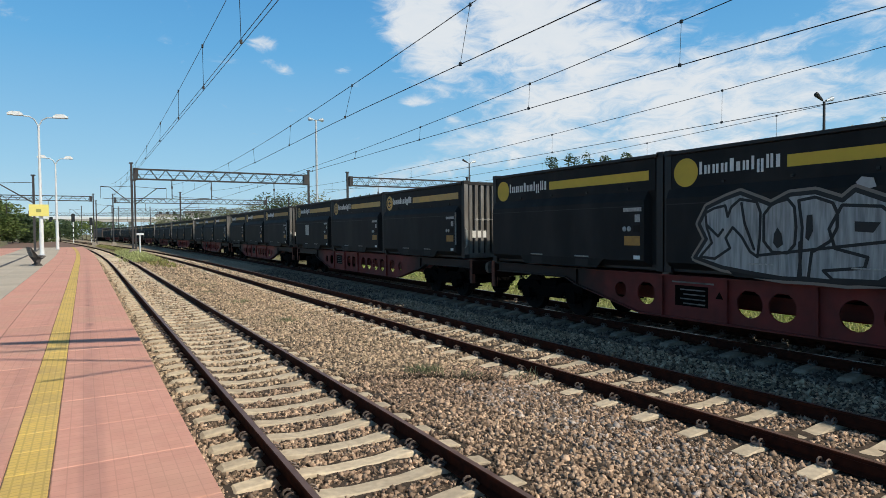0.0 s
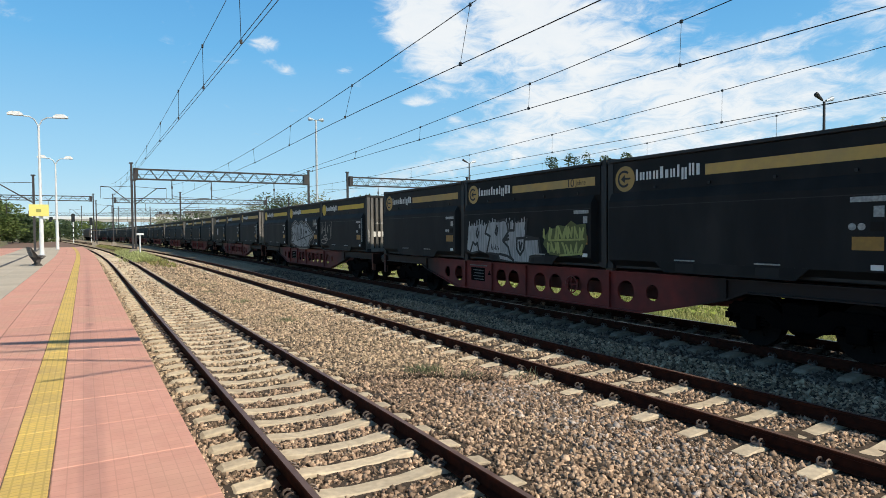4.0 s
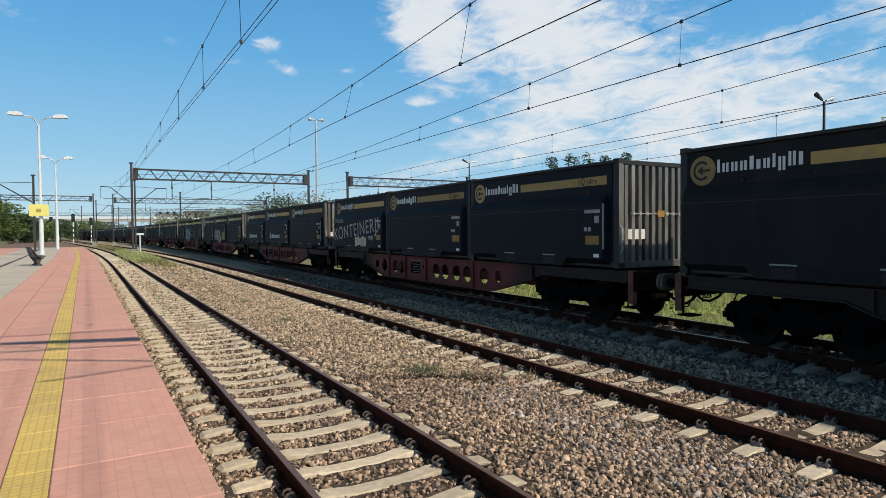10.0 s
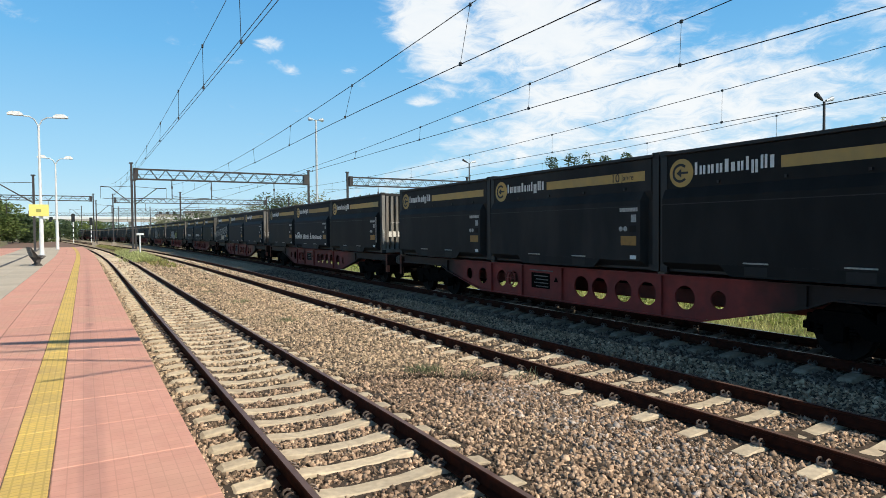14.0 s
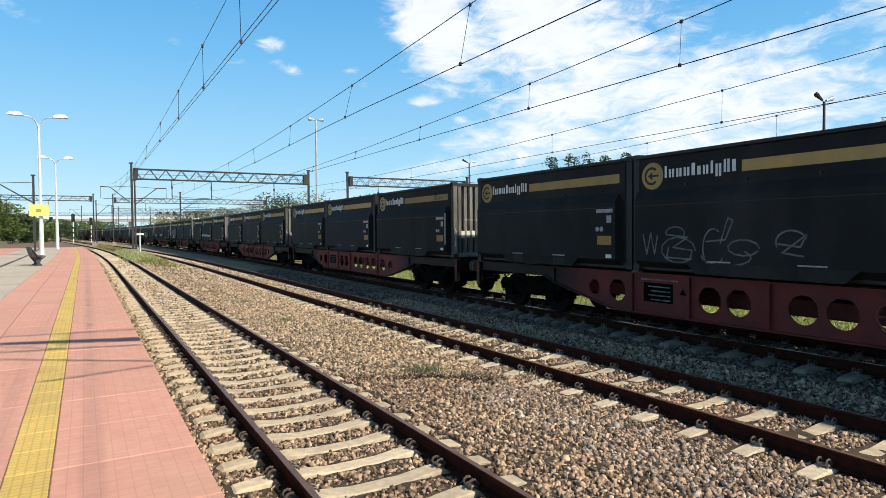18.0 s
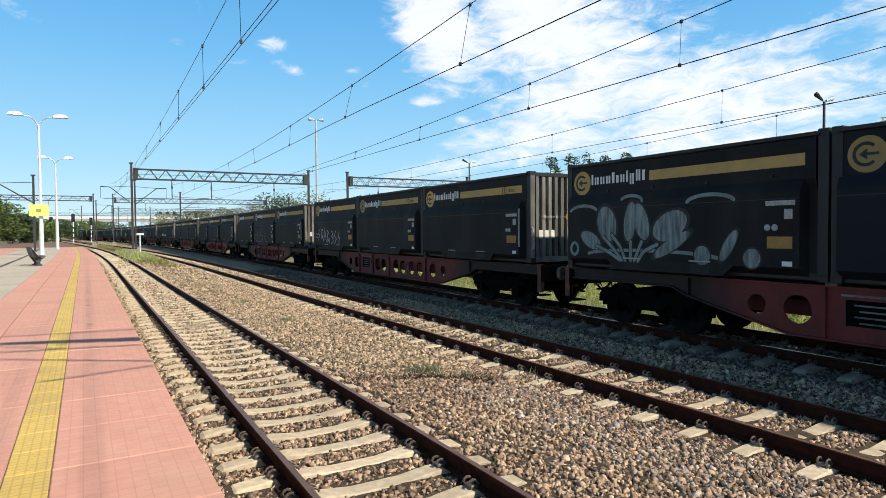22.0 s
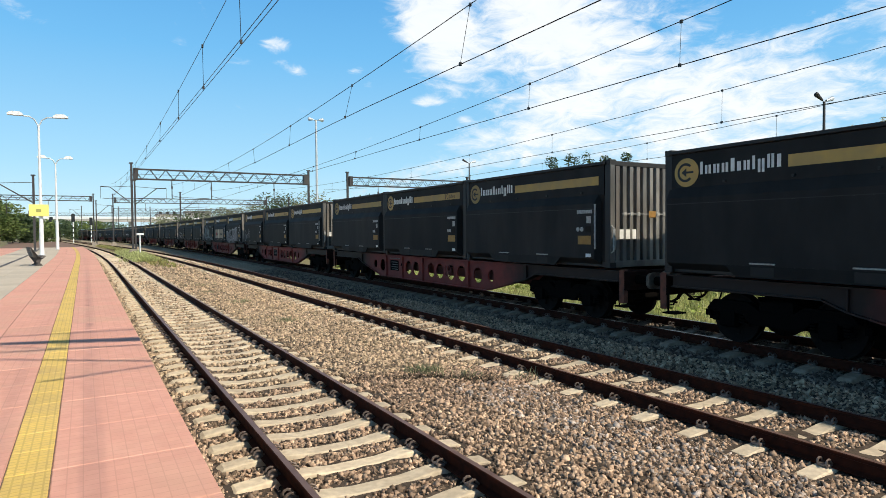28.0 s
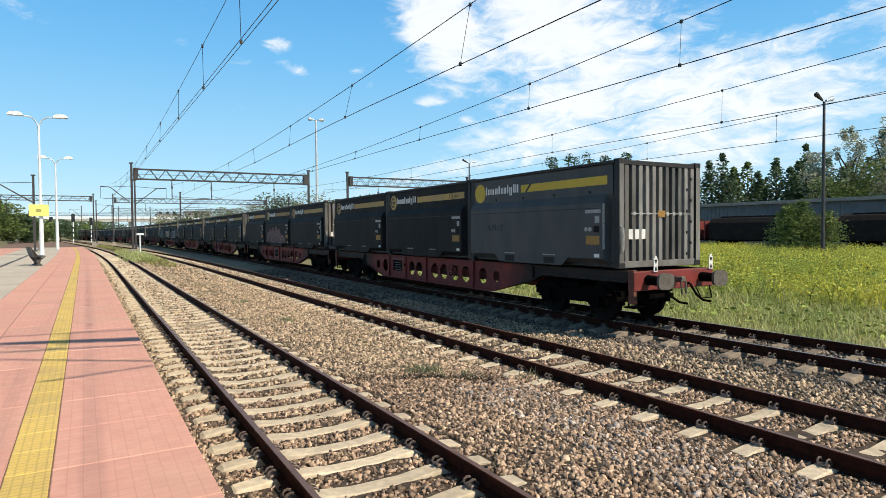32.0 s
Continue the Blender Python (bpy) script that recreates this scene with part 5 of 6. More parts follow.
# woods behind the shed, by the yard
for i, (x, y, h, w) in enumerate(((96, 76, 11.5, 7), (101, 72, 13.5, 7), (104, 69, 12.0, 7), (108, 66, 12.5, 7), (112, 63, 14.5, 6), (107, 60, 12.5, 7), (106, 56, 11.5, 7), (117, 55, 12, 8), (92, 82, 11, 7))):
    tree(x, y, h * 1.2, w * 1.5, (M_PINE, M_PINE, M_LEAF)[i % 3], 80 + i, label="dark green tree with several pointed leaders", kind="spire", leaves=4200, leaf=0.42)
for i, (x, y, h, w) in enumerate(((99, 54, 14, 8), (102, 50.5, 18.2, 7), (104.5, 47.0, 19.0, 7), (106, 42, 17.5, 9), (100, 37, 15, 10))):
    tree(x, y, h, w, M_AIRY, 95 + i, label="tall airy olive tree with thin foliage", kind="airy", leaves=4600, leaf=0.24)
for i, (x, y, h, w) in enumerate(((101, 45, 12.5, 10), (98, 40, 11.5, 10), (104, 30, 14, 12), (98, 30, 12, 10), (97, 50, 10, 8))):
    tree(x, y, h, w, (M_LEAF, M_LEAF2)[i % 2], 105 + i, leaves=4200, leaf=0.3)
tree(58.0, 33.0, 5.0, 5.6, M_LEAF, 120, "bush", "dense green bush among the weeds", kind="spire", leaves=13000, leaf=0.17)



# ---- lamps, benches, signs on the platform ----
def platform_lamp(x, y, h, span):
    root = thing("platform_lamp", "white two-armed platform lamp on a tall tapered pole", "street lamp", "platform lamps", at=pose(x, y, 0.55))
    part("pole", Shape().tube((0, 0, 0), (0, 0, h * 0.3), 0.16, 0.14, 12).tube((0, 0, h * 0.3), (0, 0, h * 0.93), 0.12, 0.07, 12), M_PAINTW, root, "white tapered pole")
    part("base_plate", Shape().box(-0.25, 0.25, -0.25, 0.25, 0, 0.04, 0.01), M_GALV, root)
    for sx in (-1, 1):
        arm = part("arm", Shape().line([(0, 0, h * 0.92), (sx * span * 0.06, 0, h * 0.965), (sx * span * 0.14, 0, h * 0.985), (sx * span * 0.28, 0, h * 0.99)], 0.05, 8), M_GALV, root)
        a, b = sx * span * 0.24, sx * span * 0.5
        z = h * 0.995
        head = Shape().prism([(a, z), (a + (b - a) * 0.2, z + 0.2), (a + (b - a) * 0.7, z + 0.22), (b, z + 0.06), (b, z - 0.06), (a, z - 0.1)], -0.2, 0.2)
        lamp = part("lamp_head", head, M_PAINTW, root, "white lamp head")
        part("diffuser", Shape().box(min(a, b) + 0.1, max(a, b) - 0.08, -0.13, 0.13, z - 0.10, z - 0.05, 0.02), M_PAINTW, lamp, "milky diffuser")
    return root


lamp = platform_lamp(-3.22, 57.4, 10.95, 4.0)
platform_lamp(-2.95, 78.0, 9.9, 3.3)
sg = thing("platform_sign", "yellow rectangular notice board fixed to the lamp pole", "sign", at=pose(-3.3, 57.1, 3.6))
part("board", Shape().box(-0.68, 0.62, -0.03, 0.03, 0, 0.92, 0.01), M_SIGN, sg)
part("symbol_bar", Shape().box(-0.22, 0.12, -0.036, -0.028, 0.32, 0.56), M_LIME, sg, "faded darker symbol")


def bench(x, y, turn):
    root = thing("platform_bench", "dark slatted bench with a reclined back on curved legs", "bench", "benches", at=pose(x, y, 0.55, 0, 0, turn))
    for k in range(4):
        part("seat_slat", Shape().box(-0.9, 0.9, -0.28 + k * 0.13, -0.17 + k * 0.13, 0.44 + 0.012 * (3 - k), 0.475 + 0.012 * (3 - k), 0.008), M_BENCH, root)
    for k in range(4):
        part("back_slat", Shape().box(-0.9, 0.9, 0.27 + k * 0.035, 0.30 + k * 0.035, 0.52 + k * 0.12, 0.62 + k * 0.12, 0.008), M_BENCH, root)
    for sx in (-0.7, 0.7):
        part("leg", Shape().prism([(-0.26, 0.43), (0.26, 0.43), (0.40, 0.98), (0.34, 0.98), (0.16, 0.34), (0.05, 0.12), (0.2, 0.0), (-0.16, 0.0), (-0.04, 0.14), (-0.1, 0.32)], sx - 0.035, sx + 0.035, "x"), M_BENCH, root, "cast metal leg")
    return root


bench(-2.4, 38.8, 100)


# ---- floodlight masts, posts, signals ----
def floodlight(x, y, h, mat, label, span=1.2, v_shape=True, z=-0.5):
    root = thing("floodlight_mast", label, "light mast", "yard lights", at=pose(x, y, z))
    part("pole", Shape().tube((0, 0, 0), (0, 0, h), 0.16, 0.10, 10), mat, root)
    for sx in (-1, 1):
        up = 0.5 if v_shape else 0.0
        part("arm", Shape().tube((0, 0, h - 0.1), (sx * 0.35, 0, h + up * 0.3), 0.04, n=6), mat, root)
        a = (sx * 0.3, 0, h + up * 0.2)
        b = (sx * span, 0, h + up * (1.3 if sx < 0 else 1.0) * 0.7 + 0.02)
        part("lamp_head", Shape().tube(a, b, 0.09, 0.2, 8).tube(b, (b[0] + sx * 0.1, 0, b[2]), 0.2, 0.1, 8), mat if sx < 0 else M_GALV, root)
    return root


floodlight(54.0, 28.9, 13.3, M_MAST, "dark yard-light mast with two lamp heads", 1.2)
floodlight(20.8, 62.3, 14.4, M_GALV, "tall pale light mast with a short cross arm", 0.75, False)
floodlight(55.1, 86.4, 13.9, M_MAST, "dark yard-light mast with two lamp heads", 1.2)
post = thing("track_sign", "white trackside post with a small board", "sign", at=pose(4.3, 66.5, 0.3))
part("post", Shape().tube((0, 0, 0), (0, 0, 1.9), 0.07, n=8), M_PAINTW, post)
part("board", Shape().box(-0.3, 0.35, -0.1, -0.06, 1.72, 1.92, 0.01), M_PAINTW, post)


def signal(x, y, h, z):
    root = thing("rail_signal", "black railway signal head on a white banded post", "rail signal", "signals", at=pose(x, y, z))
    part("post", Shape().tube((0, 0, 0), (0, 0, h), 0.11, n=8), M_PAINTW, root)
    for k in range(3):
        part("band", Shape().tube((0, 0, h * (0.2 + 0.22 * k)), (0, 0, h * (0.28 + 0.22 * k)), 0.125, n=8), M_MAST, root)
    part("head", Shape().box(-0.35, 0.35, -0.2, 0.1, h - 0.3, h + 1.5, 0.06), M_GLASSD, root, "black signal head")


signal(-7.3, 163, 4.6, 0.0)
signal(-3.0, 160, 5.0, 0.2)
signal(0.5, 168, 4.4, 0.2)


def cantilever_mast(x, y, h, reach, z=0.0):
    root = thing("catenary_mast", "dark catenary mast with a sloping bracket arm", "catenary mast", "catenary masts", at=pose(x, y, z))
    mast_part(root, h)
    part("bracket", Shape().line([(0, 0, h * 0.66), (reach * 0.7, 0, h * 0.9), (reach, 0, h * 0.905)], 0.06, 6).line([(0, 0, h * 0.92), (reach * 0.7, 0, h * 0.9)], 0.03, 5), M_MAST, root)
    part("registration_arm", Shape().line([(0, 0, h * 0.72), (reach * 0.95, 0, h * 0.74)], 0.03, 5).tube((reach, 0, h * 0.905), (reach, 0, h * 0.74), 0.02, n=5), M_MAST, root)


cantilever_mast(-4.75, 74.3, 8.1, -4.2)
cantilever_mast(5.0, 89.5, 9.1, -3.6)
cantilever_mast(5.35, 90.2, 9.1, 3.8)
cantilever_mast(13.5, 112, 9.0, 4.6)
cantilever_mast(1.4, 146, 9.0, 3.2)
cantilever_mast(32.0, 112, 8.6, -3.6)
portal(-21.5, 0.8, 126.8, 0.4, (-6, -12), 9.3, 8.1, 8.9)
portal(4.2, 34.0, 136.4, 0.3, (10, 20), 9.9, 8.3, 9.2)
portal(6.0, 52.0, 205.0, 0.2, (10, 20), 10.2, 8.6, 9.6)
portal(-20.0, 70.0, 285.0, 0.2, (10, 20), 11.2, 9.6, 10.6)
for k, (x, y) in enumerate(((15, 190), (24, 200), (9, 240), (30, 240), (44, 250), (-2, 240), (20, 300), (50, 300))):
    cantilever_mast(x, y, 9.5 + k % 3, (3.5, -3.5)[k % 2])

# road bridge over the tracks, far ahead
br = thing("road_bridge", "pale concrete road bridge crossing the tracks far ahead", "bridge")
part("deck", Shape().box(-40, 110, 352, 362, 8.3, 9.9), M_FARWALL, br)
part("parapet", Shape().box(-40, 110, 351.7, 352, 9.7, 10.9), M_PAINTW, br)
for k in range(9):
    part("pier", Shape().box(-30 + k * 16, -28.6 + k * 16, 354, 360, -1, 8.3), M_FARWALL, br)
for k, (x, y, w, h) in enumerate(((44, 420, 14, 14.5), (66, 450, 16, 17.5), (88, 440, 13, 15), (120, 450, 24, 17))):
    hb = thing("apartment_block", "pale apartment block on the skyline", "building", "far buildings", at=pose(x, y, -0.5))
    part("wall", Shape().box(-w / 2, w / 2, 0, 10, 0, h), M_FARWALL, hb)
    part("roof", Shape().box(-w / 2 - 0.2, w / 2 + 0.2, -0.2, 10.2, h, h + 0.5), M_ROOF, hb)
    for r in range(5):
        for c in range(int(w / 4)):
            part("window", Shape().box(-w / 2 + 1 + c * 4, -w / 2 + 2.8 + c * 4, -0.05, 0.02, 2 + r * 3.2, 3.5 + r * 3.2), M_GLASSD, hb)


# ---- yard on the right: stored hopper wagons and a long shed ----

def hopper(y0, length=15.6):
    root = thing("hopper_wagon", "dark rounded hopper wagon parked in the yard", "rail wagon", "parked wagons", at=pose(73.0, y0, -0.3))
    prof = [(-1.4, 1.0), (-1.45, 2.4), (-1.3, 3.2), (-0.8, 3.75), (0, 3.95), (0.8, 3.75), (1.3, 3.2), (1.45, 2.4), (1.4, 1.0)]
    part("body", Shape().prism(prof, 1.0, length - 1.0), M_TANK, root, smooth=False)
    part("underframe", Shape().box(-1.2, 1.2, 0, length, 0.85, 1.05, 0.03), M_BOGIE, root)
    for y in (0.25, length - 0.35):
        part("end_frame", Shape().box(-1.35, 1.35, y, y + 0.12, 1.0, 3.5, 0.02), M_WAGON, root, "rusty red end frame")
    for y in (2.2, 4.0, length - 4.0, length - 2.2):
        part("wheelset", Shape().tube((-1.0, y, 0.46), (1.0, y, 0.46), 0.46, n=14), M_BOGIE, root)
    for k in range(3):
        part("marking", Shape().box(-1.47, -1.44, 2.2 + 0.1 * k, 3.4 - 0.25 * k, 2.0 - k * 0.2, 2.1 - k * 0.2), M_PLACARD, root)
    part("roof_hatch", Shape().box(-0.3, 0.3, 2, length - 2, 3.9, 4.05, 0.03), M_TANK, root)


for k in range(4):
    hopper(6.0 + k * 16.2)
shed = thing("long_shed", "long grey sheet-metal shed with a shallow roof behind the parked wagons", "building")
part("wall", Shape().box(84, 98, -10, 96, -0.5, 5.58), M_ROOF, shed)
part("roof", Shape().prism([(83.3, 5.6), (83.3, 5.95), (91, 6.15), (98.7, 5.95), (98.7, 5.6)], -11, 97), M_ROOF, shed, "dark ribbed roof")
fascia = Shape().box(83.2, 83.4, -11, 97, 5.55, 6.0)
part("fascia", fascia, M_CONC, shed, "pale weathered roof edge")
for k in range(150):
    part("wall_rib", Shape().box(83.95, 84.0, -9 + k * 0.7, -8.72 + k * 0.7, 1.0, 5.57), M_ROOF, shed)


# ---- the train, put together ----
def locomotive():
    root = thing("locomotive", "brown-grey electric locomotive at the head of the train", "locomotive")
    part("body", Shape().prism([(-1.4, 1.1), (-1.45, 2.6), (-1.3, 3.5), (-0.9, 3.8), (0.9, 3.8), (1.3, 3.5), (1.45, 2.6), (1.4, 1.1)], 0.6, 18.4), M_LOCO, root)
    for sx in (-0.62, 0.62):
        part("cab_window", Shape().box(sx - 0.45, sx + 0.45, 0.56, 0.62, 2.5, 3.25, 0.02), M_GLASSD, root)
    part("roof_gear", Shape().box(-0.8, 0.8, 3, 16, 3.8, 4.1, 0.05), M_MAST, root)
    part("pantograph", Shape().line([(0, 14, 4.1), (0, 15.5, 4.9), (0, 14.3, 5.55)], 0.04, 5).box(-0.8, 0.8, 14.2, 14.4, 5.54, 5.58), M_MAST, root)
    part("underframe", Shape().box(-1.3, 1.3, 0.2, 18.8, 0.8, 1.15, 0.03), M_BOGIE, root)
    for y in (2.6, 5.2, 13.6, 16.4):
        part("wheelset", Shape().tube((-0.85, y, 0.6), (0.85, y, 0.6), 0.6, n=16), M_WHEEL, root)
    for y in (4.0, 15.0):
        part("bogie_frame", Shape().box(-1.2, 1.2, y - 2.2, y + 2.2, 0.45, 0.85, 0.04), M_BOGIE, root)
    return root


# ---- what is painted on the containers ----
def ribbon(shape, pts, width, x, wobble=0.0):
    """A flat painted stroke on the near side; points are (distance from the front edge, height)."""
    w = width / 2
    for i, ((a, za), (b, zb)) in enumerate(zip(pts, pts[1:])):
        d = math.hypot(b - a, zb - za) or 1e-6
        nx, nz = -(zb - za) / d * w, (b - a) / d * w
        xx = x - 0.00025 * (i % 7)
        shape.add([(xx, 5.95 - p, q) for p, q in ((a + nx, za + nz), (b + nx, zb + nz), (b - nx, zb - nz), (a - nx, za - nz))], [(0, 1, 2, 3)])
        n = 8
        shape.add([(xx - 0.0001, 5.95 - a - w * math.cos(6.2832 * k / n), za + w * math.sin(6.2832 * k / n)) for k in range(n)], [tuple(range(n))])
    a, za = pts[-1]
    shape.add([(x - 0.0023, 5.95 - a - w * math.cos(6.2832 * k / 8), za + w * math.sin(6.2832 * k / 8)) for k in range(8)], [tuple(range(8))])
    return shape


def fill(shape, pts, x):
    shape.add([(x, 5.95 - a, z) for a, z in pts], [tuple(range(len(pts)))])
    return shape


def layers(name, root, strokes, label, kinds, x=XB - 0.004):
    """One graffiti piece: the same strokes in several widths and paints, widest undermost."""
    top = None
    for k, (width, mat) in enumerate(kinds):
        s = Shape()
        for n, st in enumerate(strokes):
            ribbon(s, st, width, x - 0.004 * k - 0.0001 * n)
        ob = part(name if top is None else "graffiti_layer", s, mat, root if top is None else top, label if top is None else "")
        top = top or ob


def arc(a, z, ra, rz, q0, q1, n=10):
    return [(a + ra * math.cos(radians(q0 + (q1 - q0) * i / n)), z + rz * math.sin(radians(q0 + (q1 - q0) * i / n))) for i in range(n + 1)]


WORDS = {}


def lettering(name, root, text, a, z, size, mat, x, label="", turn=0.0):
    me = WORDS.get((text, size))
    if me is None:
        cu = bpy.data.curves.new(name, "FONT")
        cu.body, cu.size, cu.extrude = text, size, 0.001
        cu.space_character = 1.13 if size > 0.5 else 1.0
        tmp = new("tmp_text", cu)
        me = bpy.data.meshes.new_from_object(tmp.evaluated_get(bpy.context.evaluated_depsgraph_get()))
        bpy.data.objects.remove(tmp)
        me.materials.clear()
        me.materials.append(mat)
        WORDS[text, size] = me
    m = Matrix(((0, 0, -1, x), (-1, 0, 0, 5.95 - a), (0, 1, 0, z), (0, 0, 0, 1))) @ pose(0, 0, 0, 0, 0, turn)
    return part(name, me, None, root, label, at=m)


def name_block(root, a, z, h, count, mat, seed, x=XB - 0.004, label="white bars of a firm's name", span=None):
    """A firm's name as plain upright bars, two for each letter, over a length of span."""
    rg = random.Random(seed)
    s = Shape()
    cell = (span or count * h * 0.74) / count
    for i in range(count):
        y = 5.95 - a - i * cell
        up = h * (1.0 if i == 0 else rg.choice((1.0, 0.78, 0.78)))
        for k in (0, 1):
            s.box(x - 0.002, x, y - cell * (0.30 + 0.46 * k), y - cell * 0.46 * k, z, z + up)
    part("name_bars", s, mat, root, label)


def jubilee(root):
    lettering("jubilee_lettering", root, "10", 4.62, 1.89, 0.26, M_DARKPOST, XS - 0.006, "dark lettering on the stripe")
    lettering("jubilee_lettering", root, "Jahre", 4.93, 1.915, 0.17, M_DARKPOST, XS - 0.006)


def scrawl(root, seed, a0, a1, z0, z1, n, mat, width=0.035, label="white scrawled tag", x=XB - 0.004):
    rg = random.Random(seed)
    strokes = []
    d = (a1 - a0) / n
    for i in range(n):
        c = a0 + (i + 0.5) * d
        k = rg.randint(3, 5)
        strokes.append([(c + d * rg.uniform(-0.5, 0.5), z0 + (z1 - z0) * ((j % 2) * 0.75 + rg.uniform(0, 0.25))) for j in range(k)])
    layers("graffiti", root, strokes, label, [(width, mat)], x)


def plain_emblem(root):
    for o in list(root.children):
        if o.name.startswith(("emblem", "stripe")):
            o.data = o.data.copy()
            o.data.materials.clear()
            o.data.materials.append(M_BRIGHT)
            for q in list(o.children):
                bpy.data.objects.remove(q)


def relabel(c, text):
    c["label"] = text


def triangle_logo(root, a, z, h, mat):
    s = Shape()
    for k in range(4):
        f0, f1 = k / 4 + 0.02, (k + 1) / 4 - 0.03
        fill(s, [(a - h * 0.55 * (1 - f0), z + h * f0), (a + h * 0.55 * (1 - f0), z + h * f0), (a + h * 0.55 * (1 - f1), z + h * f1), (a - h * 0.55 * (1 - f1), z + h * f1)], XB - 0.006)
    part("triangle_mark", s, mat, root, "white striped triangle mark")


def repaint(root, mat):
    for o in root.children:
        if o.name.startswith(("side_panel", "skirt")):
            o.data = o.data.copy()
            o.data.materials.clear()
            o.data.materials.append(mat)


WAGONS, CONTAINERS = [], {}
FLIPPED = (1, 3, 8, 9, 10, 15, 18, 20)
wagon_a, wagon_b = wagon(False), wagon(True)
box_rear, box_inner = container(True), container(False)
plan = [(i, wagon_b if i in FLIPPED else wagon_a, [box_rear, box_inner, box_inner]) for i in range(NW)]
order = []
for i, w, cs in plan:
    order.append((i, copy_thing(w, Matrix()), [copy_thing(c, Matrix()) for c in cs]))
for i, w, cs in order:
    WAGONS.append(w)
    for k in range(3):
        CONTAINERS[i, k] = cs[k]
for proto in (wagon_a, wagon_b, box_rear, box_inner):
    for o in list(proto.children_recursive) + [proto]:
        bpy.data.objects.remove(o)


# the wagons that never come near keep only their main parts
FINE = ("rivet", "spigot", "hinge", "latch_lug", "brake_hose", "handrail", "lettering_bar", "round_mark", "small_plate", "pocket_lip", "warning_triangle", "coupling_hook", "panel_seam", "end_marking", "shunter_step")
for i in range(17, NW):
    for root in (WAGONS[i], *(CONTAINERS[i, k] for k in range(3))):
        for o in list(root.children):
            if o.name.startswith(FINE):
                bpy.data.objects.remove(o)


def decorate():
    C = CONTAINERS
    # wagon 13: a large silver piece and a thin tag
    for k in range(3):
        plain_emblem(C[13, k])
    body = [(0.70, 0.32), (0.95, 0.67), (0.79, 0.95), (0.96, 1.25), (1.35, 1.40), (1.63, 1.48), (2.0, 1.33), (2.19, 1.25), (2.51, 1.40), (2.92, 1.42), (3.32, 1.27), (3.5, 1.42), (3.95, 1.23),
            (4.54, 0.91), (4.87, 0.75), (4.65, 0.56), (4.25, 0.43), (4.05, 0.08), (3.4, 0.02), (2.85, 0.04), (2.4, 0.03), (1.91, 0.08), (1.28, 0.16)]
    letters = ([(0.93, 1.15), (1.11, 1.23), (1.34, 1.27), (1.39, 1.07), (1.46, 1.24), (1.63, 1.37), (1.94, 1.31), (2.01, 1.13), (2.0, 0.7), (1.96, 0.37), (1.82, 0.46), (1.66, 0.72), (1.49, 0.88), (1.35, 0.69),
                (1.44, 0.51), (1.13, 0.31), (0.82, 0.34), (1.07, 0.6), (0.96, 0.88)],
               [(2.07, 1.09), (2.22, 1.27), (2.48, 1.33), (2.59, 1.2), (2.62, 0.87), (2.6, 0.59), (2.48, 0.45), (2.22, 0.46), (2.07, 0.64)],
               [(2.66, 1.3), (2.92, 1.34), (3.18, 1.24), (3.25, 1.09), (3.25, 0.86), (3.15, 0.65), (2.98, 0.54), (2.87, 0.47), (2.82, 0.06), (2.66, 0.06), (2.70, 0.42), (2.72, 0.87)],
               [(3.32, 1.20), (3.86, 1.16), (4.08, 0.95), (4.68, 0.74), (4.25, 0.57), (4.12, 0.28), (3.83, 0.07), (3.19, 0.06), (3.05, 0.19), (3.64, 0.26), (3.68, 0.42), (3.22, 0.54), (3.13, 0.84)])
    layers("graffiti", C[13, 1], [body + body[:1]], "large silver graffiti with black outline", [(0.17, M_HALO)], XB - 0.004)
    part("graffiti", fill(Shape(), body, XB - 0.009), M_STREAK, C[13, 1], "silver-grey sprayed letters")
    layers("graffiti", C[13, 1], [body + body[:1]], "black outline", [(0.07, M_BLACKP)], XB - 0.010)
    for poly in letters:
        layers("graffiti", C[13, 1], [poly + poly[:1]], "black edge of a letter", [(0.05, M_BLACKP)], XB - 0.014)
    holes = ([(2.25, 0.76), (2.31, 0.87), (2.38, 0.77), (2.41, 0.59), (2.31, 0.52), (2.24, 0.61)], [(2.79, 1.06), (2.88, 1.07), (2.89, 0.81), (2.82, 0.65), (2.77, 0.7)], [(3.5, 0.95), (3.85, 0.93), (3.75, 0.78), (3.5, 0.8)])
    for poly in holes:
        part("graffiti", fill(Shape(), poly, XB - 0.017), M_BLACKP, C[13, 1])
    layers("graffiti", C[13, 1], [[(2.0, 0.40), (3.15, 0.55), (4.62, 0.74)], [(0.97, 0.92), (1.2, 0.72), (1.3, 0.84)], [(1.66, 1.3), (1.72, 0.95), (1.9, 0.5)], [(2.68, 0.62), (2.7, 0.1)]],
           "black inner line", [(0.05, M_BLACKP)], XB - 0.018)
    part("graffiti", fill(Shape(), [(3.5, 1.53), (3.58, 1.61), (3.74, 1.58), (3.78, 1.45), (3.68, 1.43), (3.54, 1.47)], XB - 0.004), M_CHALK, C[13, 1], "white blot of paint")
    layers("graffiti", C[13, 1], [[(4.1, 1.0), (4.76, 0.87), (5.03, 0.56), (4.92, 0.29), (4.65, 0.2)]], "beige curl", [(0.05, M_HALO)], XB - 0.005)
    scrawl(C[13, 1], 3, 4.75, 5.4, 1.15, 1.55, 5, M_HALO, 0.05, "faded beige tag")
    relabel(C[13, 1], "dark container covered with large silver graffiti on a wagon")
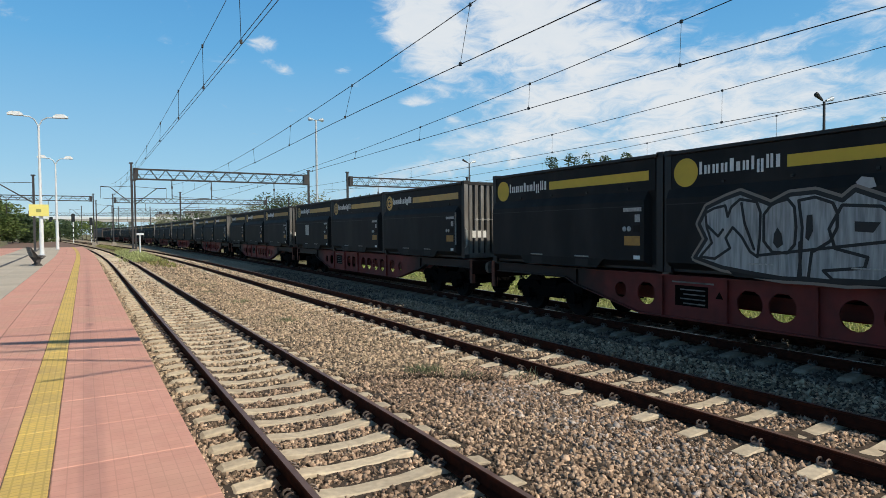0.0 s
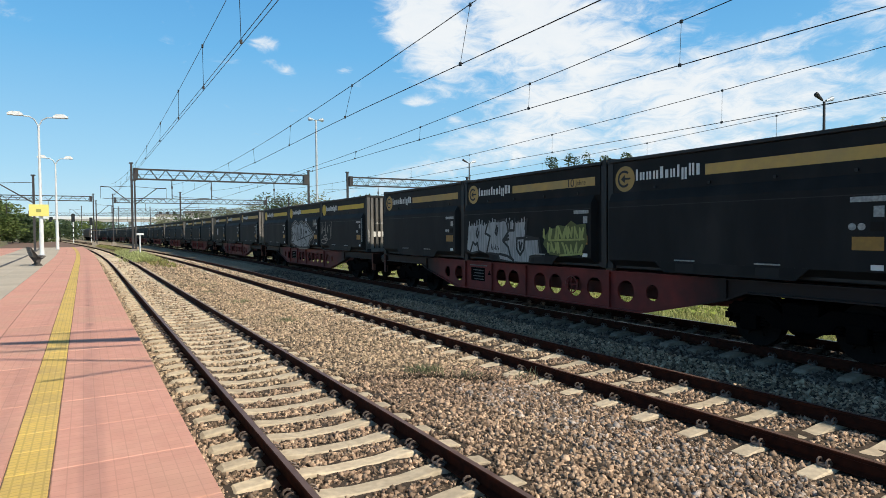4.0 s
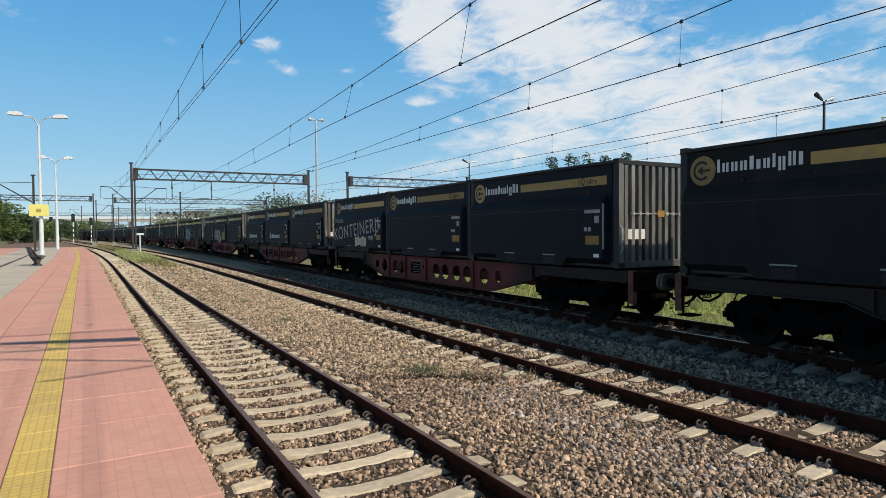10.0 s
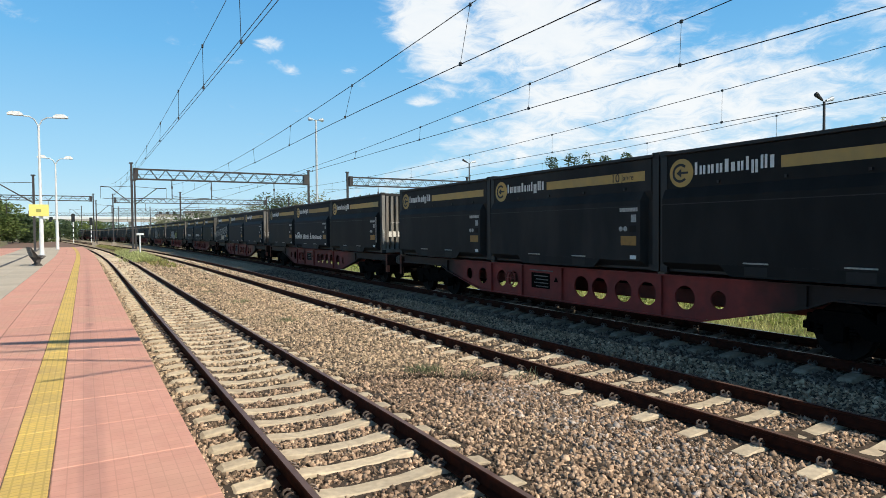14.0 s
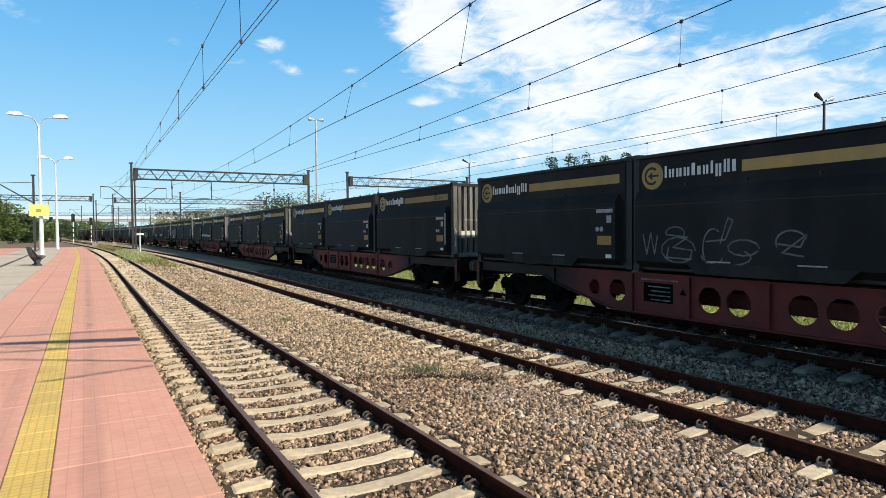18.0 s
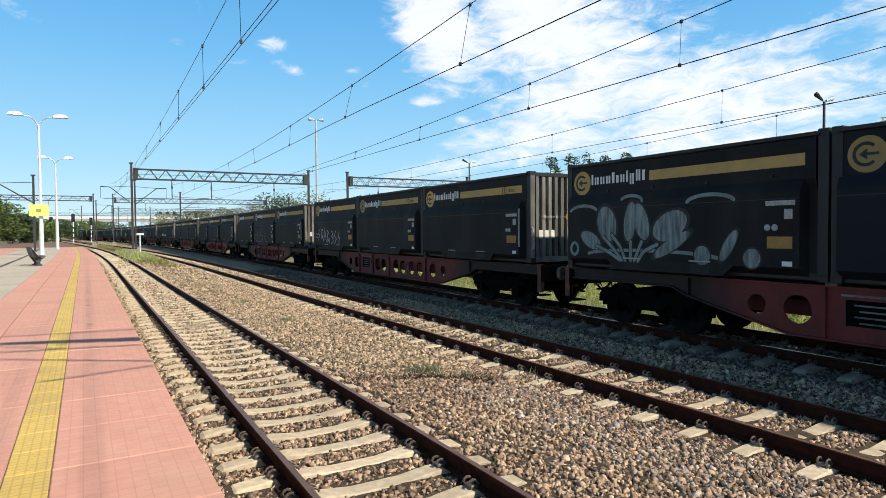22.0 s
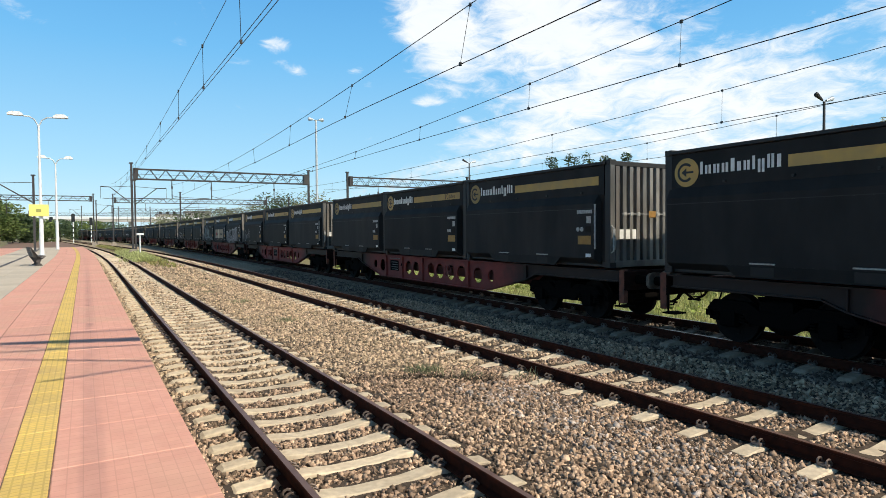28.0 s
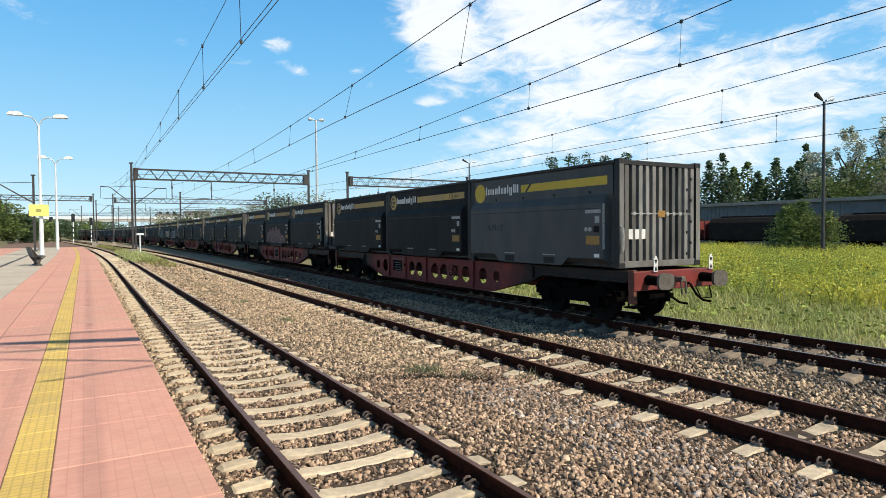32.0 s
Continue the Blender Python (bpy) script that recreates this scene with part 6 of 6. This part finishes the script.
    tag = [[(0.55, 0.75), (0.75, 1.05), (0.8, 1.35), (0.85, 0.8), (1.05, 1.15)], [(1.15, 0.95), (1.5, 0.95), (1.4, 1.05)], [(1.7, 1.35), (1.65, 0.75), (1.95, 0.72)],
           [(2.1, 0.8), (2.25, 1.15), (2.35, 0.85), (2.15, 0.95)], arc(2.75, 0.85, 0.2, 0.35, 100, -100, 8), [(3.2, 1.35), (3.05, 0.6)],
           arc(1.6, 0.62, 0.5, 0.07, 0, 330, 10), arc(1.2, 0.40, 0.75, 0.10, 10, 340, 12), arc(1.9, 0.5, 0.4, 0.05, 0, 330, 8)]
    tag = [[(0.22 + (p - 0.55) * 0.58, z) for p, z in st] for st in tag]
    layers("graffiti", C[13, 0], tag, "pale looping tag", [(0.05, M_HALO)])
    relabel(C[13, 0], "dark container with a pale sprayed tag on a wagon")
    # wagon 12: grey dripping letters and a lime tag
    body = [(0.25, 0.55), (0.3, 0.98), (0.5, 1.02), (0.7, 1.0), (0.95, 1.05), (1.15, 1.0), (1.3, 1.06), (1.6, 1.1), (1.9, 1.08), (2.15, 1.12), (2.35, 1.05), (2.45, 1.1), (2.62, 1.05), (3.08, 1.08),
            (3.13, 0.67), (3.68, 0.62), (3.75, 0.26), (3.3, 0.2), (3.25, 0.03), (2.5, 0.02), (1.95, 0.07), (1.9, 0.22), (1.5, 0.24), (1.2, 0.22), (0.9, 0.28), (0.5, 0.22), (0.2, 0.3)]
    edge_line = [(p + 0.03 * math.cos(7.0 * q), z + 0.03 * math.sin(5.0 * q)) for q, (p, z) in enumerate(body)]
    layers("graffiti", C[12, 1], [edge_line + edge_line[:1]], "silver graffiti letters with black lines", [(0.10, M_BLACKP)], XB - 0.008)
    part("graffiti", fill(Shape(), body, XB - 0.014), M_STREAK, C[12, 1], "streaked silver paint")
    drips = [[(0.35 + 0.137 * q, 0.98), (0.36 + 0.137 * q + 0.02 * math.sin(q * 3.1), 1.12 + 0.07 * math.sin(q * 5.1))] for q in range(21)]
    layers("graffiti", C[12, 1], drips, "silver paint streaks", [(0.05, M_STREAK)], XB - 0.012)
    lines = [[(0.42, 0.27), (0.55, 0.52), (0.68, 0.44), (0.80, 0.5), (0.86, 0.28)], [(1.38, 1.12), (1.22, 0.78), (1.47, 0.70), (1.30, 0.24)], [(0.80, 0.92), (0.74, 0.75), (0.80, 0.66), (0.88, 0.82)],
             [(1.82, 1.0), (1.73, 0.80), (1.80, 0.74), (1.86, 0.92)], [(2.30, 1.06), (2.36, 0.82), (2.10, 0.58), (2.36, 0.40), (2.45, 0.16), (2.6, 0.02)], [(2.36, 0.72), (2.12, 0.58), (2.38, 0.62)],
             [(2.42, 1.12), (2.42, 0.86), (2.62, 0.86), (2.66, 1.16)], [(2.75, 0.62), (2.75, 0.36), (2.9, 0.2), (3.06, 0.36), (3.09, 0.62), (3.68, 0.64), (3.73, 0.30)], [(2.75, 0.64), (3.12, 0.66), (3.2, 1.15), (3.12, 0.9)],
             [(2.86, 0.54), (2.9, 0.34), (2.98, 0.52)], [(1.95, 0.2), (2.3, 0.16), (2.6, 0.06)]]
    layers("graffiti", C[12, 1], lines, "black inner lines", [(0.07, M_BLACKP)], XB - 0.018)
    layers("graffiti", C[12, 1], [[(1.52 + 0.07 * q, 0.32), (1.55 + 0.07 * q, 0.46 - 0.05 * (q % 3))] for q in range(6)], "dark scribble on the silver", [(0.035, M_BLACKP)], XB - 0.018)
    lime = [(3.85, 0.5), (3.95, 0.72), (4.1, 0.88), (4.3, 0.9), (4.4, 0.98), (4.7, 0.95), (4.9, 1.08), (5.1, 0.98), (5.4, 1.0), (5.45, 0.6), (5.3, 0.35), (4.6, 0.22), (4.1, 0.25)]
    part("graffiti", fill(Shape(), lime, XB - 0.008), M_LIMED, C[12, 1], "olive green graffiti ground")
    scrawl(C[12, 1], 8, 3.85, 5.35, 0.62, 0.95, 8, M_LIME, 0.06, "lime yellow tag", XB - 0.012)
    scrawl(C[12, 1], 9, 4.0, 5.3, 0.28, 0.56, 9, M_LIME, 0.05, "lime yellow tag", XB - 0.012)
    layers("graffiti", C[12, 1], [[(4.1, 0.6), (5.35, 0.64)], [(4.5, 0.24), (5.3, 0.3)]], "pale green underline", [(0.045, M_LIME)], XB - 0.013)
    jubilee(C[12, 1])
    relabel(C[12, 1], "dark container with grey and lime graffiti on a wagon")
    # wagon 11: blue containers with a triangle mark
    for k in (1, 2):
        repaint(C[11, k], M_BLUESIDE)
        triangle_logo(C[11, k], 1.51, 0.49, 0.40, M_WHITE)
        name_block(C[11, k], 1.83, 0.51, 0.23, 8, M_WHITE, 4, span=1.94)
        relabel(C[11, k], "dark blue container with white triangle mark and yellow stripe")
    # wagon 10: large lettering
    repaint(C[10, 2], M_BLUESIDE)
    lettering("large_lettering", C[10, 2], "SPECIALNI", 0.15, 1.28, 0.25, M_PLACARD, XB - 0.004, "grey capitals")
    lettering("large_lettering", C[10, 2], "KONTEJNERJI", 0.06, 0.47, 0.80, M_PLACARD, XB - 0.004, "large grey capitals", turn=4.5)
    lettering("large_lettering", C[10, 2], "CELJE", 4.2, 0.54, 0.21, M_WHITE, XB - 0.004, "white capitals")
    fr = Shape()
    for q in range(5):
        fill(fr, [(2.72 + 0.26 * q, 0.24 + 0.03 * (q % 3)), (2.98 + 0.25 * q, 0.24 + 0.05 * (q % 2)), (2.97 + 0.26 * q, 0.62 + 0.04 * (q % 2)), (2.72 + 0.26 * q, 0.66 - 0.05 * (q % 3))], XB - 0.010)
    part("torn_label", fr, M_PATCH, C[10, 2], "torn pale label")
    relabel(C[10, 2], "dark blue container with large grey lettering on a wagon")
    # wagon 9: three firms' names
    repaint(C[9, 1], M_BLUESIDE)
    name_block(C[9, 1], 0.15, 0.51, 0.23, 9, M_WHITE, 7, span=1.35)
    s = Shape()
    for q in range(3):
        ribbon(s, arc(0.80, 0.72, 0.12 + 0.065 * q, 0.06 + 0.04 * q, 15, 165, 8), 0.03, XB - 0.005)
    part("arch_mark", s, M_WHITE, C[9, 1], "white arched mark")
    name_block(C[9, 1], 1.66, 0.50, 0.24, 5, M_WHITE, 8, span=1.02)
    triangle_logo(C[9, 1], 3.0, 0.51, 0.32, M_WHITE)
    name_block(C[9, 1], 3.24, 0.50, 0.20, 8, M_WHITE, 4, span=1.59)
    relabel(C[9, 1], "dark blue container with a row of white names")
    for key in ((10, 1), (10, 0), (8, 1), (7, 0), (6, 1), (5, 1), (5, 0), (4, 1), (4, 0), (3, 1), (1, 1), (0, 1), (2, 1), (16, 0), (19, 1)):
        jubilee(C[key])
    repaint(C[10, 1], M_BLUESIDE)
    repaint(C[10, 0], M_BLUESIDE)
    repaint(C[7, 1], M_BLUESIDE)
    # wagon 6: faint scribble
    faint = [[(0.25, 0.75), (0.35, 0.35), (0.45, 0.78), (0.55, 0.35), (0.62, 0.72)], arc(1.05, 0.78, 0.22, 0.12, 200, -20), [(0.85, 0.75), (1.35, 0.7), (1.0, 0.5), (1.45, 0.45), (1.4, 0.28), (0.85, 0.3), (0.9, 0.5)],
             arc(1.12, 0.45, 0.4, 0.25, 0, 320), arc(1.9, 0.5, 0.22, 0.36, 60, 330), arc(2.15, 0.35, 0.5, 0.16, 180, 400), [(1.75, 0.62), (2.15, 0.66), (2.3, 1.0), (2.2, 1.05), (2.05, 0.6)], arc(2.5, 0.52, 0.3, 0.14, 0, 340),
             arc(3.35, 0.62, 0.26, 0.2, 20, 200), [(3.1, 0.6), (3.5, 0.55), (3.6, 0.75), (3.2, 0.45), (3.55, 0.4)]]
    layers("graffiti", C[6, 1], faint, "faint grey looping outlines", [(0.03, M_FAINT)])
    relabel(C[6, 1], "dark container with faint grey scribbles and yellow stripe")
    # wagon 5: a row of thin white letters
    row = [[(0.5, 0.85), (0.75, 0.82)], [(0.5, 0.68), (0.75, 0.66)], [(1.15, 1.1), (0.95, 0.85), (1.15, 0.8), (0.95, 0.5)], [(1.45, 1.1), (1.75, 1.05), (1.75, 0.65), (1.5, 0.62), (1.45, 1.1)],
           [(1.65, 0.75), (1.85, 0.5)], [(1.9, 0.45), (2.1, 1.15), (2.35, 0.45)], [(1.98, 0.72), (2.28, 0.72)], [(2.55, 0.4), (2.5, 1.05), (2.75, 0.92), (2.55, 0.75), (2.85, 0.35), (2.9, 0.6)],
           [(3.2, 1.0), (3.5, 0.9), (3.25, 0.7), (3.55, 0.6)], [(3.2, 0.35), (3.5, 0.42), (3.45, 0.8)], [(3.95, 1.0), (3.7, 0.75), (4.05, 0.6), (3.75, 0.35)], [(4.5, 0.95), (4.3, 0.7), (4.55, 0.65), (4.4, 0.35)]]
    row = [[(0.42 + (p - 0.5) * 0.86, z * 0.93 - 0.02) for p, z in st] for st in row]
    layers("graffiti", C[5, 2], row, "thin white sprayed letters", [(0.045, M_CHALK)])
    relabel(C[5, 2], "dark container with thin white sprayed letters on a wagon")
    # wagon 4: teal petals, a banner, white drips
    for q, (a, z, ra, rz, tilt) in enumerate(((0.80, 0.62, .34, .17, -25), (1.30, 0.98, .28, .40, 15), (1.98, 1.02, .17, .42, -8), (2.28, 1.02, .19, .40, 18), (3.0, 0.92, .44, .27, 25), (3.05, 0.55, .5, .12, 30),
                                             (3.75, 0.36, .17, .18, 0), (4.75, 0.34, .16, .17, 0), (4.3, 0.55, .10, .32, -30))):
        c, sn = math.cos(radians(tilt)), math.sin(radians(tilt))
        for grow, mat, x in ((1.18, M_BLACKP, XB - 0.004), (1.0, M_TEALS, XB - 0.008)):
            pts = [(a + grow * (ra * math.cos(w) * c - rz * math.sin(w) * sn), z + grow * (ra * math.cos(w) * sn + rz * math.sin(w) * c)) for w in np.linspace(0, 6.283, 18)[:-1]]
            part("graffiti", fill(Shape(), pts, x - 0.0004 * q), mat, C[4, 2], "pale teal petal of graffiti" if mat is M_TEALS else "")
    layers("graffiti", C[4, 2], [[(1.2, 0.7), (1.5, 0.45), (1.75, 0.2)], [(1.45, 0.75), (1.7, 0.5), (1.85, 0.2)], [(2.0, 0.6), (2.0, 0.2)], [(2.3, 0.6), (2.1, 0.2)], [(2.7, 0.55), (2.35, 0.4), (2.2, 0.2)], [(1.0, 0.5), (1.4, 0.35), (1.7, 0.2)]],
           "pale stems", [(0.11, M_BLACKP), (0.07, M_TEAL)], XB - 0.012)
    layers("graffiti", C[4, 2], [arc(0.55, 1.25, 0.45, 0.16, 160, 20), arc(2.0, 1.45, 0.3, 0.12, 150, 0), arc(3.9, 1.35, 0.5, 0.14, 170, 10), arc(2.4, 0.3, 1.7, 0.12, 170, 10), arc(0.25, 0.42, 0.12, 0.14, 0, 350)],
           "pale curved strokes", [(0.07, M_TEAL)])
    relabel(C[4, 2], "dark container with pale teal graffiti on a wagon")
    repaint(C[4, 1], M_BLUESIDE)
    part("banner", fill(Shape(), [(0.75, 0.38), (4.6, 0.38), (4.6, 1.18), (0.75, 1.18)], XB - 0.004), M_BANNER, C[4, 1], "weathered beige banner")
    part("banner_patch", fill(Shape(), [(2.2, 0.36), (2.72, 0.36), (2.72, 1.18), (2.2, 1.18)], XB - 0.007), M_PATCH, C[4, 1], "pale patch")
    part("banner_mark", fill(Shape(), [(1.18, 0.62), (1.65, 0.62), (1.72, 0.90), (1.25, 0.90)], XB - 0.007), M_LOGORED, C[4, 1], "red slanted mark")
    name_block(C[4, 1], 0.9, 0.68, 0.13, 4, M_DARKPOST, 31, label="dark bars of a firm's name", x=XB - 0.006)
    name_block(C[4, 1], 1.78, 0.68, 0.13, 5, M_DARKPOST, 32, label="dark bars of a firm's name", x=XB - 0.006)
    name_block(C[4, 1], 2.95, 0.68, 0.16, 11, M_DARKPOST, 33, label="dark bars of a firm's name", x=XB - 0.006)
    scrawl(C[4, 1], 35, 0.8, 2.1, 0.42, 0.56, 7, M_PLACARD, 0.022, "faint scratched tag")
    scrawl(C[4, 1], 36, 3.3, 4.55, 0.42, 0.56, 7, M_PLACARD, 0.022, "faint scratched tag")
    relabel(C[4, 1], "dark blue container with a weathered beige banner")
    body = Shape()
    for q in range(19):
        a = 0.12 + q * 0.232
        h = 0.92 + 0.10 * math.sin(q * 1.3) + 0.02 * q
        fill(body, [(a, 0.03 if 2 < q < 16 else 0.2), (a + 0.236, 0.03 if 2 < q < 16 else 0.2), (a + 0.236, h + 0.02), (a, h)], XB - 0.006)
    part("graffiti", body, M_DRIP, C[4, 0], "wide streaked white graffiti with drips")
    layers("graffiti", C[4, 0], [[(0.1, 0.3), (0.12, 0.98), (0.75, 0.98), (0.8, 0.9)], [(1.2, 1.1), (1.9, 1.08), (3.2, 1.12), (4.45, 1.28), (4.55, 1.1)], [(4.5, 1.2), (4.55, 0.25)]], "white top edge", [(0.05, M_CHALK)], XB - 0.010)
    layers("graffiti", C[4, 0], [[(1.0, 0.6), (1.0, 0.2), (1.1, 0.02)], [(1.95, 1.0), (1.95, 0.5), (2.1, 0.25), (2.0, 0.03)], [(2.9, 0.9), (3.0, 0.25), (3.15, 0.02)], [(3.55, 0.95), (3.6, 0.5), (3.75, 0.2)],
                                 [(2.4, 0.5), (2.75, 0.55), (2.75, 0.68), (2.4, 0.66), (2.4, 0.5)], [(0.72, 1.18), (1.2, 1.1), (1.15, 0.98), (0.75, 1.05)], [(0.8, 0.7), (1.35, 0.82), (1.35, 0.45), (0.85, 0.45)]],
           "black lines", [(0.04, M_BLACKP)], XB - 0.012)
    layers("graffiti", C[4, 0], [[(1.02, 1.30), (1.2, 1.32), (1.23, 1.22), (1.13, 1.11), (1.34, 1.07), (1.33, 1.24), (1.5, 1.25), (1.52, 1.07), (1.69, 1.06), (1.69, 1.26)],
                                 [(0.88, 0.5), (1.06, 0.6), (1.13, 0.82), (1.27, 0.79), (1.28, 0.51), (1.4, 0.83), (1.44, 0.48), (1.6, 0.46), (2.01, 0.36), (2.01, 0.87), (1.79, 0.86), (1.47, 0.83)],
                                 [(1.44, 0.69), (1.6, 0.7)], [(1.95, 0.81), (1.73, 0.8), (1.74, 0.64), (1.93, 0.63), (1.93, 0.42), (1.7, 0.43)], [(2.6, 1.14), (2.64, 0.45), (2.8, 0.22), (2.7, 0.03)]],
           "black sprayed block shapes", [(0.06, M_BLACKP)], XB - 0.016)
    layers("graffiti", C[4, 0], [[(3.03, 0.6), (3.34, 0.64), (3.37, 0.42), (3.07, 0.38), (3.03, 0.6)]], "small white frame", [(0.045, M_CHALK)], XB - 0.016)
    part("graffiti", fill(Shape(), [(2.05, 0.98), (2.58, 1.0), (2.58, 0.65), (2.07, 0.61)], XB - 0.011), M_BLUESIDE, C[4, 0], "dark patch over the white")
    relabel(C[4, 0], "dark container with wide white dripping graffiti on a wagon")
    # wagon 3: a thin tag
    layers("graffiti", C[3, 2], [arc(0.45, 0.65, 0.2, 0.4, 100, -100), [(0.3, 1.0), (0.38, 0.35)], [(0.7, 0.75), (0.75, 0.4)], arc(0.95, 0.6, 0.12, 0.14, 60, 300), arc(1.2, 0.6, 0.12, 0.14, 60, 300),
                                 [(1.35, 0.5), (1.6, 0.85), (1.75, 0.45), (1.9, 0.8)], [(1.55, 1.1), (1.7, 1.15), (1.65, 0.9), (1.9, 0.95)]], "thin white tag", [(0.035, M_CHALK)])
    relabel(C[3, 2], "dark container with a thin white tag on a wagon")
    # wagon 1: rose arches with a red glow
    arches = ((0.75, .42, .62), (1.35, .40, .80), (2.05, .48, .86), (2.85, .45, .92), (3.45, .50, .78), (4.25, .55, .45))
    glow, inner = Shape(), Shape()
    for q, (a, w, h) in enumerate(arches):
        fill(glow, arc(a, 0.21, w * 1.18, h * 1.13, 180, 0, 14), XB - 0.004 - 0.0004 * q)
        fill(inner, arc(a, 0.21, w, h, 180, 0, 14), XB - 0.008 - 0.0004 * q)
    part("graffiti", glow, M_PINK, C[1, 1], "red sprayed edge of graffiti arches")
    part("graffiti", inner, M_ROSE, C[1, 1], "faded rose fill")
    layers("graffiti", C[1, 1], [arc(a, 0.24, w * 0.78, h * 0.82, 172, 8, 12) for a, w, h in arches] + [arc(a + 0.05, 0.24, w * 0.45, h * 0.6, 165, 15, 9) for a, w, h in arches[:5]],
           "pale rose lines", [(0.06, M_PALEROSE)], XB - 0.012)
    rgs = random.Random(12)
    layers("graffiti", C[1, 1], [[(p + rgs.uniform(-.1, .1), 0.3 + rgs.uniform(0, .5)) for _ in range(4)] for p in (0.5, 0.8, 1.1, 1.5, 1.9, 2.5, 2.8, 3.1, 3.5, 4.1)], "dark scribbles", [(0.03, M_BLACKP)], XB - 0.016)
    relabel(C[1, 1], "dark container with faded rose graffiti on a wagon")
    repaint(C[0, 0], M_SCUFF)
    plain_emblem(C[0, 0])
    layers("paint_slash", C[0, 0], [[(2.62, 1.89), (2.82, 2.08)]], "black slash", [(0.06, M_BLACKP)], XS - 0.006)
    scrawl(C[0, 0], 41, 0.9, 1.7, 0.85, 1.05, 5, M_BLACKP, 0.02, "small black scribbles")
    relabel(C[0, 0], "scuffed grey container with bright yellow stripe at train's end")
    part("poster", fill(Shape(), [(1.9, 0.70), (2.5, 0.70), (2.5, 1.25), (1.9, 1.25)], XB - 0.005), M_PLACARD, C[14, 2], "pale square notice")
    # the last wagon's end beams stand in the sun and take the plain red
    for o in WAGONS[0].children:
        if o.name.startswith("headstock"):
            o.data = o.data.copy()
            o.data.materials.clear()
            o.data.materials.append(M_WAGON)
    # tail plates of the last wagon
    for sx in (-0.67, 1.16):
        tp = part("tail_plate", Shape().box(sx - 0.06, sx + 0.06, -0.30, -0.285, 1.20, 1.50, 0.004).box(sx - 0.03, sx + 0.03, -0.30, -0.285, 1.50, 1.55), M_WHITE, WAGONS[0], "white tail plate")
        part("tail_mark", Shape().prism([(sx - 0.045, 1.23), (sx + 0.045, 1.23), (sx, 1.33)], -0.306, -0.298), M_BLACKP, tp)
        part("tail_mark", Shape().prism([(sx - 0.045, 1.47), (sx + 0.045, 1.47), (sx, 1.37)], -0.306, -0.298), M_BLACKP, tp)


decorate()
LOCO = locomotive()


def motions():
    times = [float(t) for t in range(33)]
    for i, w in enumerate(WAGONS):
        rows = [(t, train_pose(tail_at(t) + i * PITCHW + SLACK.get(i, 0.0))) for t in times]
        walk(w, rows)
        for k in range(3):
            off = Matrix.Translation((0, SEAT + k * (LOAD + GAPC) + SHIFT.get((i, k), 0.0), DECK))
            walk(CONTAINERS[i, k], [(t, m @ off) for t, m in rows])
        # wheels roll while the wagon passes close by
        for b in (o for o in w.children if o.name.startswith("bogie")):
            y = b.matrix_basis.translation.y
            for ws in (o for o in b.children if o.name.startswith("wheelset")):
                base = ws.matrix_basis.copy()
                span = [f / FPS for f in range(0, 32 * FPS + 1, 2) if 1 < tail_at(f / FPS) + i * PITCHW + y < 42]
                if len(span) < 2:
                    continue
                u0 = tail_at(span[0])
                roll = [(t, base @ pose(0, 0, 0, -math.degrees((tail_at(t) - u0) / 0.46))) for t in span]
                if span[0] > 0:
                    roll.insert(0, (0.0, roll[0][1]))
                if span[-1] < 32:
                    roll.append((32.0, roll[-1][1]))
                walk(ws, roll)
    walk(LOCO, [(t, train_pose(tail_at(t) + NW * PITCHW + 0.3, 19.0)) for t in times])
    walk(CLOUDS, [(t, pose(0, 0, 0, 0, 0, -1.3 * t / 32)) for t in (0, 8, 16, 24, 32)])


motions()
